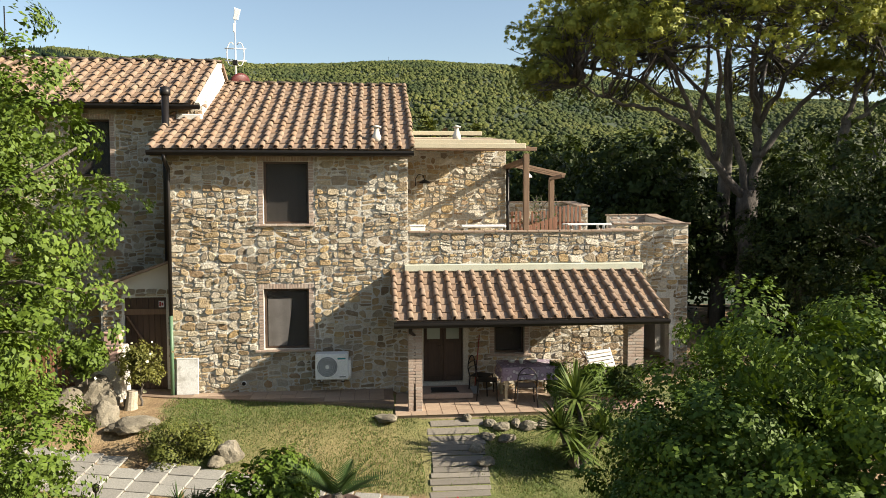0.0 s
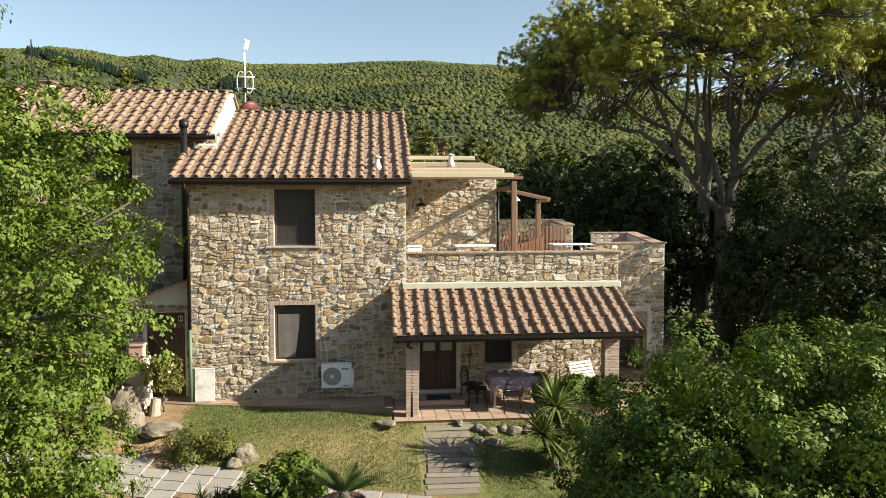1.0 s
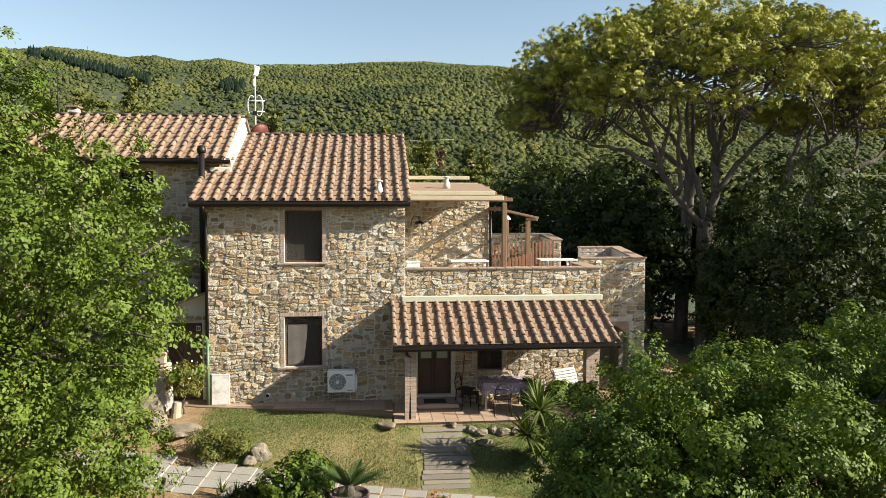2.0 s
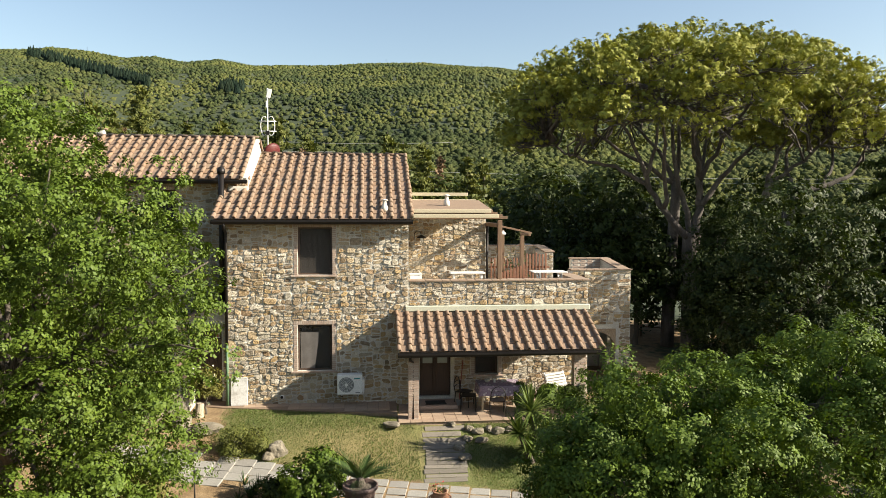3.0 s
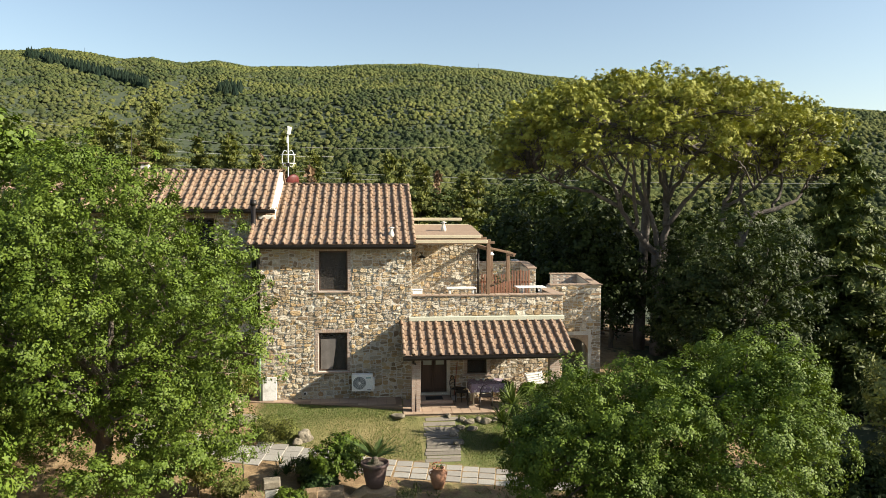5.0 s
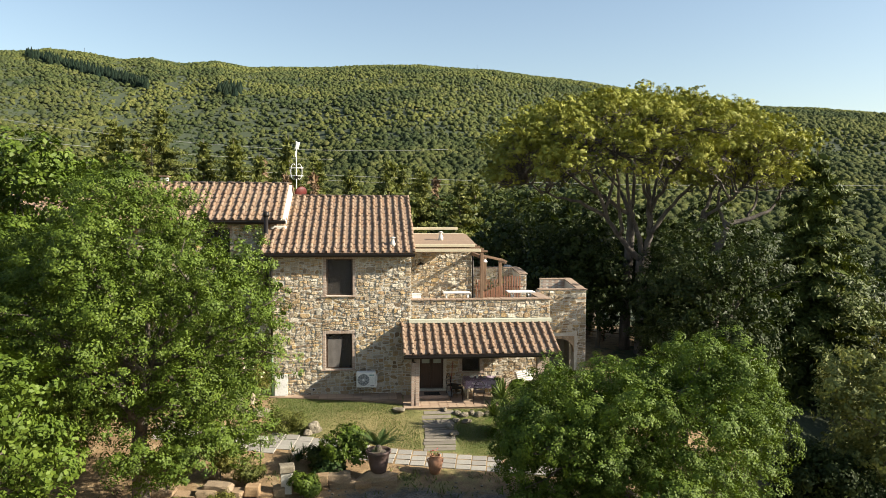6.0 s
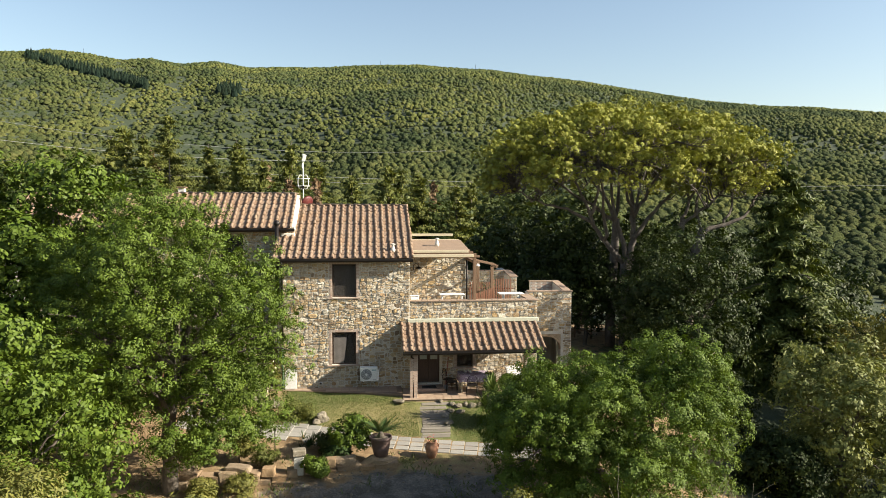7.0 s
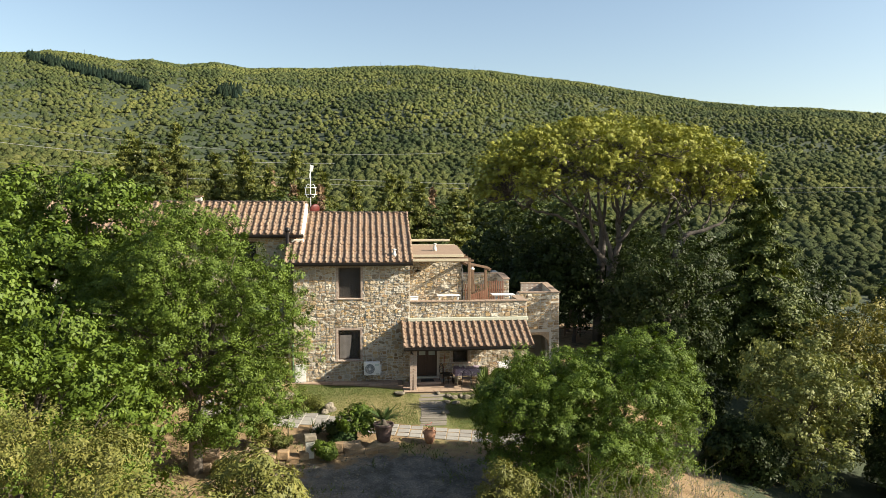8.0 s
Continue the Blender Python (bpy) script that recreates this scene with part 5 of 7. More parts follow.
# ---------------------------------------------------------------- terrace
def pergola():
    p = thing("pergola", (2.45, 0.25, 2.95), "timber pergola with cream awning beams over the terrace", "pergola")
    for x, y, z1 in ((2.45, 0.22, 5.58), (3.60, 2.4, 5.06), (3.05, 3.1, 5.2)):
        block("post", (x - 0.065, x + 0.065, y - 0.065, y + 0.065, 2.95, z1), WOOD, p, "", 0.01)
    for y, x1, z in ((-0.38, 2.32, 5.65), (0.32, 2.20, 5.80), (3.25, 2.14, 6.15), (3.95, 1.95, 6.40)):
        block("beam", (-0.25, x1, y, y + 0.10, z, z + 0.12), CREAM, p, "cream painted beam", 0.01)
    for k in range(10):
        y = -0.27 + 0.47 * k
        x1 = 2.62 - 0.07 * k
        block("beam", (-0.2, x1, y + 0.12, y + 0.19, 5.60 + 0.13 * (y + 0.4), 5.69 + 0.13 * (y + 0.4)), WOOD, p, "brown timber beam", 0.008)
    block("beam", (2.36, 2.50, 0.285, 2.48, 5.36, 5.48), WOOD, p, "brown timber beam", 0.01)
    for k in range(3):
        y = 1.3 + k * 0.5
        a, b = Vector((2.46, y, 5.42 + 0.01 * k)), Vector((3.70, y + 0.05, 5.15 + 0.01 * k))
        block("rafter", (-0.022, 0.022, -0.03, 0.03, -(b - a).length, 0), WOOD, p, "", 0.006, look(a, b))
    block("beam", (3.56, 3.64, 1.2, 2.52, 5.06, 5.14), WOOD, p, "brown timber beam", 0.01)
    mat_z = lambda y: 5.74 + 0.13 * (y + 0.4)
    verts = [(x, y, mat_z(y) + dz) for dz in (0.0, 0.035) for x, y in ((-0.2, 0.5), (2.28, 0.5), (2.22, 3.2), (-0.2, 3.2))]
    make("matting", verts, [(3, 2, 1, 0), (4, 5, 6, 7), (0, 1, 5, 4), (1, 2, 6, 5), (2, 3, 7, 6), (3, 0, 4, 7)], TILE, p, "flat terracotta-brown covering")


pergola()


def picket_fence():
    f = thing("picket_fence", (3.2, 3.4, 2.95), "reddish-brown wooden picket fence on the terrace", "fence")
    k = 0
    for x in np.arange(2.7, 4.75, 0.115):
        top = 4.40 - 0.06 * abs(math.sin(k * 0.9)) if x > 3.75 else 4.22
        block("picket", (x, x + 0.062, 3.42, 3.445, 3.0, top), RED_WOOD, f, "", 0.006)
        k += 1
    for z in (3.25, 3.85):
        block("rail", (2.65, 4.82, 3.447, 3.485, z, z + 0.07), RED_WOOD, f, "", 0.006)
    g = thing("wooden_gate", (2.95, 2.2, 2.95), "low sloping reddish-brown wooden gate on the terrace", "gate")
    for i in range(9):
        x = 2.72 + i * 0.11
        block("board", (x, x + 0.085, 2.2, 2.222, 3.0, 3.78 + 0.035 * i), RED_WOOD, g, "", 0.005)
    for z in (3.15, 3.6):
        block("rail", (2.7, 3.72, 2.224, 2.26, z, z + 0.07), RED_WOOD, g, "", 0.005)


picket_fence()


def terrace_things():
    t = thing("garden_table", (4.3, 1.5, 2.95), "white plastic garden table on the terrace", "table")
    for k in range(5):
        block("slat", (3.74, 4.88, 1.2 + k * 0.13, 1.2 + k * 0.13 + 0.11, 3.86, 3.90), WHITE, t, "", 0.008)
    for x in (3.95, 4.67):
        for y0, y1 in ((1.22, 1.75), (1.75, 1.22)):
            a, b = Vector((x, y0, 3.86)), Vector((x + 0.1, y1, 2.95))
            m = look(a, b)
            block("leg", (-0.03, 0.03, -0.02, 0.02, -(b - a).length, 0), WHITE, t, "", 0.005, m)
    b = thing("bench", (1.65, 1.6, 2.95), "low white bench against the terrace wall", "bench")
    block("seat", (1.05, 2.2, 1.45, 1.85, 3.81, 3.88), WHITE, b, "", 0.02)
    for x in (1.15, 2.05):
        block("leg", (x, x + 0.07, 1.5, 1.8, 2.95, 3.81), WHITE, b, "", 0.01)
    s = thing("white_box", (-0.15, 0.9, 2.95), "small white box on the terrace", "box")
    block("body", (-0.28, 0.08, 0.8, 1.1, 2.95, 3.86), WHITE, s, "", 0.015)
    block("lid", (-0.3, 0.1, 0.78, 1.12, 3.862, 3.9), WHITE, s, "", 0.01)
    lamp = thing("wall_lamp", (-0.02, 2.45, 5.0), "black curved wall lamp with a white globe", "lamp")
    pipe("arm", [(-0.05, 2.49, 4.9), (-0.05, 2.45, 5.1), (0.02, 2.4, 5.2), (0.14, 2.35, 5.18), (0.18, 2.33, 5.05)], 0.012, DARK_METAL, lamp, "", 6)
    Pile().add(lathe([(0.02, 0.1), (0.14, 0.03), (0.15, 0.0)], 14, (0.18, 2.33, 4.97))).done("shade", DARK_METAL, lamp)
    Pile().add(lathe([(0.02, 0.0), (0.05, 0.05), (0.05, 0.1), (0.02, 0.14)], 10, (0.18, 2.33, 4.85))).done("globe", WHITE, lamp)
    pipe("downpipe", [(2.42, 2.44, 5.4), (2.42, 2.44, 2.96)], 0.04, DARK_METAL, house, "", 8)
    lamp = thing("hanging_lamp", (2.85, 1.8, 5.0), "small white hanging lamp under the pergola", "lamp")
    pipe("cord", [(2.85, 1.86, 5.45), (2.85, 1.86, 5.2)], 0.006, DARK_METAL, lamp, "", 5)
    Pile().add(lathe([(0.02, 0.12), (0.1, 0.03), (0.11, 0.0)], 12, (2.85, 1.86, 5.1))).done("shade", WHITE, lamp)
    # climbing plant on the pergola posts
    rng = np.random.default_rng(5)
    vine = thing("climbing_plant", (3.3, 2.8, 2.95), "straggling brown-green climber on the pergola posts", "plant")
    p = Pile()
    pts = []
    for k in range(16):
        a = np.array((rng.uniform(3.1, 3.7), rng.uniform(2.4, 3.2), 2.95))
        b = a + np.array((rng.uniform(-0.4, 0.6), rng.uniform(-0.2, 0.2), rng.uniform(0.6, 2.0)))
        p.add(limb(a, b, 0.014, 0.006, rng, 0.15, 6, 0.05, 5))
        pts += [a + (b - a) * s + rng.normal(size=3) * 0.08 for s in np.linspace(0.3, 1, 14)]
    p.done("stem", BARK, vine)
    P = np.array(pts)
    quads_object("leaves", leaves(P, rng.normal(size=P.shape) + [0, -0.5, 0.5], 0.1, 0.6, rng), BUSH_LEAF, vine)


terrace_things()


# ---------------------------------------------------------------- roof fittings
def roof_things():
    a = thing("antenna", (-5.34, 6.1, 7.3), "white television antenna mast with loops", "antenna")
    pipe("mast", [(-5.34, 6.1, 7.2), (-5.34, 6.1, 10.45)], 0.022, WHITE, a, "", 8)
    block("panel", (-5.36, -5.2, 6.07, 6.1, 10.08, 10.42), WHITE, a, "white upper panel", 0.01, Matrix.Translation((-5.28, 6.1, 10.25)) @ Matrix.Rotation(0.25, 4, "Y") @ Matrix.Translation((5.28, -6.1, -10.25)))
    block("panel", (-5.40, -5.34, 6.06, 6.12, 9.72, 9.98), WHITE, a, "", 0.01)
    for s in (-1, 1):
        loop = [(-5.34 + s * (0.13 + 0.13 * math.cos(t)), 6.1, 9.05 + 0.36 * math.sin(t)) for t in np.linspace(-2.2, 2.2, 12)]
        pipe("loop", loop, 0.016, WHITE, a, "", 6)
    for z in (8.85, 9.22):
        pipe("crossbar", [(-5.66, 6.1, z), (-5.02, 6.1, z)], 0.02, WHITE, a, "", 6)
    block("amplifier", (-5.42, -5.27, 6.02, 6.1, 8.72, 8.86), DARK_METAL, a, "", 0.01)
    d = thing("satellite_dish", (-5.12, 5.4, 7.6), "dark red satellite dish beside the antenna", "satellite dish")
    red = surface("red_enamel", [(0.090, 0.016, 0.014), (0.126, 0.022, 0.019)], 3, 50, 0.5, 0.05, 0.001)
    m = Matrix.Translation((-5.05, 5.35, 7.98)) @ Matrix.Rotation(radians(40), 4, "Z") @ Matrix.Rotation(radians(-65), 4, "X")
    v, f = lathe([(0.02, 0.0), (0.16, 0.02), (0.27, 0.06), (0.34, 0.11), (0.345, 0.1), (0.27, 0.045), (0.05, -0.012)], 20)
    make("dish", [m @ Vector(q) for q in v], f, red, d, "", True)
    pipe("arm", [m @ Vector((0, -0.3, 0.05)), m @ Vector((0, -0.1, 0.42))], 0.012, DARK_METAL, d, "", 6)
    pipe("mount", [(-5.1, 5.5, 7.4), (-5.08, 5.45, 7.95)], 0.02, WHITE, d, "", 6)
    for at, text in (((-1.08, 0.2, 5.84), "white terracotta roof vent on the main roof"), ((0.95, 1.6, 6.02), "white roof vent on the flat pergola covering")):
        v = thing("roof_vent", at, text, "vent")
        Pile().add(lathe([(0.1, 0.0), (0.105, 0.12), (0.075, 0.19), (0.055, 0.27), (0.06, 0.32)], 14, at)).done("body", PLASTER, v, "", True)
        Pile().add(lathe([(0.10, 0.325), (0.115, 0.345), (0.03, 0.38)], 14, at)).done("cap", PLASTER, v, "", True)
    c = thing("chimney", (-10.85, 4.6, 8.2), "small white chimney on the annexe roof", "chimney")
    block("stack", (-11.0, -10.7, 4.45, 4.75, 8.0, 8.62), PLASTER, c, "", 0.01)
    block("cap", (-11.06, -10.64, 4.39, 4.81, 8.68, 8.73), TILE, c, "terracotta cap", 0.01)
    for x in (-10.98, -10.76):
        block("pier", (x, x + 0.05, 4.5, 4.7, 8.62, 8.68), PLASTER, c, "", 0)
    a = thing("antenna", (-11.5, 5.0, 8.0), "thin aerial mast with a long boom", "antenna")
    pipe("mast", [(-11.5, 5.0, 7.8), (-11.5, 5.0, 10.05)], 0.018, DARK_METAL, a, "", 6)
    pipe("boom", [(-12.3, 5.0, 9.1), (-11.4, 5.0, 9.3)], 0.012, DARK_METAL, a, "", 5)
    for k in range(6):
        x = -12.25 + k * 0.16
        pipe("element", [(x, 4.8, 9.11 + k * 0.035), (x, 5.2, 9.11 + k * 0.035)], 0.006, DARK_METAL, a, "", 4)
    # white plaster flashing between the two roofs
    a, b = Vector((-5.40, 1.42, 6.86)), Vector((-5.40, 4.05, 8.33))
    block("verge", (-0.075, 0.06, -0.09, 0.03, -(b - a).length, 0), PLASTER, house, "white plastered verge of the annexe roof", 0.015, look(a, b))
    block("flashing", (-5.95, -5.32, 1.50, 1.618, 6.30, 6.62), PLASTER, house, "white plaster at the roof junction", 0.03)
    block("flashing", (-6.0, -5.53, 1.62, 1.75, 6.28, 6.56), PLASTER, house, "white plaster at the roof junction", 0.02)


roof_things()


# ---------------------------------------------------------------- things along the front
def air_conditioner():
    a = thing("air_conditioner", (-2.1, -0.25, 0.4), "white outdoor air-conditioning unit on wall brackets", "air conditioner")
    x0, x1, y0, y1, z0, z1 = -2.5, -1.76, -0.44, -0.12, 0.43, 1.02
    block("body", (x0, x1, y0, y1, z0, z1), WHITE, a, "", 0.018)
    cx, cz = x0 + 0.27, (z0 + z1) / 2
    grey = surface("grey_grille", [(0.145, 0.154, 0.162), (0.200, 0.208, 0.217)], 4, 60, 0.6, 0.1, 0.002)
    bm = bmesh.new()
    bmesh.ops.create_cone(bm, cap_ends=True, segments=28, radius1=0.225, radius2=0.215, depth=0.016, matrix=Matrix.Translation((cx, y0 - 0.008, cz)) @ Matrix.Rotation(radians(90), 4, "X"))
    part("fan_recess", bm, grey, a, "dark grey fan opening")
    for r in (0.08, 0.12, 0.16, 0.2):
        pipe("grille_ring", [(cx + r * math.cos(t), y0 - 0.022, cz + r * math.sin(t)) for t in np.linspace(0, 2 * math.pi, 25)], 0.004, WHITE, a, "", 4)
    for k in range(12):
        t = k * math.pi / 6
        pipe("grille_spoke", [(cx + 0.05 * math.cos(t), y0 - 0.022, cz + 0.05 * math.sin(t)), (cx + 0.215 * math.cos(t + 0.25), y0 - 0.022, cz + 0.215 * math.sin(t + 0.25))], 0.003, WHITE, a, "", 4)
    bm = bmesh.new()
    bmesh.ops.create_cone(bm, cap_ends=True, segments=18, radius1=0.05, radius2=0.045, depth=0.012, matrix=Matrix.Translation((cx, y0 - 0.026, cz)) @ Matrix.Rotation(radians(90), 4, "X"))
    part("hub", bm, WHITE, a)
    teal = surface("teal_print", [(0.019, 0.200, 0.217), (0.027, 0.245, 0.262)], 4, 60, 0.5, 0.02, 0.001)
    block("badge", (x1 - 0.24, x1 - 0.06, y0 - 0.003, y0, z1 - 0.13, z1 - 0.095), teal, a, "plain teal bar", 0)
    block("badge", (x1 - 0.2, x1 - 0.06, y0 - 0.003, y0, z0 + 0.05, z0 + 0.075), grey, a, "plain grey bar", 0)
    block("valve_cover", (x1, x1 + 0.06, y0 + 0.06, y1 - 0.02, z0 + 0.06, z1 - 0.15), WHITE, a, "", 0.012)
    pipe("hose", [(x1 + 0.03, y1 - 0.1, z0 + 0.1), (x1 + 0.02, y1 - 0.02, z0 - 0.06), (x1 - 0.1, -0.01, z0 - 0.1)], 0.018, WHITE, a, "", 6)
    for x in (x0 + 0.12, x1 - 0.14):
        block("bracket", (x, x + 0.035, y0 + 0.02, 0.0, z0 - 0.04, z0 - 0.002), WHITE, a, "", 0.003)
        block("foot", (x - 0.02, x + 0.055, y0 + 0.02, y0 + 0.06, z0 - 0.06, z0 - 0.04), DARK_METAL, a, "", 0.003)


air_conditioner()


def front_things():
    p = thing("leaning_board", (-5.39, -0.1, 0.09), "white painted panel leaning on the house wall", "panel")
    m = Matrix.Translation((-5.39, -0.09, 0.092)) @ Matrix.Rotation(radians(-4), 4, "X")
    worn = surface("worn_white_paint", [(0.452, 0.434, 0.398), (0.669, 0.660, 0.633), (0.705, 0.697, 0.679)], 5, 50, 0.6, 0.2, 0.004, spread=0.35)
    block("board", (-0.24, 0.24, -0.02, 0.02, 0.0, 0.83), worn, p, "", 0.006, m)
    block("edge_strip", (-0.245, 0.245, -0.026, -0.021, 0.8, 0.83), WHITE, p, "", 0.002, m)
    # wooden gate and lean-to
    shed = thing("lean_to", (-6.7, 0.7, 0.0), "small stone lean-to with a tiled roof and a plank door", "shed")
    global shed_wall
    shed_wall = wall_sheet("wall", (-7.45, 0.5, -0.3), (1, 0, 0), (0, -1, 0), 1.66, 3.3, [(0.52, 1.46, 0.3, 2.55)], 0.2, PLASTER, shed, "whitewashed stone wall", top=lambda s: 2.75 + 0.4 * s)
    wall_sheet("wall", (-7.45, 1.74, -0.3), (0, -1, 0), (-1, 0, 0), 1.04, 2.75, [], 0.2, PLASTER, shed)
    v = [(x, y, z + dz) for x, z in ((-7.75, 2.36), (-5.80, 3.08)) for y in (0.25, 1.74) for dz in (0, 0.06)]
    make("roof", v, [(0, 1, 3, 2), (4, 6, 7, 5), (0, 4, 5, 1), (2, 3, 7, 6), (1, 5, 7, 3), (0, 2, 6, 4)], TILE, shed, "terracotta lean-to roof")
    door = block("door", (-6.93, -5.99, 0.56, 0.60, 0.09, 2.25), WOOD_DARK, shed, "dark brown plank door with a diagonal brace", 0.004)
    for k in range(7):
        x = -6.92 + k * 0.133
        block("plank", (x, x + 0.126, 0.53, 0.558, 0.1, 2.24), WOOD_DARK, door, "", 0.004)
    block("rail", (-6.93, -5.99, 0.50, 0.528, 1.85, 1.98), WOOD, door, "", 0.005)
    a, b = Vector((-6.88, 0.512, 1.82)), Vector((-6.1, 0.512, 0.6))
    block("brace", (-0.055, 0.055, -0.012, 0.012, -(b - a).length, 0), WOOD, door, "", 0.004, look(a, b))
    sign = thing("small_sign", (-6.09, 0.48, 2.08), "small white sign with a red mark beside the door", "sign")
    block("plate", (-6.15, -6.03, 0.478, 0.488, 2.02, 2.17), WHITE, sign, "", 0.003)
    red = surface("red_print", [(0.317, 0.036, 0.027), (0.362, 0.045, 0.036)], 3, 50, 0.5, 0.02, 0.001)
    block("mark", (-6.135, -6.095, 0.475, 0.477, 2.04, 2.15), red, sign, "plain red bar", 0)
    block("mark", (-6.085, -6.045, 0.475, 0.477, 2.06, 2.13), red, sign, "plain red bar", 0)
    mat = thing("doormat", (0.45, -0.35, 0.12), "black rubber doormat on the doorstep", "doormat")
    block("mat", (0.12, 0.72, -0.6, -0.2, 0.121, 0.14), surface("black_rubber", [(0.019, 0.019, 0.019), (0.031, 0.031, 0.031)], 5, 80, 0.9, 0.4, 0.004), mat, "", 0.005)
    block("rim", (0.10, 0.74, -0.62, -0.6, 0.121, 0.145), DARK_METAL, mat, "", 0.003)
    duct = thing("wall_vent", (-4.15, 0.0, 0.3), "round dark drain hole low in the wall", "vent")
    pipe("ring", [(-4.15, 0.02, 0.3), (-4.15, -0.05, 0.3)], 0.06, WHITE, duct, "", 12)
    pipe("opening", [(-4.15, -0.045, 0.3), (-4.15, -0.053, 0.3)], 0.045, DARK_METAL, duct, "", 12)


front_things()


def dining_set():
    t = thing("dining_table", (2.27, -0.7, -0.02), "wooden table under the porch", "table")
    block("tabletop", (1.67, 2.87, -1.08, -0.32, 0.71, 0.745), WOOD, t, "", 0.008)
    for x in (1.72, 2.76):
        for y in (-1.03, -0.43):
            block("leg", (x, x + 0.06, y, y + 0.06, -0.02, 0.71), CREAM, t, "pale wooden leg", 0.006)
    cloth, nt, b = material("purple_patterned_cloth")
    co = nt.nodes.new("ShaderNodeTexCoord").outputs["Object"]
    vor = node(nt, "TexVoronoi", Scale=9.0)
    vor.feature = "F1"
    nt.links.new(co, vor.inputs["Vector"])
    col = ramp(nt, vor.outputs[0], [(0.25, (0.48, 0.44, 0.46)), (0.4, (0.19, 0.14, 0.19)), (0.6, (0.26, 0.20, 0.26))])
    nt.links.new(col, b.inputs["Base Color"])
    b.inputs["Roughness"].default_value = 0.8
    c = thing("tablecloth", (2.27, -0.7, 0.75), "purple and white patterned tablecloth draped over the table", "tablecloth")
    block("top", (1.64, 2.90, -1.11, -0.29, 0.748, 0.756), cloth, c, "", 0.002)
    n, verts, faces = 64, [], []
    loop = []
    for i in range(n):
        s = i / n * 4
        k, f = int(s), s - int(s)
        cor = [(1.64, -1.11), (2.90, -1.11), (2.90, -0.29), (1.64, -0.29)]
        p, q = cor[k], cor[(k + 1) % 4]
        loop.append((p[0] + (q[0] - p[0]) * f, p[1] + (q[1] - p[1]) * f, f))
    for z, flare in ((0.757, 0.0), (0.6, 0.015), (0.47, 0.04)):
        for i, (x, y, f) in enumerate(loop):
            w = flare * (0.6 + 0.6 * math.sin(i * 1.3))
            dx, dy = x - 2.27, y + 0.7
            L = math.hypot(dx, dy)
            verts.append((x + dx / L * w, y + dy / L * w, z - (0.05 if z < 0.5 and abs(f - 0.0) < 0.05 else 0)))
    for j in range(2):
        for i in range(n):
            faces.append((j * n + i, j * n + (i + 1) % n, (j + 1) * n + (i + 1) % n, (j + 1) * n + i))
    make("skirt", verts, faces, cloth, c, "", True)
    rng = random.Random(3)
    for k, (x, y, r, h) in enumerate(((1.95, -0.6, 0.09, 0.08), (2.15, -0.7, 0.06, 0.12), (2.45, -0.6, 0.1, 0.05))):
        o = thing("bowl", (x, y, 0.757), "pale bowl standing on the tablecloth", "bowl")
        Pile().add(lathe([(r * 0.5, 0), (r * 0.85, h * 0.5), (r, h), (r * 0.93, h), (r * 0.5, 0.012)], 16, (x, y, 0.757))).done("bowl", PLASTER, o, "", True)
    # metal chairs
    ch = thing("metal_chair", (0, 0, 0), "black metal chair with a curved bar back at the table", "chair", "chairs under the porch")
    black = DARK_METAL
    for x, y in ((-0.19, -0.2), (0.19, -0.2), (-0.2, 0.2), (0.2, 0.2)):
        pipe("leg", [(x * 1.15, y * 1.15, 0), (x, y, 0.44)], 0.013, black, ch, "", 6)
    bm = bmesh.new()
    add_box(bm, -0.21, 0.21, -0.22, 0.21, 0.435, 0.455, 0.009)
    part("seat", bm, black, ch)
    back = [(-0.2, 0.21, 0.45)] + [(-0.21 * math.cos(t), 0.25, 0.62 + 0.26 * math.sin(t)) for t in np.linspace(0, math.pi, 9)] + [(0.2, 0.21, 0.45)]
    pipe("backrest", back, 0.013, black, ch, "", 6)
    for z in (0.6, 0.72):
        pipe("back_bar", [(-0.2, 0.24, z), (0, 0.26, z + 0.02), (0.2, 0.24, z)], 0.011, black, ch, "", 6)
    copy_thing(ch, Matrix.Translation((1.36, -0.78, -0.02)) @ Matrix.Rotation(radians(80), 4, "Z"))
    copy_thing(ch, Matrix.Translation((1.30, -0.28, -0.02)) @ Matrix.Rotation(radians(60), 4, "Z"))
    ch.matrix_basis = Matrix.Translation((2.12, -1.38, -0.02)) @ Matrix.Rotation(radians(176), 4, "Z")
    # white folding lounger
    lo = thing("sun_lounger", (4.0, -0.5, -0.02), "white slatted folding lounger leaning by the wall", "lounger")
    m = Matrix.Translation((4.05, -0.55, 0.75)) @ Matrix.Rotation(radians(-8), 4, "Y") @ Matrix.Rotation(radians(55), 4, "X")
    for k in range(6):
        block("slat", (-0.28, 0.28, -0.27 + k * 0.09, -0.20 + k * 0.09, 0, 0.02), WHITE, lo, "", 0.004, m)
    for x in (-0.3, 0.28):
        block("frame", (x, x + 0.03, -0.3, 0.3, -0.03, 0.0), WHITE, lo, "", 0.004, m)
    for x in (3.8, 4.3):
        pipe("leg", [(x, -0.75, -0.02), (x, -0.45, 0.8)], 0.015, WHITE, lo, "", 6)
    rk = thing("drying_rack", (3.4, -0.45, -0.02), "tipped brown wooden rack under the porch", "rack")
    m = Matrix.Translation((3.4, -0.4, 0.5)) @ Matrix.Rotation(radians(-28), 4, "Y") @ Matrix.Rotation(radians(60), 4, "X")
    for k in range(8):
        block("bar", (-0.45, 0.45, -0.3 + k * 0.085, -0.285 + k * 0.085, 0, 0.015), WOOD, rk, "", 0.003, m)
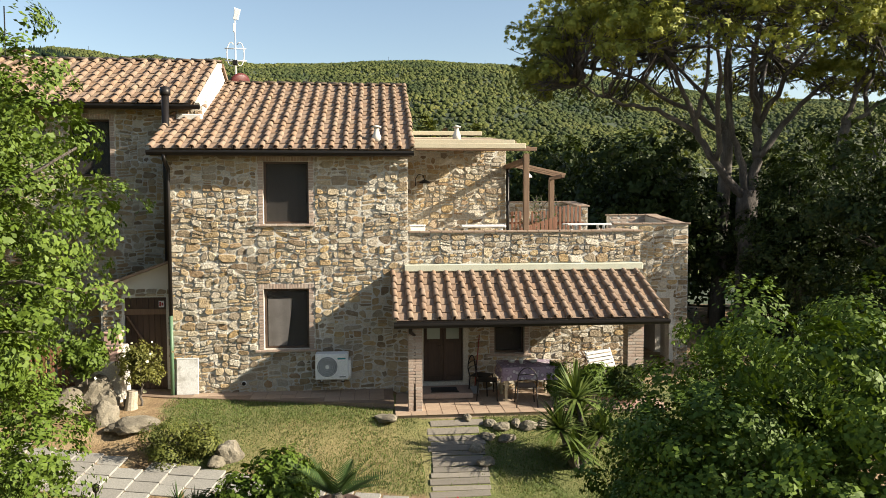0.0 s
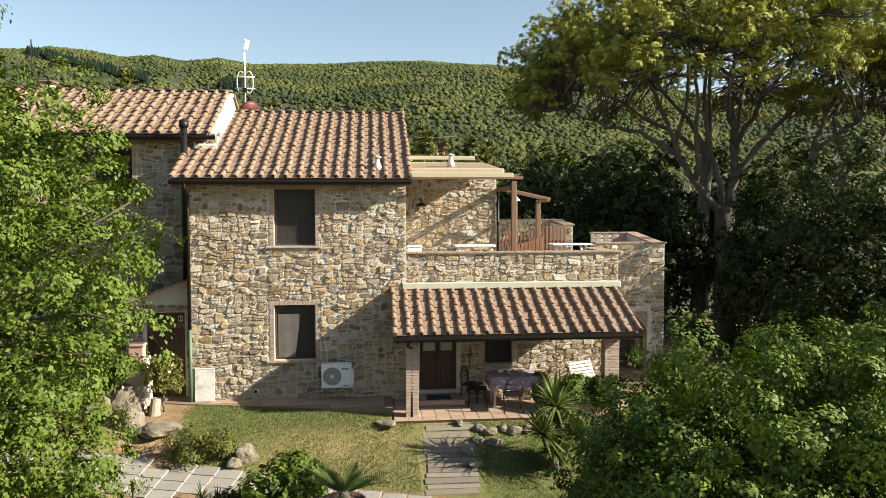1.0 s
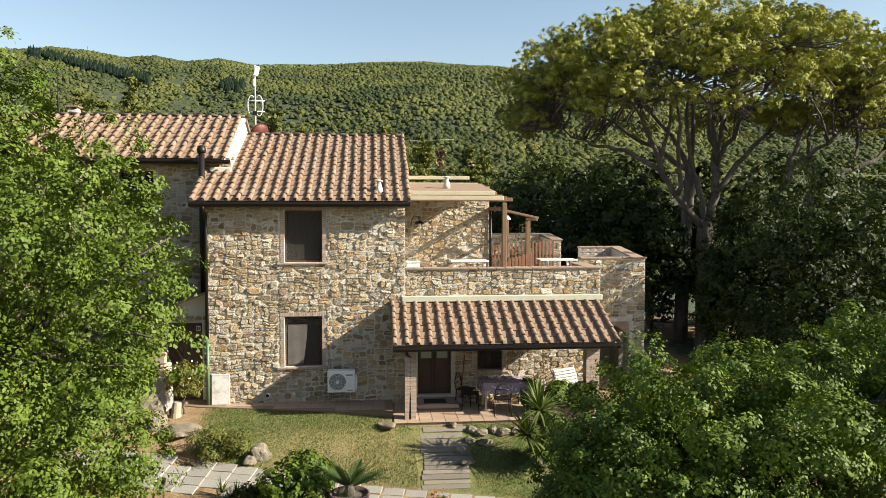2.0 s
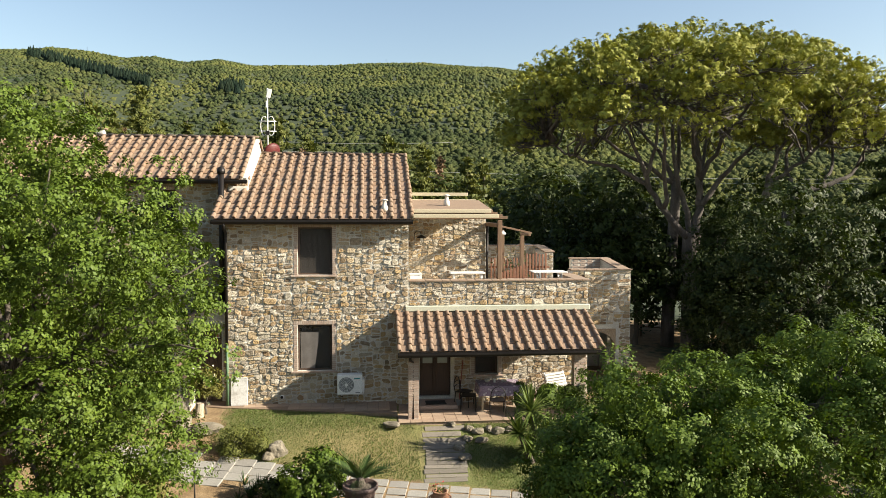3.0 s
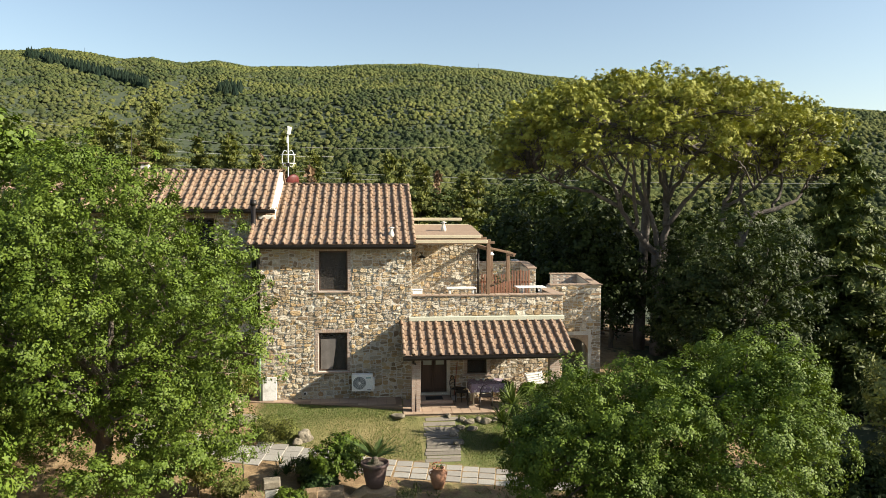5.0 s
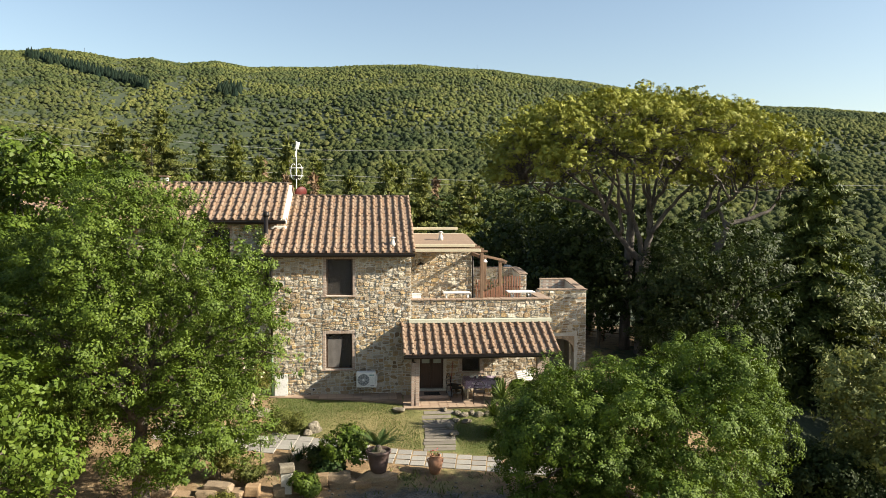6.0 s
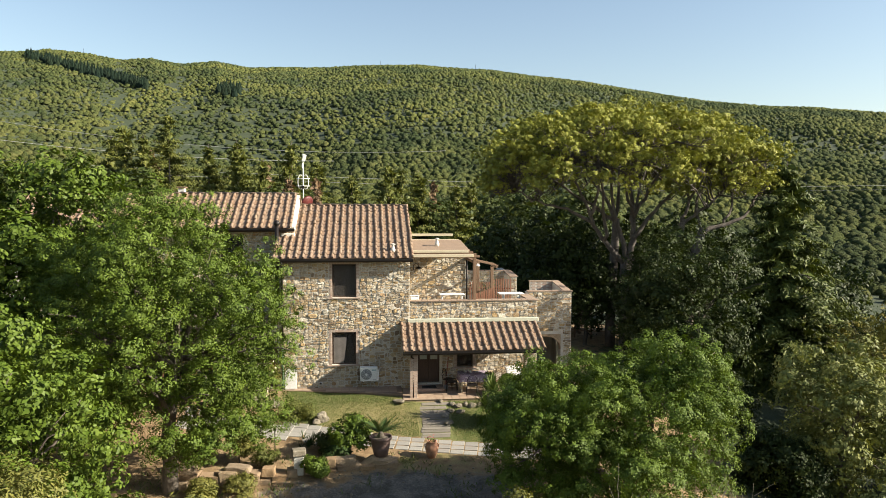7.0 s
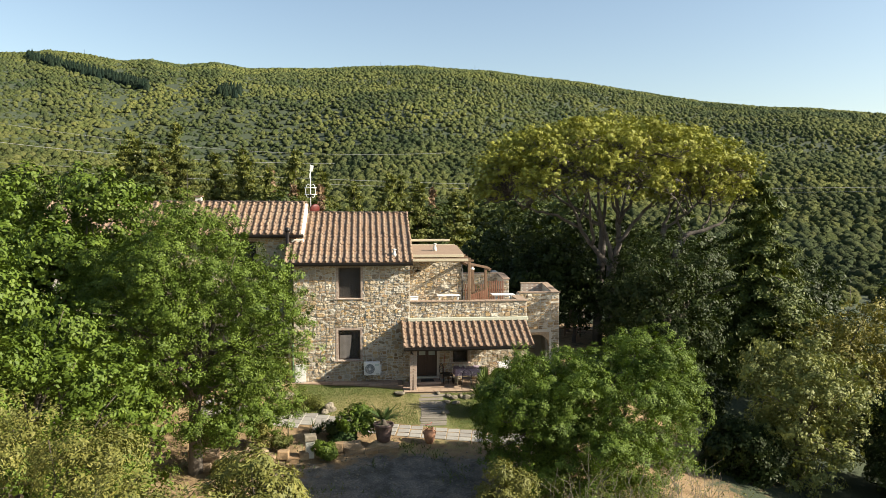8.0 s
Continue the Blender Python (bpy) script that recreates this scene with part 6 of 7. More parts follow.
    for x in (-0.45, 0.43):
        block("frame", (x, x + 0.03, -0.32, 0.32, -0.02, 0.015), WOOD, rk, "", 0.003, m)
    pipe("prop", [(3.25, -0.6, -0.02), (3.3, -0.35, 0.6)], 0.015, WOOD, rk, "", 6)
    br = thing("broom", (1.22, -0.1, -0.02), "red-handled broom leaning by the door", "broom")
    pipe("handle", [(1.15, -0.25, 0.15), (1.3, 0.03, 1.35)], 0.013, surface("red_handle", [(0.271, 0.045, 0.036), (0.326, 0.064, 0.045)], 3, 40, 0.5, 0.05, 0.001), br, "red handle", 6)
    block("head", (1.05, 1.25, -0.3, -0.22, -0.02, 0.16), CURTAIN, br, "", 0.01)


dining_set()

# ---------------------------------------------------------------- garden
ROCK = surface("garden_rock", [(0.103, 0.085, 0.062), (0.185, 0.160, 0.116), (0.281, 0.248, 0.192)], 3, 25, 0.95, 0.7, 0.03)
CONCRETE = surface("pale_paver", [(0.228, 0.214, 0.187), (0.319, 0.304, 0.268)], 1.5, 35, 0.9, 0.25, 0.006, pieces=[(0.288, 0.273, 0.244), (0.342, 0.327, 0.293), (0.250, 0.233, 0.208)])
SLEEPER = surface("grey_weathered_sleeper", [(0.142, 0.124, 0.101), (0.232, 0.206, 0.167)], 3, 40, 0.9, 0.6, 0.008, stretch=(1, 7, 7), pieces=[(0.183, 0.158, 0.128), (0.240, 0.213, 0.174), (0.148, 0.130, 0.107)])
TERRACOTTA = surface("terracotta_pot", [(0.380, 0.181, 0.100), (0.471, 0.253, 0.154)], 4, 40, 0.85, 0.2, 0.004)
PINK_POT = surface("faded_pink_planter", [(0.416, 0.253, 0.208), (0.498, 0.335, 0.281)], 4, 40, 0.85, 0.2, 0.004)


def rock_mesh(size, seed, sub=2):
    bm = bmesh.new()
    bmesh.ops.create_icosphere(bm, subdivisions=sub, radius=1.0)
    for v in bm.verts:
        d = v.co.normalized()
        k = 1 + 0.35 * noise.noise(d * 1.3 + Vector((seed * 7.1, 0, 0))) + 0.14 * noise.noise(d * 3.1 + Vector((0, seed * 3.3, 0)))
        v.co = Vector((d.x * size[0] * k, d.y * size[1] * k, max(-0.5, d.z) * size[2] * k))
    return bm


def rock(x, y, size, seed, label, z=None, turn=0.0, sub=3):
    bm = rock_mesh(size, seed, sub)
    z = ground_z(x, y) if z is None else z
    bmesh.ops.transform(bm, matrix=Matrix.Translation((x, y, z + size[2] * 0.3)) @ Matrix.Rotation(turn, 4, "Z"), verts=bm.verts)
    ob = part("rock", bm, ROCK, None, smooth=False)
    return tagged(ob, label, "rock", "garden rocks")


for k, (x, y, s, text) in enumerate(((-3.95, -2.8, (0.27, 0.22, 0.25), "rounded grey rock at the lawn's edge"), (-4.15, -3.0, (0.2, 0.16, 0.13), "small pale rock by the paved path"), (-0.94, -1.93, (0.26, 0.16, 0.10), "flat grey rock on the lawn"),
                                     (0.95, -3.27, (0.20, 0.14, 0.10), "pale rock beside the sleeper path"), (0.82, -2.85, (0.16, 0.13, 0.12), "grey rock beside the sleeper path"), (-5.98, -1.93, (0.48, 0.36, 0.16), "wide flat rock in the garden"), (-6.7, -1.55, (0.3, 0.3, 0.3), "grey boulder beside the stump"),
                                     (-7.1, -0.75, (0.45, 0.35, 0.5), "upright boulder below the planters"), (-7.6, -1.1, (0.4, 0.3, 0.36), "grey boulder below the planters"), (1.2, -2.12, (0.14, 0.11, 0.1), "edging stone of the flower bed"), (1.45, -2.2, (0.17, 0.13, 0.1), "edging stone of the flower bed"), (1.75, -2.14, (0.13, 0.1, 0.1), "edging stone of the flower bed"), (2.0, -2.22, (0.18, 0.13, 0.12), "edging stone of the flower bed"), (2.3, -2.18, (0.14, 0.1, 0.1), "edging stone of the flower bed"), (1.1, -2.42, (0.15, 0.12, 0.09), "edging stone of the flower bed"), (1.5, -2.5, (0.2, 0.15, 0.08), "flat stone in the flower bed"), (0.75, -1.98, (0.1, 0.09, 0.1), "small stone at the porch edge"))):
    rock(x, y, s, k + 1, text, turn=k * 1.3)


def garden_paths():
    rng = random.Random(17)
    path = thing("sleeper_path", (0.45, -3.0, -0.5), "path of grey weathered timber sleepers across the lawn", "path", kind="structure")
    y = -1.98
    k = 0
    while y > -4.25:
        d = rng.uniform(0.13, 0.19)
        u = (-1.98 - y) / 2.2
        x0, x1 = -0.06 - 0.12 * u + rng.uniform(-0.05, 0.05), 1.02 - 0.08 * u + rng.uniform(-0.06, 0.06)
        z = curve_at(FRONT, y - d / 2)
        slope = math.atan2(curve_at(FRONT, y) - curve_at(FRONT, y - d), d)
        bm = bmesh.new()
        add_box(bm, x0, x1, -d / 2, d / 2, -0.06, 0.016 + rng.uniform(-0.005, 0.005), 0.006, Matrix.Translation((0, y - d / 2, z)) @ Matrix.Rotation(slope * 0.95, 4, "X") @ Matrix.Rotation(rng.uniform(-0.025, 0.025), 4, "Z"))
        part("sleeper", bm, SLEEPER, path)
        y -= d + rng.uniform(0.006, 0.016) + (0.02 if y < -3.4 else 0)
    pave = thing("paved_path", (-2.0, -3.9, -0.85), "path of pale concrete pavers with grassy joints", "path", kind="structure")
    x = -9.0
    row_d = 0.30
    while x < 5.0:
        slope = (paver_line(x + 0.25) - paver_line(x - 0.25)) / 0.5
        ang = math.atan(slope)
        rows = 4 if x < -3.4 else 3
        for r in range(rows):
            off = (r + 0.5) * row_d
            cx, cy = x + off * math.sin(ang), paver_line(x) - off * math.cos(ang)
            if rng.random() < 0.04:
                continue
            tilt = math.atan2(ground_z(cx, cy + 0.12) - ground_z(cx, cy - 0.12), 0.24)
            bm = bmesh.new()
            g = 0.003 if x < -1.8 else 0.018
            add_box(bm, -0.25 + g, 0.25 - g, -row_d / 2 + g, row_d / 2 - g, -0.05, 0.022 + rng.uniform(-0.005, 0.005), 0.006, Matrix.Translation((cx, cy, ground_z(cx, cy))) @ Matrix.Rotation(ang + rng.uniform(-0.015, 0.015), 4, "Z") @ Matrix.Rotation(tilt, 4, "X"))
            part("paver", bm, CONCRETE, pave)
        x += 0.5 * math.cos(ang)


garden_paths()


WALL_BLOCK = surface("brown_wall_block", [(0.164, 0.106, 0.058), (0.280, 0.193, 0.112), (0.379, 0.293, 0.189)], 5, 40, 0.95, 0.8, 0.03, pieces=[(0.304, 0.207, 0.112), (0.216, 0.150, 0.094), (0.379, 0.287, 0.177), (0.253, 0.200, 0.142), (0.343, 0.224, 0.117)])


def retaining_wall():
    rng = random.Random(23)
    w = thing("retaining_wall", (-5.0, -6.6, -1.25), "low dry-stone garden wall of rough blocks", "wall")
    k = 0
    line_at = [(-9, -7.05), (-5.9, -6.95), (-4.5, -6.45), (-1.3, -5.95)]
    for course in range(3):
        x = -9.0 + rng.uniform(0, 0.3)
        while x < -1.5:
            L = rng.uniform(0.28, 0.8)
            if (course == 2 and (x > -5.2 or rng.random() < 0.3)) or (course == 1 and -4.95 < x + L and x < -4.1) or (course and x + L > -2.3):
                x += L * 0.7
                continue
            line = curve_at(line_at, x + L / 2)
            h = rng.uniform(0.17, 0.33)
            bm = bmesh.new()
            add_box(bm, -1, 1, -1, 1, -1, 1, 0.12)
            bmesh.ops.subdivide_edges(bm, edges=bm.edges[:], cuts=1)
            for v in bm.verts:
                s = 1 + 0.22 * noise.noise(v.co * 1.1 + Vector((k * 3.7, 0, 0))) + 0.08 * noise.noise(v.co * 3.1 + Vector((k * 1.7, 4, 0)))
                v.co = Vector((v.co.x * L * 0.52 * s, v.co.y * 0.22 * s, v.co.z * h * 0.55 * s))
            z0 = ground_z(x, line) - 0.08 + course * 0.235
            bmesh.ops.transform(bm, matrix=Matrix.Translation((x + L / 2, line + rng.uniform(-0.08, 0.08) + 0.04 * course, z0 + h / 2)) @ Matrix.Rotation(rng.uniform(-0.22, 0.22), 4, "Z") @ Matrix.Rotation(rng.uniform(-0.1, 0.1), 4, "Y") @ Matrix.Rotation(rng.uniform(-0.1, 0.1), 4, "X"), verts=bm.verts)
            part("block", bm, WALL_BLOCK, w)
            x += L * 1.03
            k += 1
    bm = rock_mesh((0.62, 0.34, 0.24), 91, 2)
    bmesh.ops.transform(bm, matrix=Matrix.Translation((-1.78, -5.92, -1.1)), verts=bm.verts)
    part("block", bm, WALL_BLOCK, w, "large flat end block")
    g = thing("gate_pillar", (-4.5, -6.4, -1.3), "white plastered pillar with a grey stone cap", "pillar")
    block("shaft", (-4.66, -4.34, -6.56, -6.26, -1.35, -0.62), PLASTER, g, "", 0.015)
    bm = bmesh.new()
    add_box(bm, -0.24, 0.24, -0.19, 0.19, 0.0, 0.23, 0.035)
    for v in bm.verts:
        v.co += Vector((0.03 * noise.noise(v.co * 4), 0.03 * noise.noise(v.co * 4 + Vector((5, 0, 0))), 0.03 * noise.noise(v.co * 4 + Vector((0, 5, 0)))))
    bmesh.ops.transform(bm, matrix=Matrix.Translation((-4.5, -6.41, -0.63)) @ Matrix.Rotation(0.15, 4, "Z"), verts=bm.verts)
    part("cap", bm, ROCK, g, "rough grey stone cap")
    lamp = thing("garden_lamp", (-5.4, -5.5, -1.1), "thin dark garden lamp post among the shrubs", "lamp")
    pipe("post", [(-5.4, -5.5, -1.2), (-5.4, -5.5, -0.05)], 0.018, DARK_METAL, lamp, "", 8)
    Pile().add(lathe([(0.02, 0.0), (0.045, 0.03), (0.05, 0.09), (0.06, 0.1), (0.015, 0.14)], 12, (-5.4, -5.5, -0.05))).done("lantern", DARK_METAL, lamp)


retaining_wall()


def blades(at, n, length, width, rng, spread=(0.1, 1.2), droop=0.35, seg=3):
    """Sword leaves that spring from one point: an array of quads (m, 4, 3)."""
    at = np.array(at, float)
    out = []
    for _ in range(n):
        a, tilt = rng.uniform(0, 2 * math.pi), rng.uniform(*spread)
        L = length * rng.uniform(0.7, 1.1)
        d = np.array((math.sin(tilt) * math.cos(a), math.sin(tilt) * math.sin(a), math.cos(tilt)))
        side = np.array((-math.sin(a), math.cos(a), 0)) * width * 0.5
        pts = []
        for k in range(seg + 1):
            s = k / seg
            p = at + d * L * s
            p[2] -= droop * L * s * s * math.sin(tilt)
            pts.append((p, side * (1 - s ** 2.2) + side * 0.02))
        for k in range(seg):
            (p, u), (q, v) = pts[k], pts[k + 1]
            out.append([p - u, p + u, q + v, q - v])
    return np.array(out)


DARK_POT = surface("dark_brown_pot", [(0.117, 0.077, 0.067), (0.172, 0.117, 0.104)], 4, 40, 0.7, 0.3, 0.004)


def garden_plants():
    rng = np.random.default_rng(61)
    y = thing("yucca", (2.66, -3.5, -0.68), "tall spiky yucca with several heads in the flower bed", "plant")
    heads = [((2.64, -3.5, 0.66), 0.86), ((2.31, -3.6, 0.12), 0.76), ((3.11, -3.6, 0.02), 0.72), ((2.76, -3.25, 0.25), 0.7), ((2.56, -3.8, -0.25), 0.55), ((3.01, -3.3, -0.2), 0.6)]
    p = Pile()
    for (h, _) in heads:
        p.add(limb((2.66, -3.5, -0.8), h, 0.07, 0.05, rng, 0.05, 5))
    p.done("stem", BARK, y)
    for h, L in heads:
        quads_object("rosette", blades(h, 120, L, 0.055, rng, (0.05, 1.75), 0.3), YUCCA_LEAF, y)
    # cycad in its pot
    pot = thing("plant_pot", (-1.74, -5.86, -0.90), "large dark brown terracotta pot on the garden wall's end", "pot")
    Pile().add(lathe([(0.24, 0.0), (0.30, 0.28), (0.35, 0.58), (0.395, 0.6), (0.40, 0.68), (0.36, 0.685), (0.345, 0.62)], 26, (-1.74, -5.86, -0.90))).done("pot", DARK_POT, pot, "", True)
    Pile().add(lathe([(0.33, 0.0), (0.345, 0.02), (0.1, 0.05)], 20, (-1.74, -5.86, -0.31))).done("soil", BARK, pot)
    cy = thing("cycad", (-1.74, -5.86, -0.30), "sago cycad with arching fronds in the pot", "plant")
    Pile().add(lathe([(0.10, 0.0), (0.12, 0.1), (0.07, 0.22)], 10, (-1.74, -5.86, -0.30))).done("stem", BARK, cy)
    fr = []
    for k in range(18):
        a, tilt = 2.4 * k, rng.uniform(0.45, 1.5)
        L = 0.98 * rng.uniform(0.8, 1.1)
        d = np.array((math.sin(tilt) * math.cos(a), math.sin(tilt) * math.sin(a), math.cos(tilt)))
        side = np.array((-math.sin(a), math.cos(a), 0))
        for s in np.linspace(0.12, 1, 22):
            c = np.array((-1.74, -5.86, -0.14)) + d * L * s
            c[2] -= 0.3 * L * s * s * math.sin(tilt)
            w = 0.115 * math.sin(math.pi * min(1, 0.15 + s * 0.85)) + 0.02
            for sg in (-1, 1):
                tip = c + side * sg * w + d * 0.05 + np.array((0, 0, 0.03))
                fr.append([c, c + d * 0.028, tip + d * 0.014, tip])
    quads_object("fronds", np.array(fr), CYCAD_LEAF, cy)
    jar = thing("amphora", (0.07, -5.55, -1.14), "terracotta jar planted with small red flowers", "jar")
    Pile().add(lathe([(0.13, 0.0), (0.19, 0.14), (0.235, 0.32), (0.22, 0.44), (0.165, 0.52), (0.17, 0.57), (0.185, 0.6), (0.15, 0.6), (0.14, 0.54)], 24, (0.07, -5.55, -1.15))).done("body", TERRACOTTA, jar, "", True)
    for s in (-1, 1):
        pipe("handle", [(0.07 + s * 0.17, -5.55, -0.63), (0.07 + s * 0.25, -5.55, -0.68), (0.07 + s * 0.235, -5.55, -0.78)], 0.02, TERRACOTTA, jar, "", 6)
    P = np.array((0.07, -5.55, -0.52)) + rng.normal(size=(60, 3)) * np.array((0.08, 0.08, 0.05))
    quads_object("leaves", leaves(P, rng.normal(size=P.shape) + [0, 0, 1], 0.06, 0.6, rng), BUSH_LEAF, jar)
    P = np.array((0.04, -5.55, -0.42)) + rng.normal(size=(14, 3)) * np.array((0.08, 0.06, 0.04))
    quads_object("flowers", leaves(P, rng.normal(size=P.shape) + [0, 0, 1], 0.05, 0.9, rng), leaf_material("red_flower", [(0.452, 0.036, 0.055), (0.543, 0.090, 0.109)]), jar)
    # shrubs: at, radii, leaf, label, leaf size, twigs
    for at, rad, mat, text, size, n in (((-4.9, -2.8, -0.15), (0.72, 0.5, 0.5), GREY_FIR_LEAF, "grey-green rosemary bush on the lawn's edge", 0.05, 26), ((-2.8, -5.3, -0.35), (0.95, 0.7, 0.9), MULBERRY_LEAF, "glossy dark green shrub beside the pot", 0.085, 26), ((-3.5, -5.1, -0.7), (0.6, 0.5, 0.5), BUSH_LEAF, "low green shrub by the garden wall", 0.08, 20),
                                        ((-3.95, -6.75, -0.95), (0.42, 0.36, 0.42), OAK_LEAF, "bright green bush in front of the pillar", 0.08, 18), ((-5.7, -6.0, -0.7), (0.5, 0.4, 0.4), GREY_FIR_LEAF, "rounded olive-green shrub behind the wall", 0.05, 20), ((-6.6, -5.6, -0.4), (0.6, 0.5, 0.6), YELLOW_LEAF, "yellow-green shrub behind the wall", 0.08, 20),
                                        ((-6.25, -7.6, -1.2), (0.55, 0.4, 0.5), OLIVE_LEAF, "grey-leaved shrub in front of the garden wall", 0.06, 22), ((-7.4, -7.7, -1.2), (0.5, 0.4, 0.45), OLIVE_LEAF, "grey-leaved shrub in front of the garden wall", 0.06, 22), ((-6.2, -0.75, 0.85), (0.5, 0.42, 0.62), YELLOW_LEAF, "airy rose bush with pale flowers by the shed door", 0.06, 14), ((-7.3, -0.9, 1.1), (0.5, 0.4, 0.4), OAK_LEAF, "green shrub over the planters", 0.08, 20), ((3.7, -1.65, 0.55), (0.45, 0.3, 0.4), MULBERRY_LEAF, "dark green shrub in the porch planter", 0.08, 22), ((4.3, -1.7, 0.5), (0.35, 0.3, 0.4), BUSH_LEAF, "leafy shrub in the porch planter", 0.08, 20),
                                        ((2.9, -0.9, 0.35), (0.22, 0.22, 0.5), MULBERRY_LEAF, "dark potted plant beside the table", 0.1, 12), ((-8.0, -4.6, -0.5), (0.7, 0.6, 0.5), BUSH_LEAF, "low green shrub under the oak", 0.09, 20), ((-3.2, -5.7, -0.9), (0.5, 0.4, 0.4), CYCAD_LEAF, "dark low plant by the garden wall", 0.1, 18)):
        L, R = lumps_in(at, rad, 16, rng, -0.8, (0.3, 0.5))
        z = ground_z(at[0], at[1]) if at[1] < -1.9 else (0.0 if at[0] > 0 else 0.05)
        broad_tree("shrub", (at[0], at[1], z + 0.25), (at[0], at[1], at[2]), 0.03, L, R, text, mat, rng, n, 14, 0.12, size * 1.15, 0.5, category="shrub", branches=6)
    fl = thing("roses", (-6.2, -0.75, 0.9), "pale rose flowers on the bush by the shed door", "flowers")
    P = np.array((-6.2, -0.78, 0.95)) + rng.normal(size=(26, 3)) * np.array((0.3, 0.25, 0.35))
    tagged(quads_object("petals", np.concatenate([leaves(P, rng.normal(size=P.shape) + [0, -1, 0.5], 0.07, 0.9, rng) for _ in range(2)]), FLOWER, fl), kind="stuff")
    # fan palms low by the path
    f = thing("fan_palm", (-4.15, -4.75, -0.95), "low spiky palm beside the paved path", "plant")
    for k in range(8):
        quads_object("fan", blades(np.array((-4.15, -4.75, -0.75)) + rng.normal(size=3) * np.array((0.28, 0.2, 0.12)), 22, 0.42, 0.03, rng, (0.1, 1.3), 0.2, 2), CYCAD_LEAF, f)
    # planters
    for x0, x1, y0, y1, z0, text in ((-7.25, -6.75, -0.45, -0.15, 0.95, "faded pink terracotta trough planter on the stones"), (-7.2, -6.8, -0.2, 0.1, 1.25, "faded pink terracotta trough planter standing higher"), (3.35, 4.5, -1.8, -1.5, -0.02, "long faded pink planter at the porch edge")):
        b = thing("planter", ((x0 + x1) / 2, (y0 + y1) / 2, z0), text, "planter")
        bm = bmesh.new()
        add_box(bm, x0 + 0.03, x1 - 0.03, y0 + 0.03, y1 - 0.03, z0, z0 + 0.26, 0.01)
        part("body", bm, PINK_POT, b)
        block("rim", (x0, x1, y0, y1, z0 + 0.262, z0 + 0.32), PINK_POT, b, "", 0.012)
        block("soil", (x0 + 0.03, x1 - 0.03, y0 + 0.03, y1 - 0.03, z0 + 0.321, z0 + 0.33), BARK, b, "", 0)
    s = thing("planter_stand", (-7.0, -0.2, 0.0), "rough masonry stand under the planters", "stand")
    block("pier", (-7.3, -6.7, -0.5, 0.15, -0.2, 0.948), MORTAR, s, "", 0.03)
    block("slab", (-7.3, -6.72, -0.22, 0.15, 0.95, 1.248), MORTAR, s, "", 0.03)
    st = thing("tree_stump", (-6.35, -0.97, 0.04), "pale cut tree stump on the lawn", "stump")
    Pile().add(tube([(-6.35, -0.97, -0.1), (-6.34, -0.97, 0.15), (-6.31, -0.96, 0.42)], [0.16, 0.12, 0.11], 12)).done("stump", surface("pale_bark", [(0.307, 0.253, 0.181), (0.452, 0.389, 0.298)], 4, 30, 0.9, 0.6, 0.02), st, "", False)
    Pile().add(tube([(-6.45, -0.9, -0.05), (-6.5, -0.85, 0.22)], [0.07, 0.05], 8)).done("side_stem", BARK, st)
    # a red-brown fence behind the oak
    f = thing("picket_fence", (-9.6, -0.2, 0.0), "reddish-brown wooden fence beside the annexe", "fence")
    for k in range(22):
        x = -11.4 + k * 0.16
        block("picket", (x, x + 0.09, -0.1, -0.07, 0.1, 1.25), RED_WOOD, f, "", 0.006)
    for z in (0.35, 1.0):
        block("rail", (-11.5, -7.85, -0.066, -0.03, z, z + 0.08), RED_WOOD, f, "", 0.006)
    f = thing("paddock_fence", (10.5, 12.0, 0.0), "weathered rail fence behind the house", "fence")
    for k in range(9):
        x, yy = 7.6 + k * 0.9, 12.6 - k * 0.35
        pipe("post", [(x, yy, ground_z(x, yy) - 0.2), (x + 0.03, yy, ground_z(x, yy) + 1.05)], 0.05, WOOD, f, "", 6)
    for h in (0.5, 0.92):
        a, b = (7.6, 12.55), (14.8, 9.75)
        pipe("rail", [(a[0], a[1], ground_z(*a) + h), ((a[0] + b[0]) / 2, (a[1] + b[1]) / 2, ground_z((a[0] + b[0]) / 2, (a[1] + b[1]) / 2) + h), (b[0], b[1], ground_z(*b) + h)], 0.04, WOOD, f, "", 6)
    # dry brush on the bank
    d = thing("dry_brush", (4.6, -15.3, -2.2), "bare grey stems of dry brush", "bush")
    p = Pile()
    tips = []
    for k in range(150):
        a = np.array((rng.uniform(2.6, 7.4), rng.uniform(-16.2, -14.4), -2.3))
        b = a + np.array((rng.uniform(-0.7, 0.7), rng.uniform(-0.4, 0.4), rng.uniform(1.4, 3.6)))
        p.add(limb(a, b, 0.010, 0.003, rng, 0.06, 6, 0, 4))
        for _ in range(4):
            s = rng.uniform(0.4, 0.95)
            q = a + (b - a) * s
            e = q + np.array((rng.uniform(-0.5, 0.5), rng.uniform(-0.3, 0.3), rng.uniform(0.2, 0.8)))
            p.add(limb(q, e, 0.008, 0.003, rng, 0.06, 4, 0, 4))
            tips += [q + (e - q) * s2 + rng.normal(size=3) * 0.08 for s2 in np.linspace(0.2, 1, 12)]
    p.done("stemwork", surface("grey_twig", [(0.136, 0.117, 0.090), (0.217, 0.190, 0.154)], 4, 30, 0.95, 0.3, 0.01), d)
    P = np.array(tips)
    quads_object("leaves", leaves(P, rng.normal(size=P.shape) + [0, 0, 0.5], 0.06, 0.4, rng), OLIVE_LEAF, d)


garden_plants()


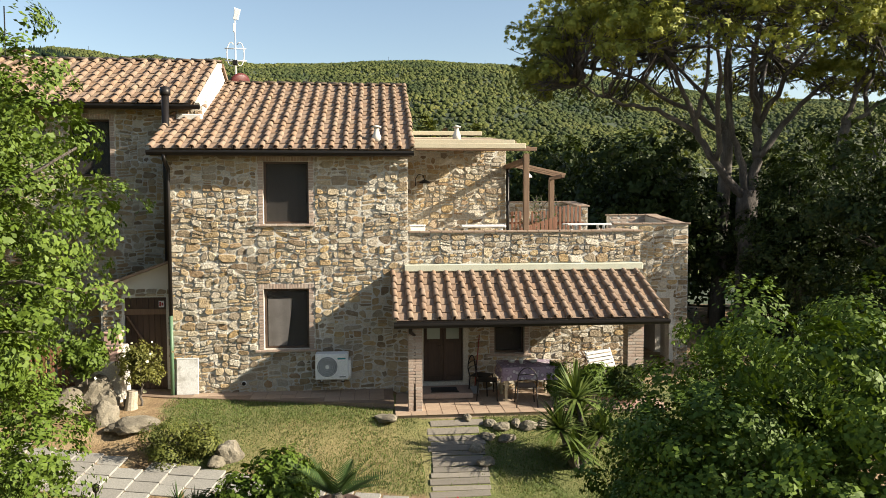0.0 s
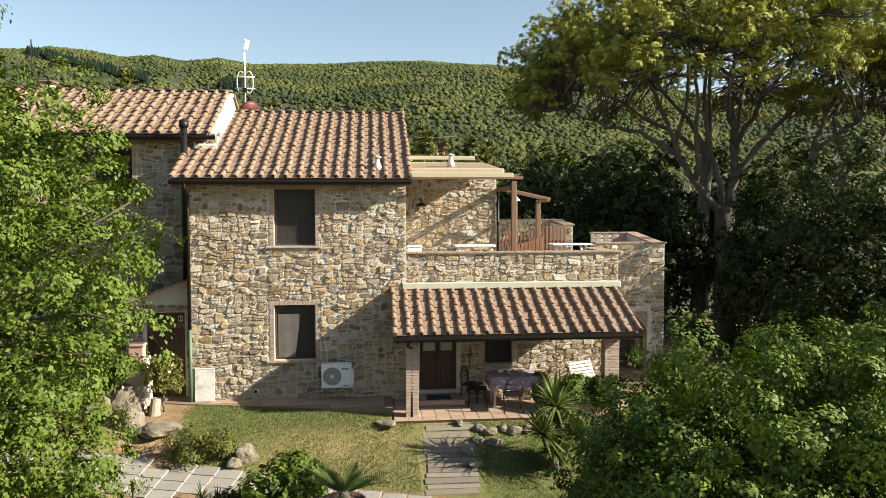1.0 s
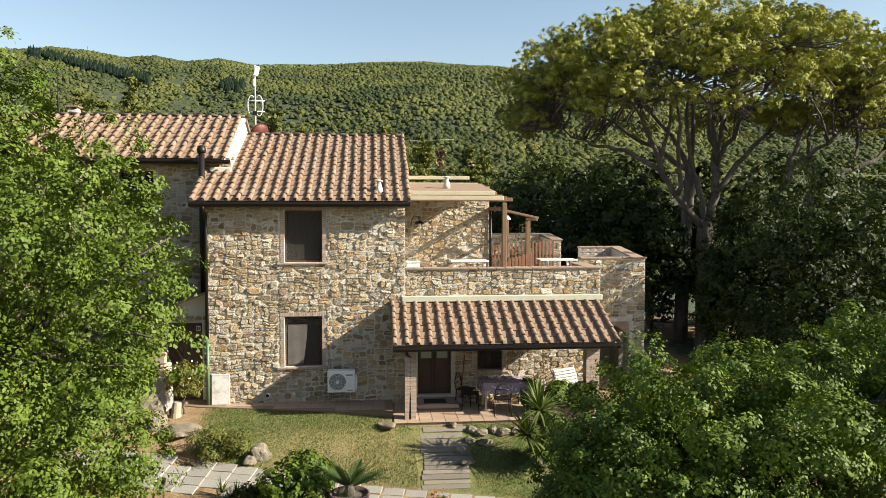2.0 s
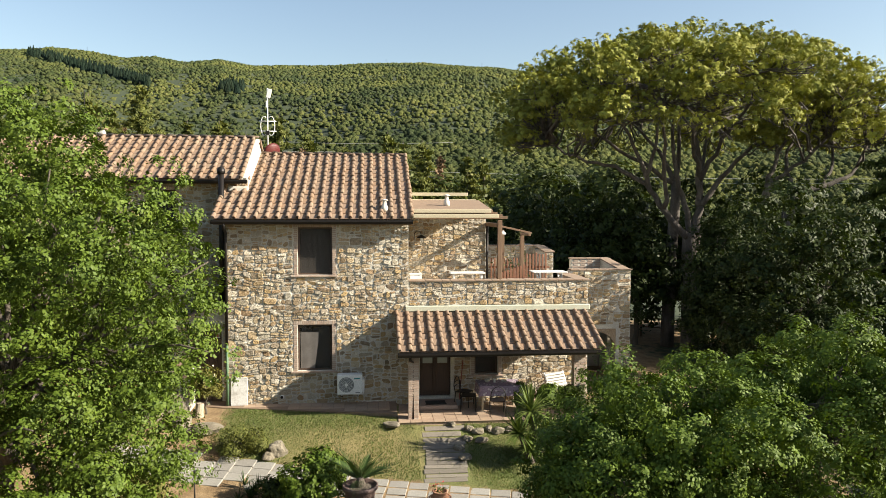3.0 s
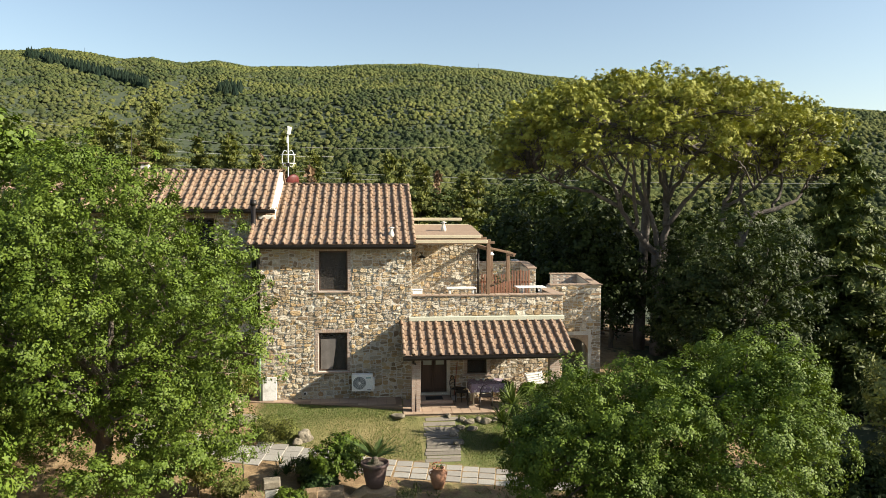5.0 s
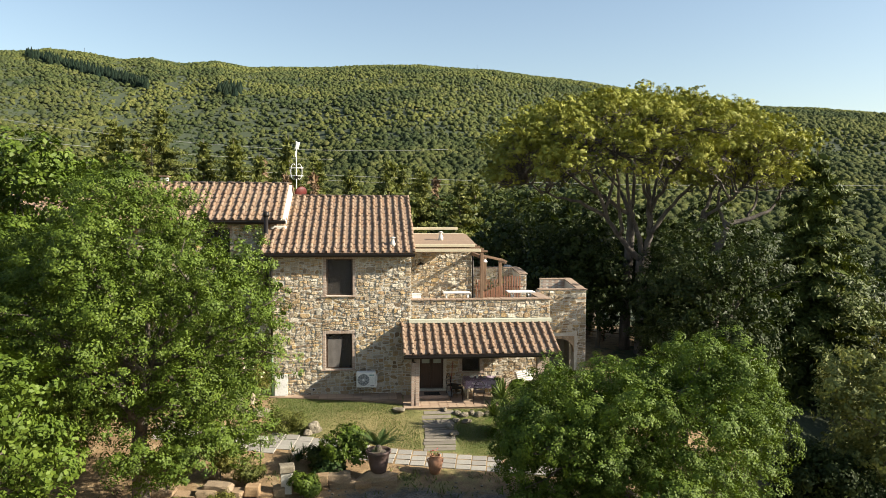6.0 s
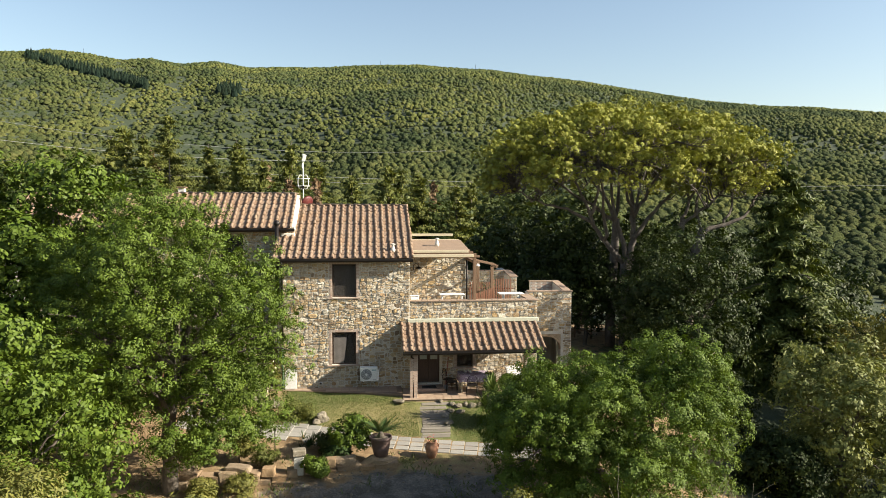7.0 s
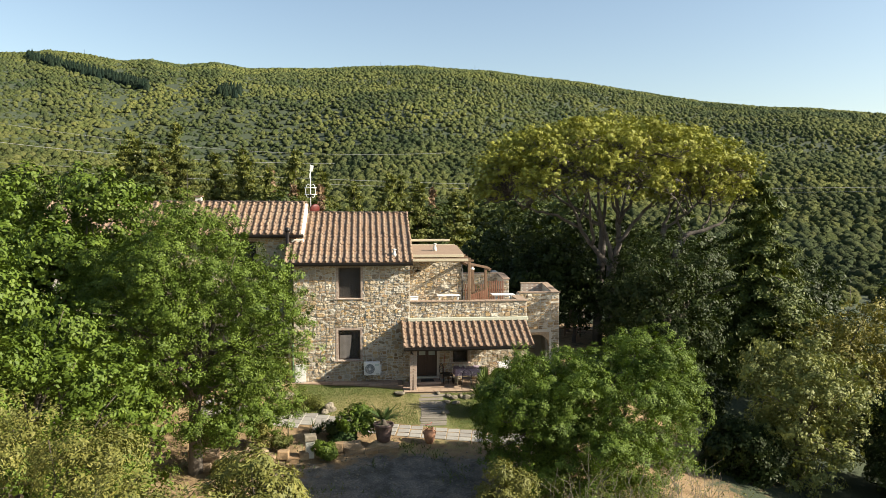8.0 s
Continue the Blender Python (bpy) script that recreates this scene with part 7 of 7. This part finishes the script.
def grass():
    rng = np.random.default_rng(71)
    n = 120000
    X, Y = rng.uniform(-6.2, 7.5, n), rng.uniform(-6.0, -0.3, n)
    keep = np.array([lawn_at(x, y) > 0.3 + 0.5 * rng.random() and not (-0.25 < x < 1.08 and y < -1.9 and rng.random() < 0.93) and not (x > -0.75 and y > -1.9) and not (-6.6 < x < -0.74 and y > -0.25 - 0.22 * (x + 5.87)) for x, y in zip(X, Y)])
    X, Y = X[keep], Y[keep]
    Z = np.array([ground_z(x, y) for x, y in zip(X, Y)])
    h = rng.uniform(0.018, 0.05, len(X))
    a = rng.uniform(0, 2 * math.pi, len(X))
    lean = rng.normal(size=(len(X), 2)) * 0.5
    side = np.stack([np.cos(a), np.sin(a), 0 * a], 1) * 0.008
    base = np.stack([X, Y, Z], 1)
    tip = base + np.stack([lean[:, 0] * h, lean[:, 1] * h, h], 1)
    tagged(quads_object("grass", np.stack([base - side, base + side, tip + side * 0.15, tip - side * 0.15], 1), GRASS_BLADE), "short dry yellow-green lawn grass", "grass", kind="stuff")


grass()


def floor_tiles():
    """Square terracotta tiles on the walkway and the porch floor."""
    mat = surface("paving_tile", [(0.29, 0.205, 0.14), (0.38, 0.28, 0.20)], 3, 30, 0.85, 0.3, 0.004, pieces=[(0.33, 0.235, 0.16), (0.38, 0.28, 0.20), (0.30, 0.21, 0.15), (0.36, 0.265, 0.19)])
    bm = bmesh.new()
    add_box(bm, -0.16, 0.16, -0.16, 0.16, -0.015, 0.0, 0.006)
    me = bpy.data.meshes.new("tile")
    bm.to_mesh(me)
    bm.free()
    me.materials.append(mat)
    rng = random.Random(83)
    for floor, x0, x1, y0, y1, z in ((walkway, -6.4, -0.93, -1.25, -0.16, 0.094), (porch_floor, -0.58, 5.05, -1.7, -0.1, -0.016)):
        x = x0
        while x < x1:
            y = y1 - 0.01
            while y > y0 - 0.1:
                if floor is porch_floor or y - 0.16 > -0.26 - 0.2135 * (x - 0.16 + 5.87):
                    ob = new("tile", me)
                    ob.parent = floor
                    ob.location = (x, y, z + rng.uniform(0.004, 0.008))
                y -= 0.33
            x += 0.33


floor_tiles()


def drive_stones():
    rng = np.random.default_rng(77)
    p = Pile()
    ico = bmesh.new()
    bmesh.ops.create_icosphere(ico, subdivisions=1, radius=1.0)
    V, F = np.array([v.co[:] for v in ico.verts]), [tuple(v.index for v in f.verts) for f in ico.faces]
    ico.free()
    for k in range(1500):
        x, y = rng.uniform(-5.2, 4.0), rng.uniform(-16, -6.2)
        if noise.noise(Vector((x * 0.9, y * 0.9, 1.0))) < rng.uniform(-0.5, 0.4):
            continue
        s = rng.uniform(0.015, 0.06)
        q = V * rng.uniform(0.7, 1.3, (len(V), 1)) * np.array([s, s, s * 0.5]) + np.array([x, y, ground_z(x, y) + 0.01])
        p.add(([tuple(v) for v in q], F))
    tagged(p.done("drive_stones", ROCK, None), "pale loose stones scattered on the drive", "stones", kind="stuff")
    n = 9000
    X, Y = rng.uniform(-10, 6.5, n), rng.uniform(-15, -5.2, n)
    keep = np.array([noise.noise(Vector((x * 0.7, y * 0.7, 8.0))) > 0.02 + 0.3 * rng.random() for x, y in zip(X, Y)])
    X, Y = X[keep], Y[keep]
    base = np.stack([X, Y, [ground_z(x, y) for x, y in zip(X, Y)]], 1)
    h, a = rng.uniform(0.05, 0.16, len(X)), rng.uniform(0, 2 * math.pi, len(X))
    side = np.stack([np.cos(a), np.sin(a), 0 * a], 1) * 0.02
    tip = base + np.stack([rng.normal(size=len(X)) * h * 0.5, rng.normal(size=len(X)) * h * 0.5, h], 1)
    tagged(quads_object("rough_grass", np.stack([base - side, base + side, tip + side * 0.15, tip - side * 0.15], 1), GRASS_BLADE), "rough tufts of dry grass along the drive", "grass", kind="stuff")


drive_stones()


def cables():
    for a, b, sag in (((-75, 118, 17.5), (330, 190, 26.0), 7.0), ((-75, 119, 16.4), (330, 191, 24.9), 7.0), ((-90, 150, 29), (20, 170, 24.5), 3.0), ((-95, 110, 24), (-10, 150, 20), 2.0)):
        a, b = Vector(a), Vector(b)
        pts = [a.lerp(b, s) - Vector((0, 0, sag * 4 * s * (1 - s))) for s in np.linspace(0, 1, 24)]
        t = thing("power_cable", a, "thin pale overhead power cable in the valley", "cable", "power cables")
        pipe("cable", pts, 0.04, CURTAIN, t, "", 4)


cables()

# ---------------------------------------------------------------- stones, laid last
rubble(wall_main, (MX0, 0, 0), (1, 0, 0), (0, -1, 0), 0, MX1 - MX0, -0.02, 5.52, [around(-3.66, -2.64, 3.95, 5.37, MX0), around(-3.68, -2.66, 1.07, 2.46, MX0)], 3, near=(-3.0, 0, 3.2))
rubble(wall_terrace, (MX1, 0.05, 0), (1, 0, 0), (0, -1, 0), 0.02, TX1 - MX1, 3.0, 3.70, [], 5, near=(2.5, 0, 3.4))
rubble(wall_terrace, (MX1, 0.05, 0), (1, 0, 0), (0, -1, 0), 0.02, TX1 - MX1, 0.0, 2.70, [(pdoor[0] - 0.1, pdoor[1] + 0.1, -0.1, 2.35), around(1.66, 2.38, 0.85, 1.9, MX1)], 6, 240, near=(3.5, 0, 1.0))
rubble(wall_back, (MX1, 2.5, 0), (1, 0, 0), (0, -1, 0), 0.05, 2.75, 2.97, 5.88, [], 7, near=(1.0, 2.5, 4.2))
rubble(wall_upper, (UX0, UY, 0), (1, 0, 0), (0, -1, 0), 2.0, UX1 - UX0, 0.0, 6.75, [around(-8.57, -7.59, 5.12, 6.51, UX0)], 9, near=(-7.0, UY, 5.0))
rubble(wall_tower, (5.2, 2.2, 0), (1, 0, 0), (0, -1, 0), 0.05, 2.15, -0.4, 3.82, [(0.2, 1.75, -1, 2.0)], 12, near=(6.3, 2.2, 3.0))
rubble(wall_side, (TX1, 0.39, 0), (0, 1, 0), (1, 0, 0), 0.0, 1.8, 0.0, 3.68, [], 13, 60, near=(5.2, 1, 3))
rubble(wall_far, (2.4, 6.2, 0), (1, 0, 0), (0, -1, 0), 0.0, 2.75, 2.97, 4.46, [], 14, 100, near=(4, 6.2, 4))
rubble(shed_wall, (-7.45, 0.5, 0), (1, 0, 0), (0, -1, 0), 0.03, 1.63, 0.0, 2.46, [(0.48, 1.5, -0.2, 2.28)], 15, 120, near=(-6.5, 0.5, 2.4))
rubble(wall_east, (TX1 - 0.3, 4.4, 0), (1, 0, 0), (0, -1, 0), 0.0, 0.3, 2.97, 4.33, [], 16, 60, near=(5, 4.4, 4))
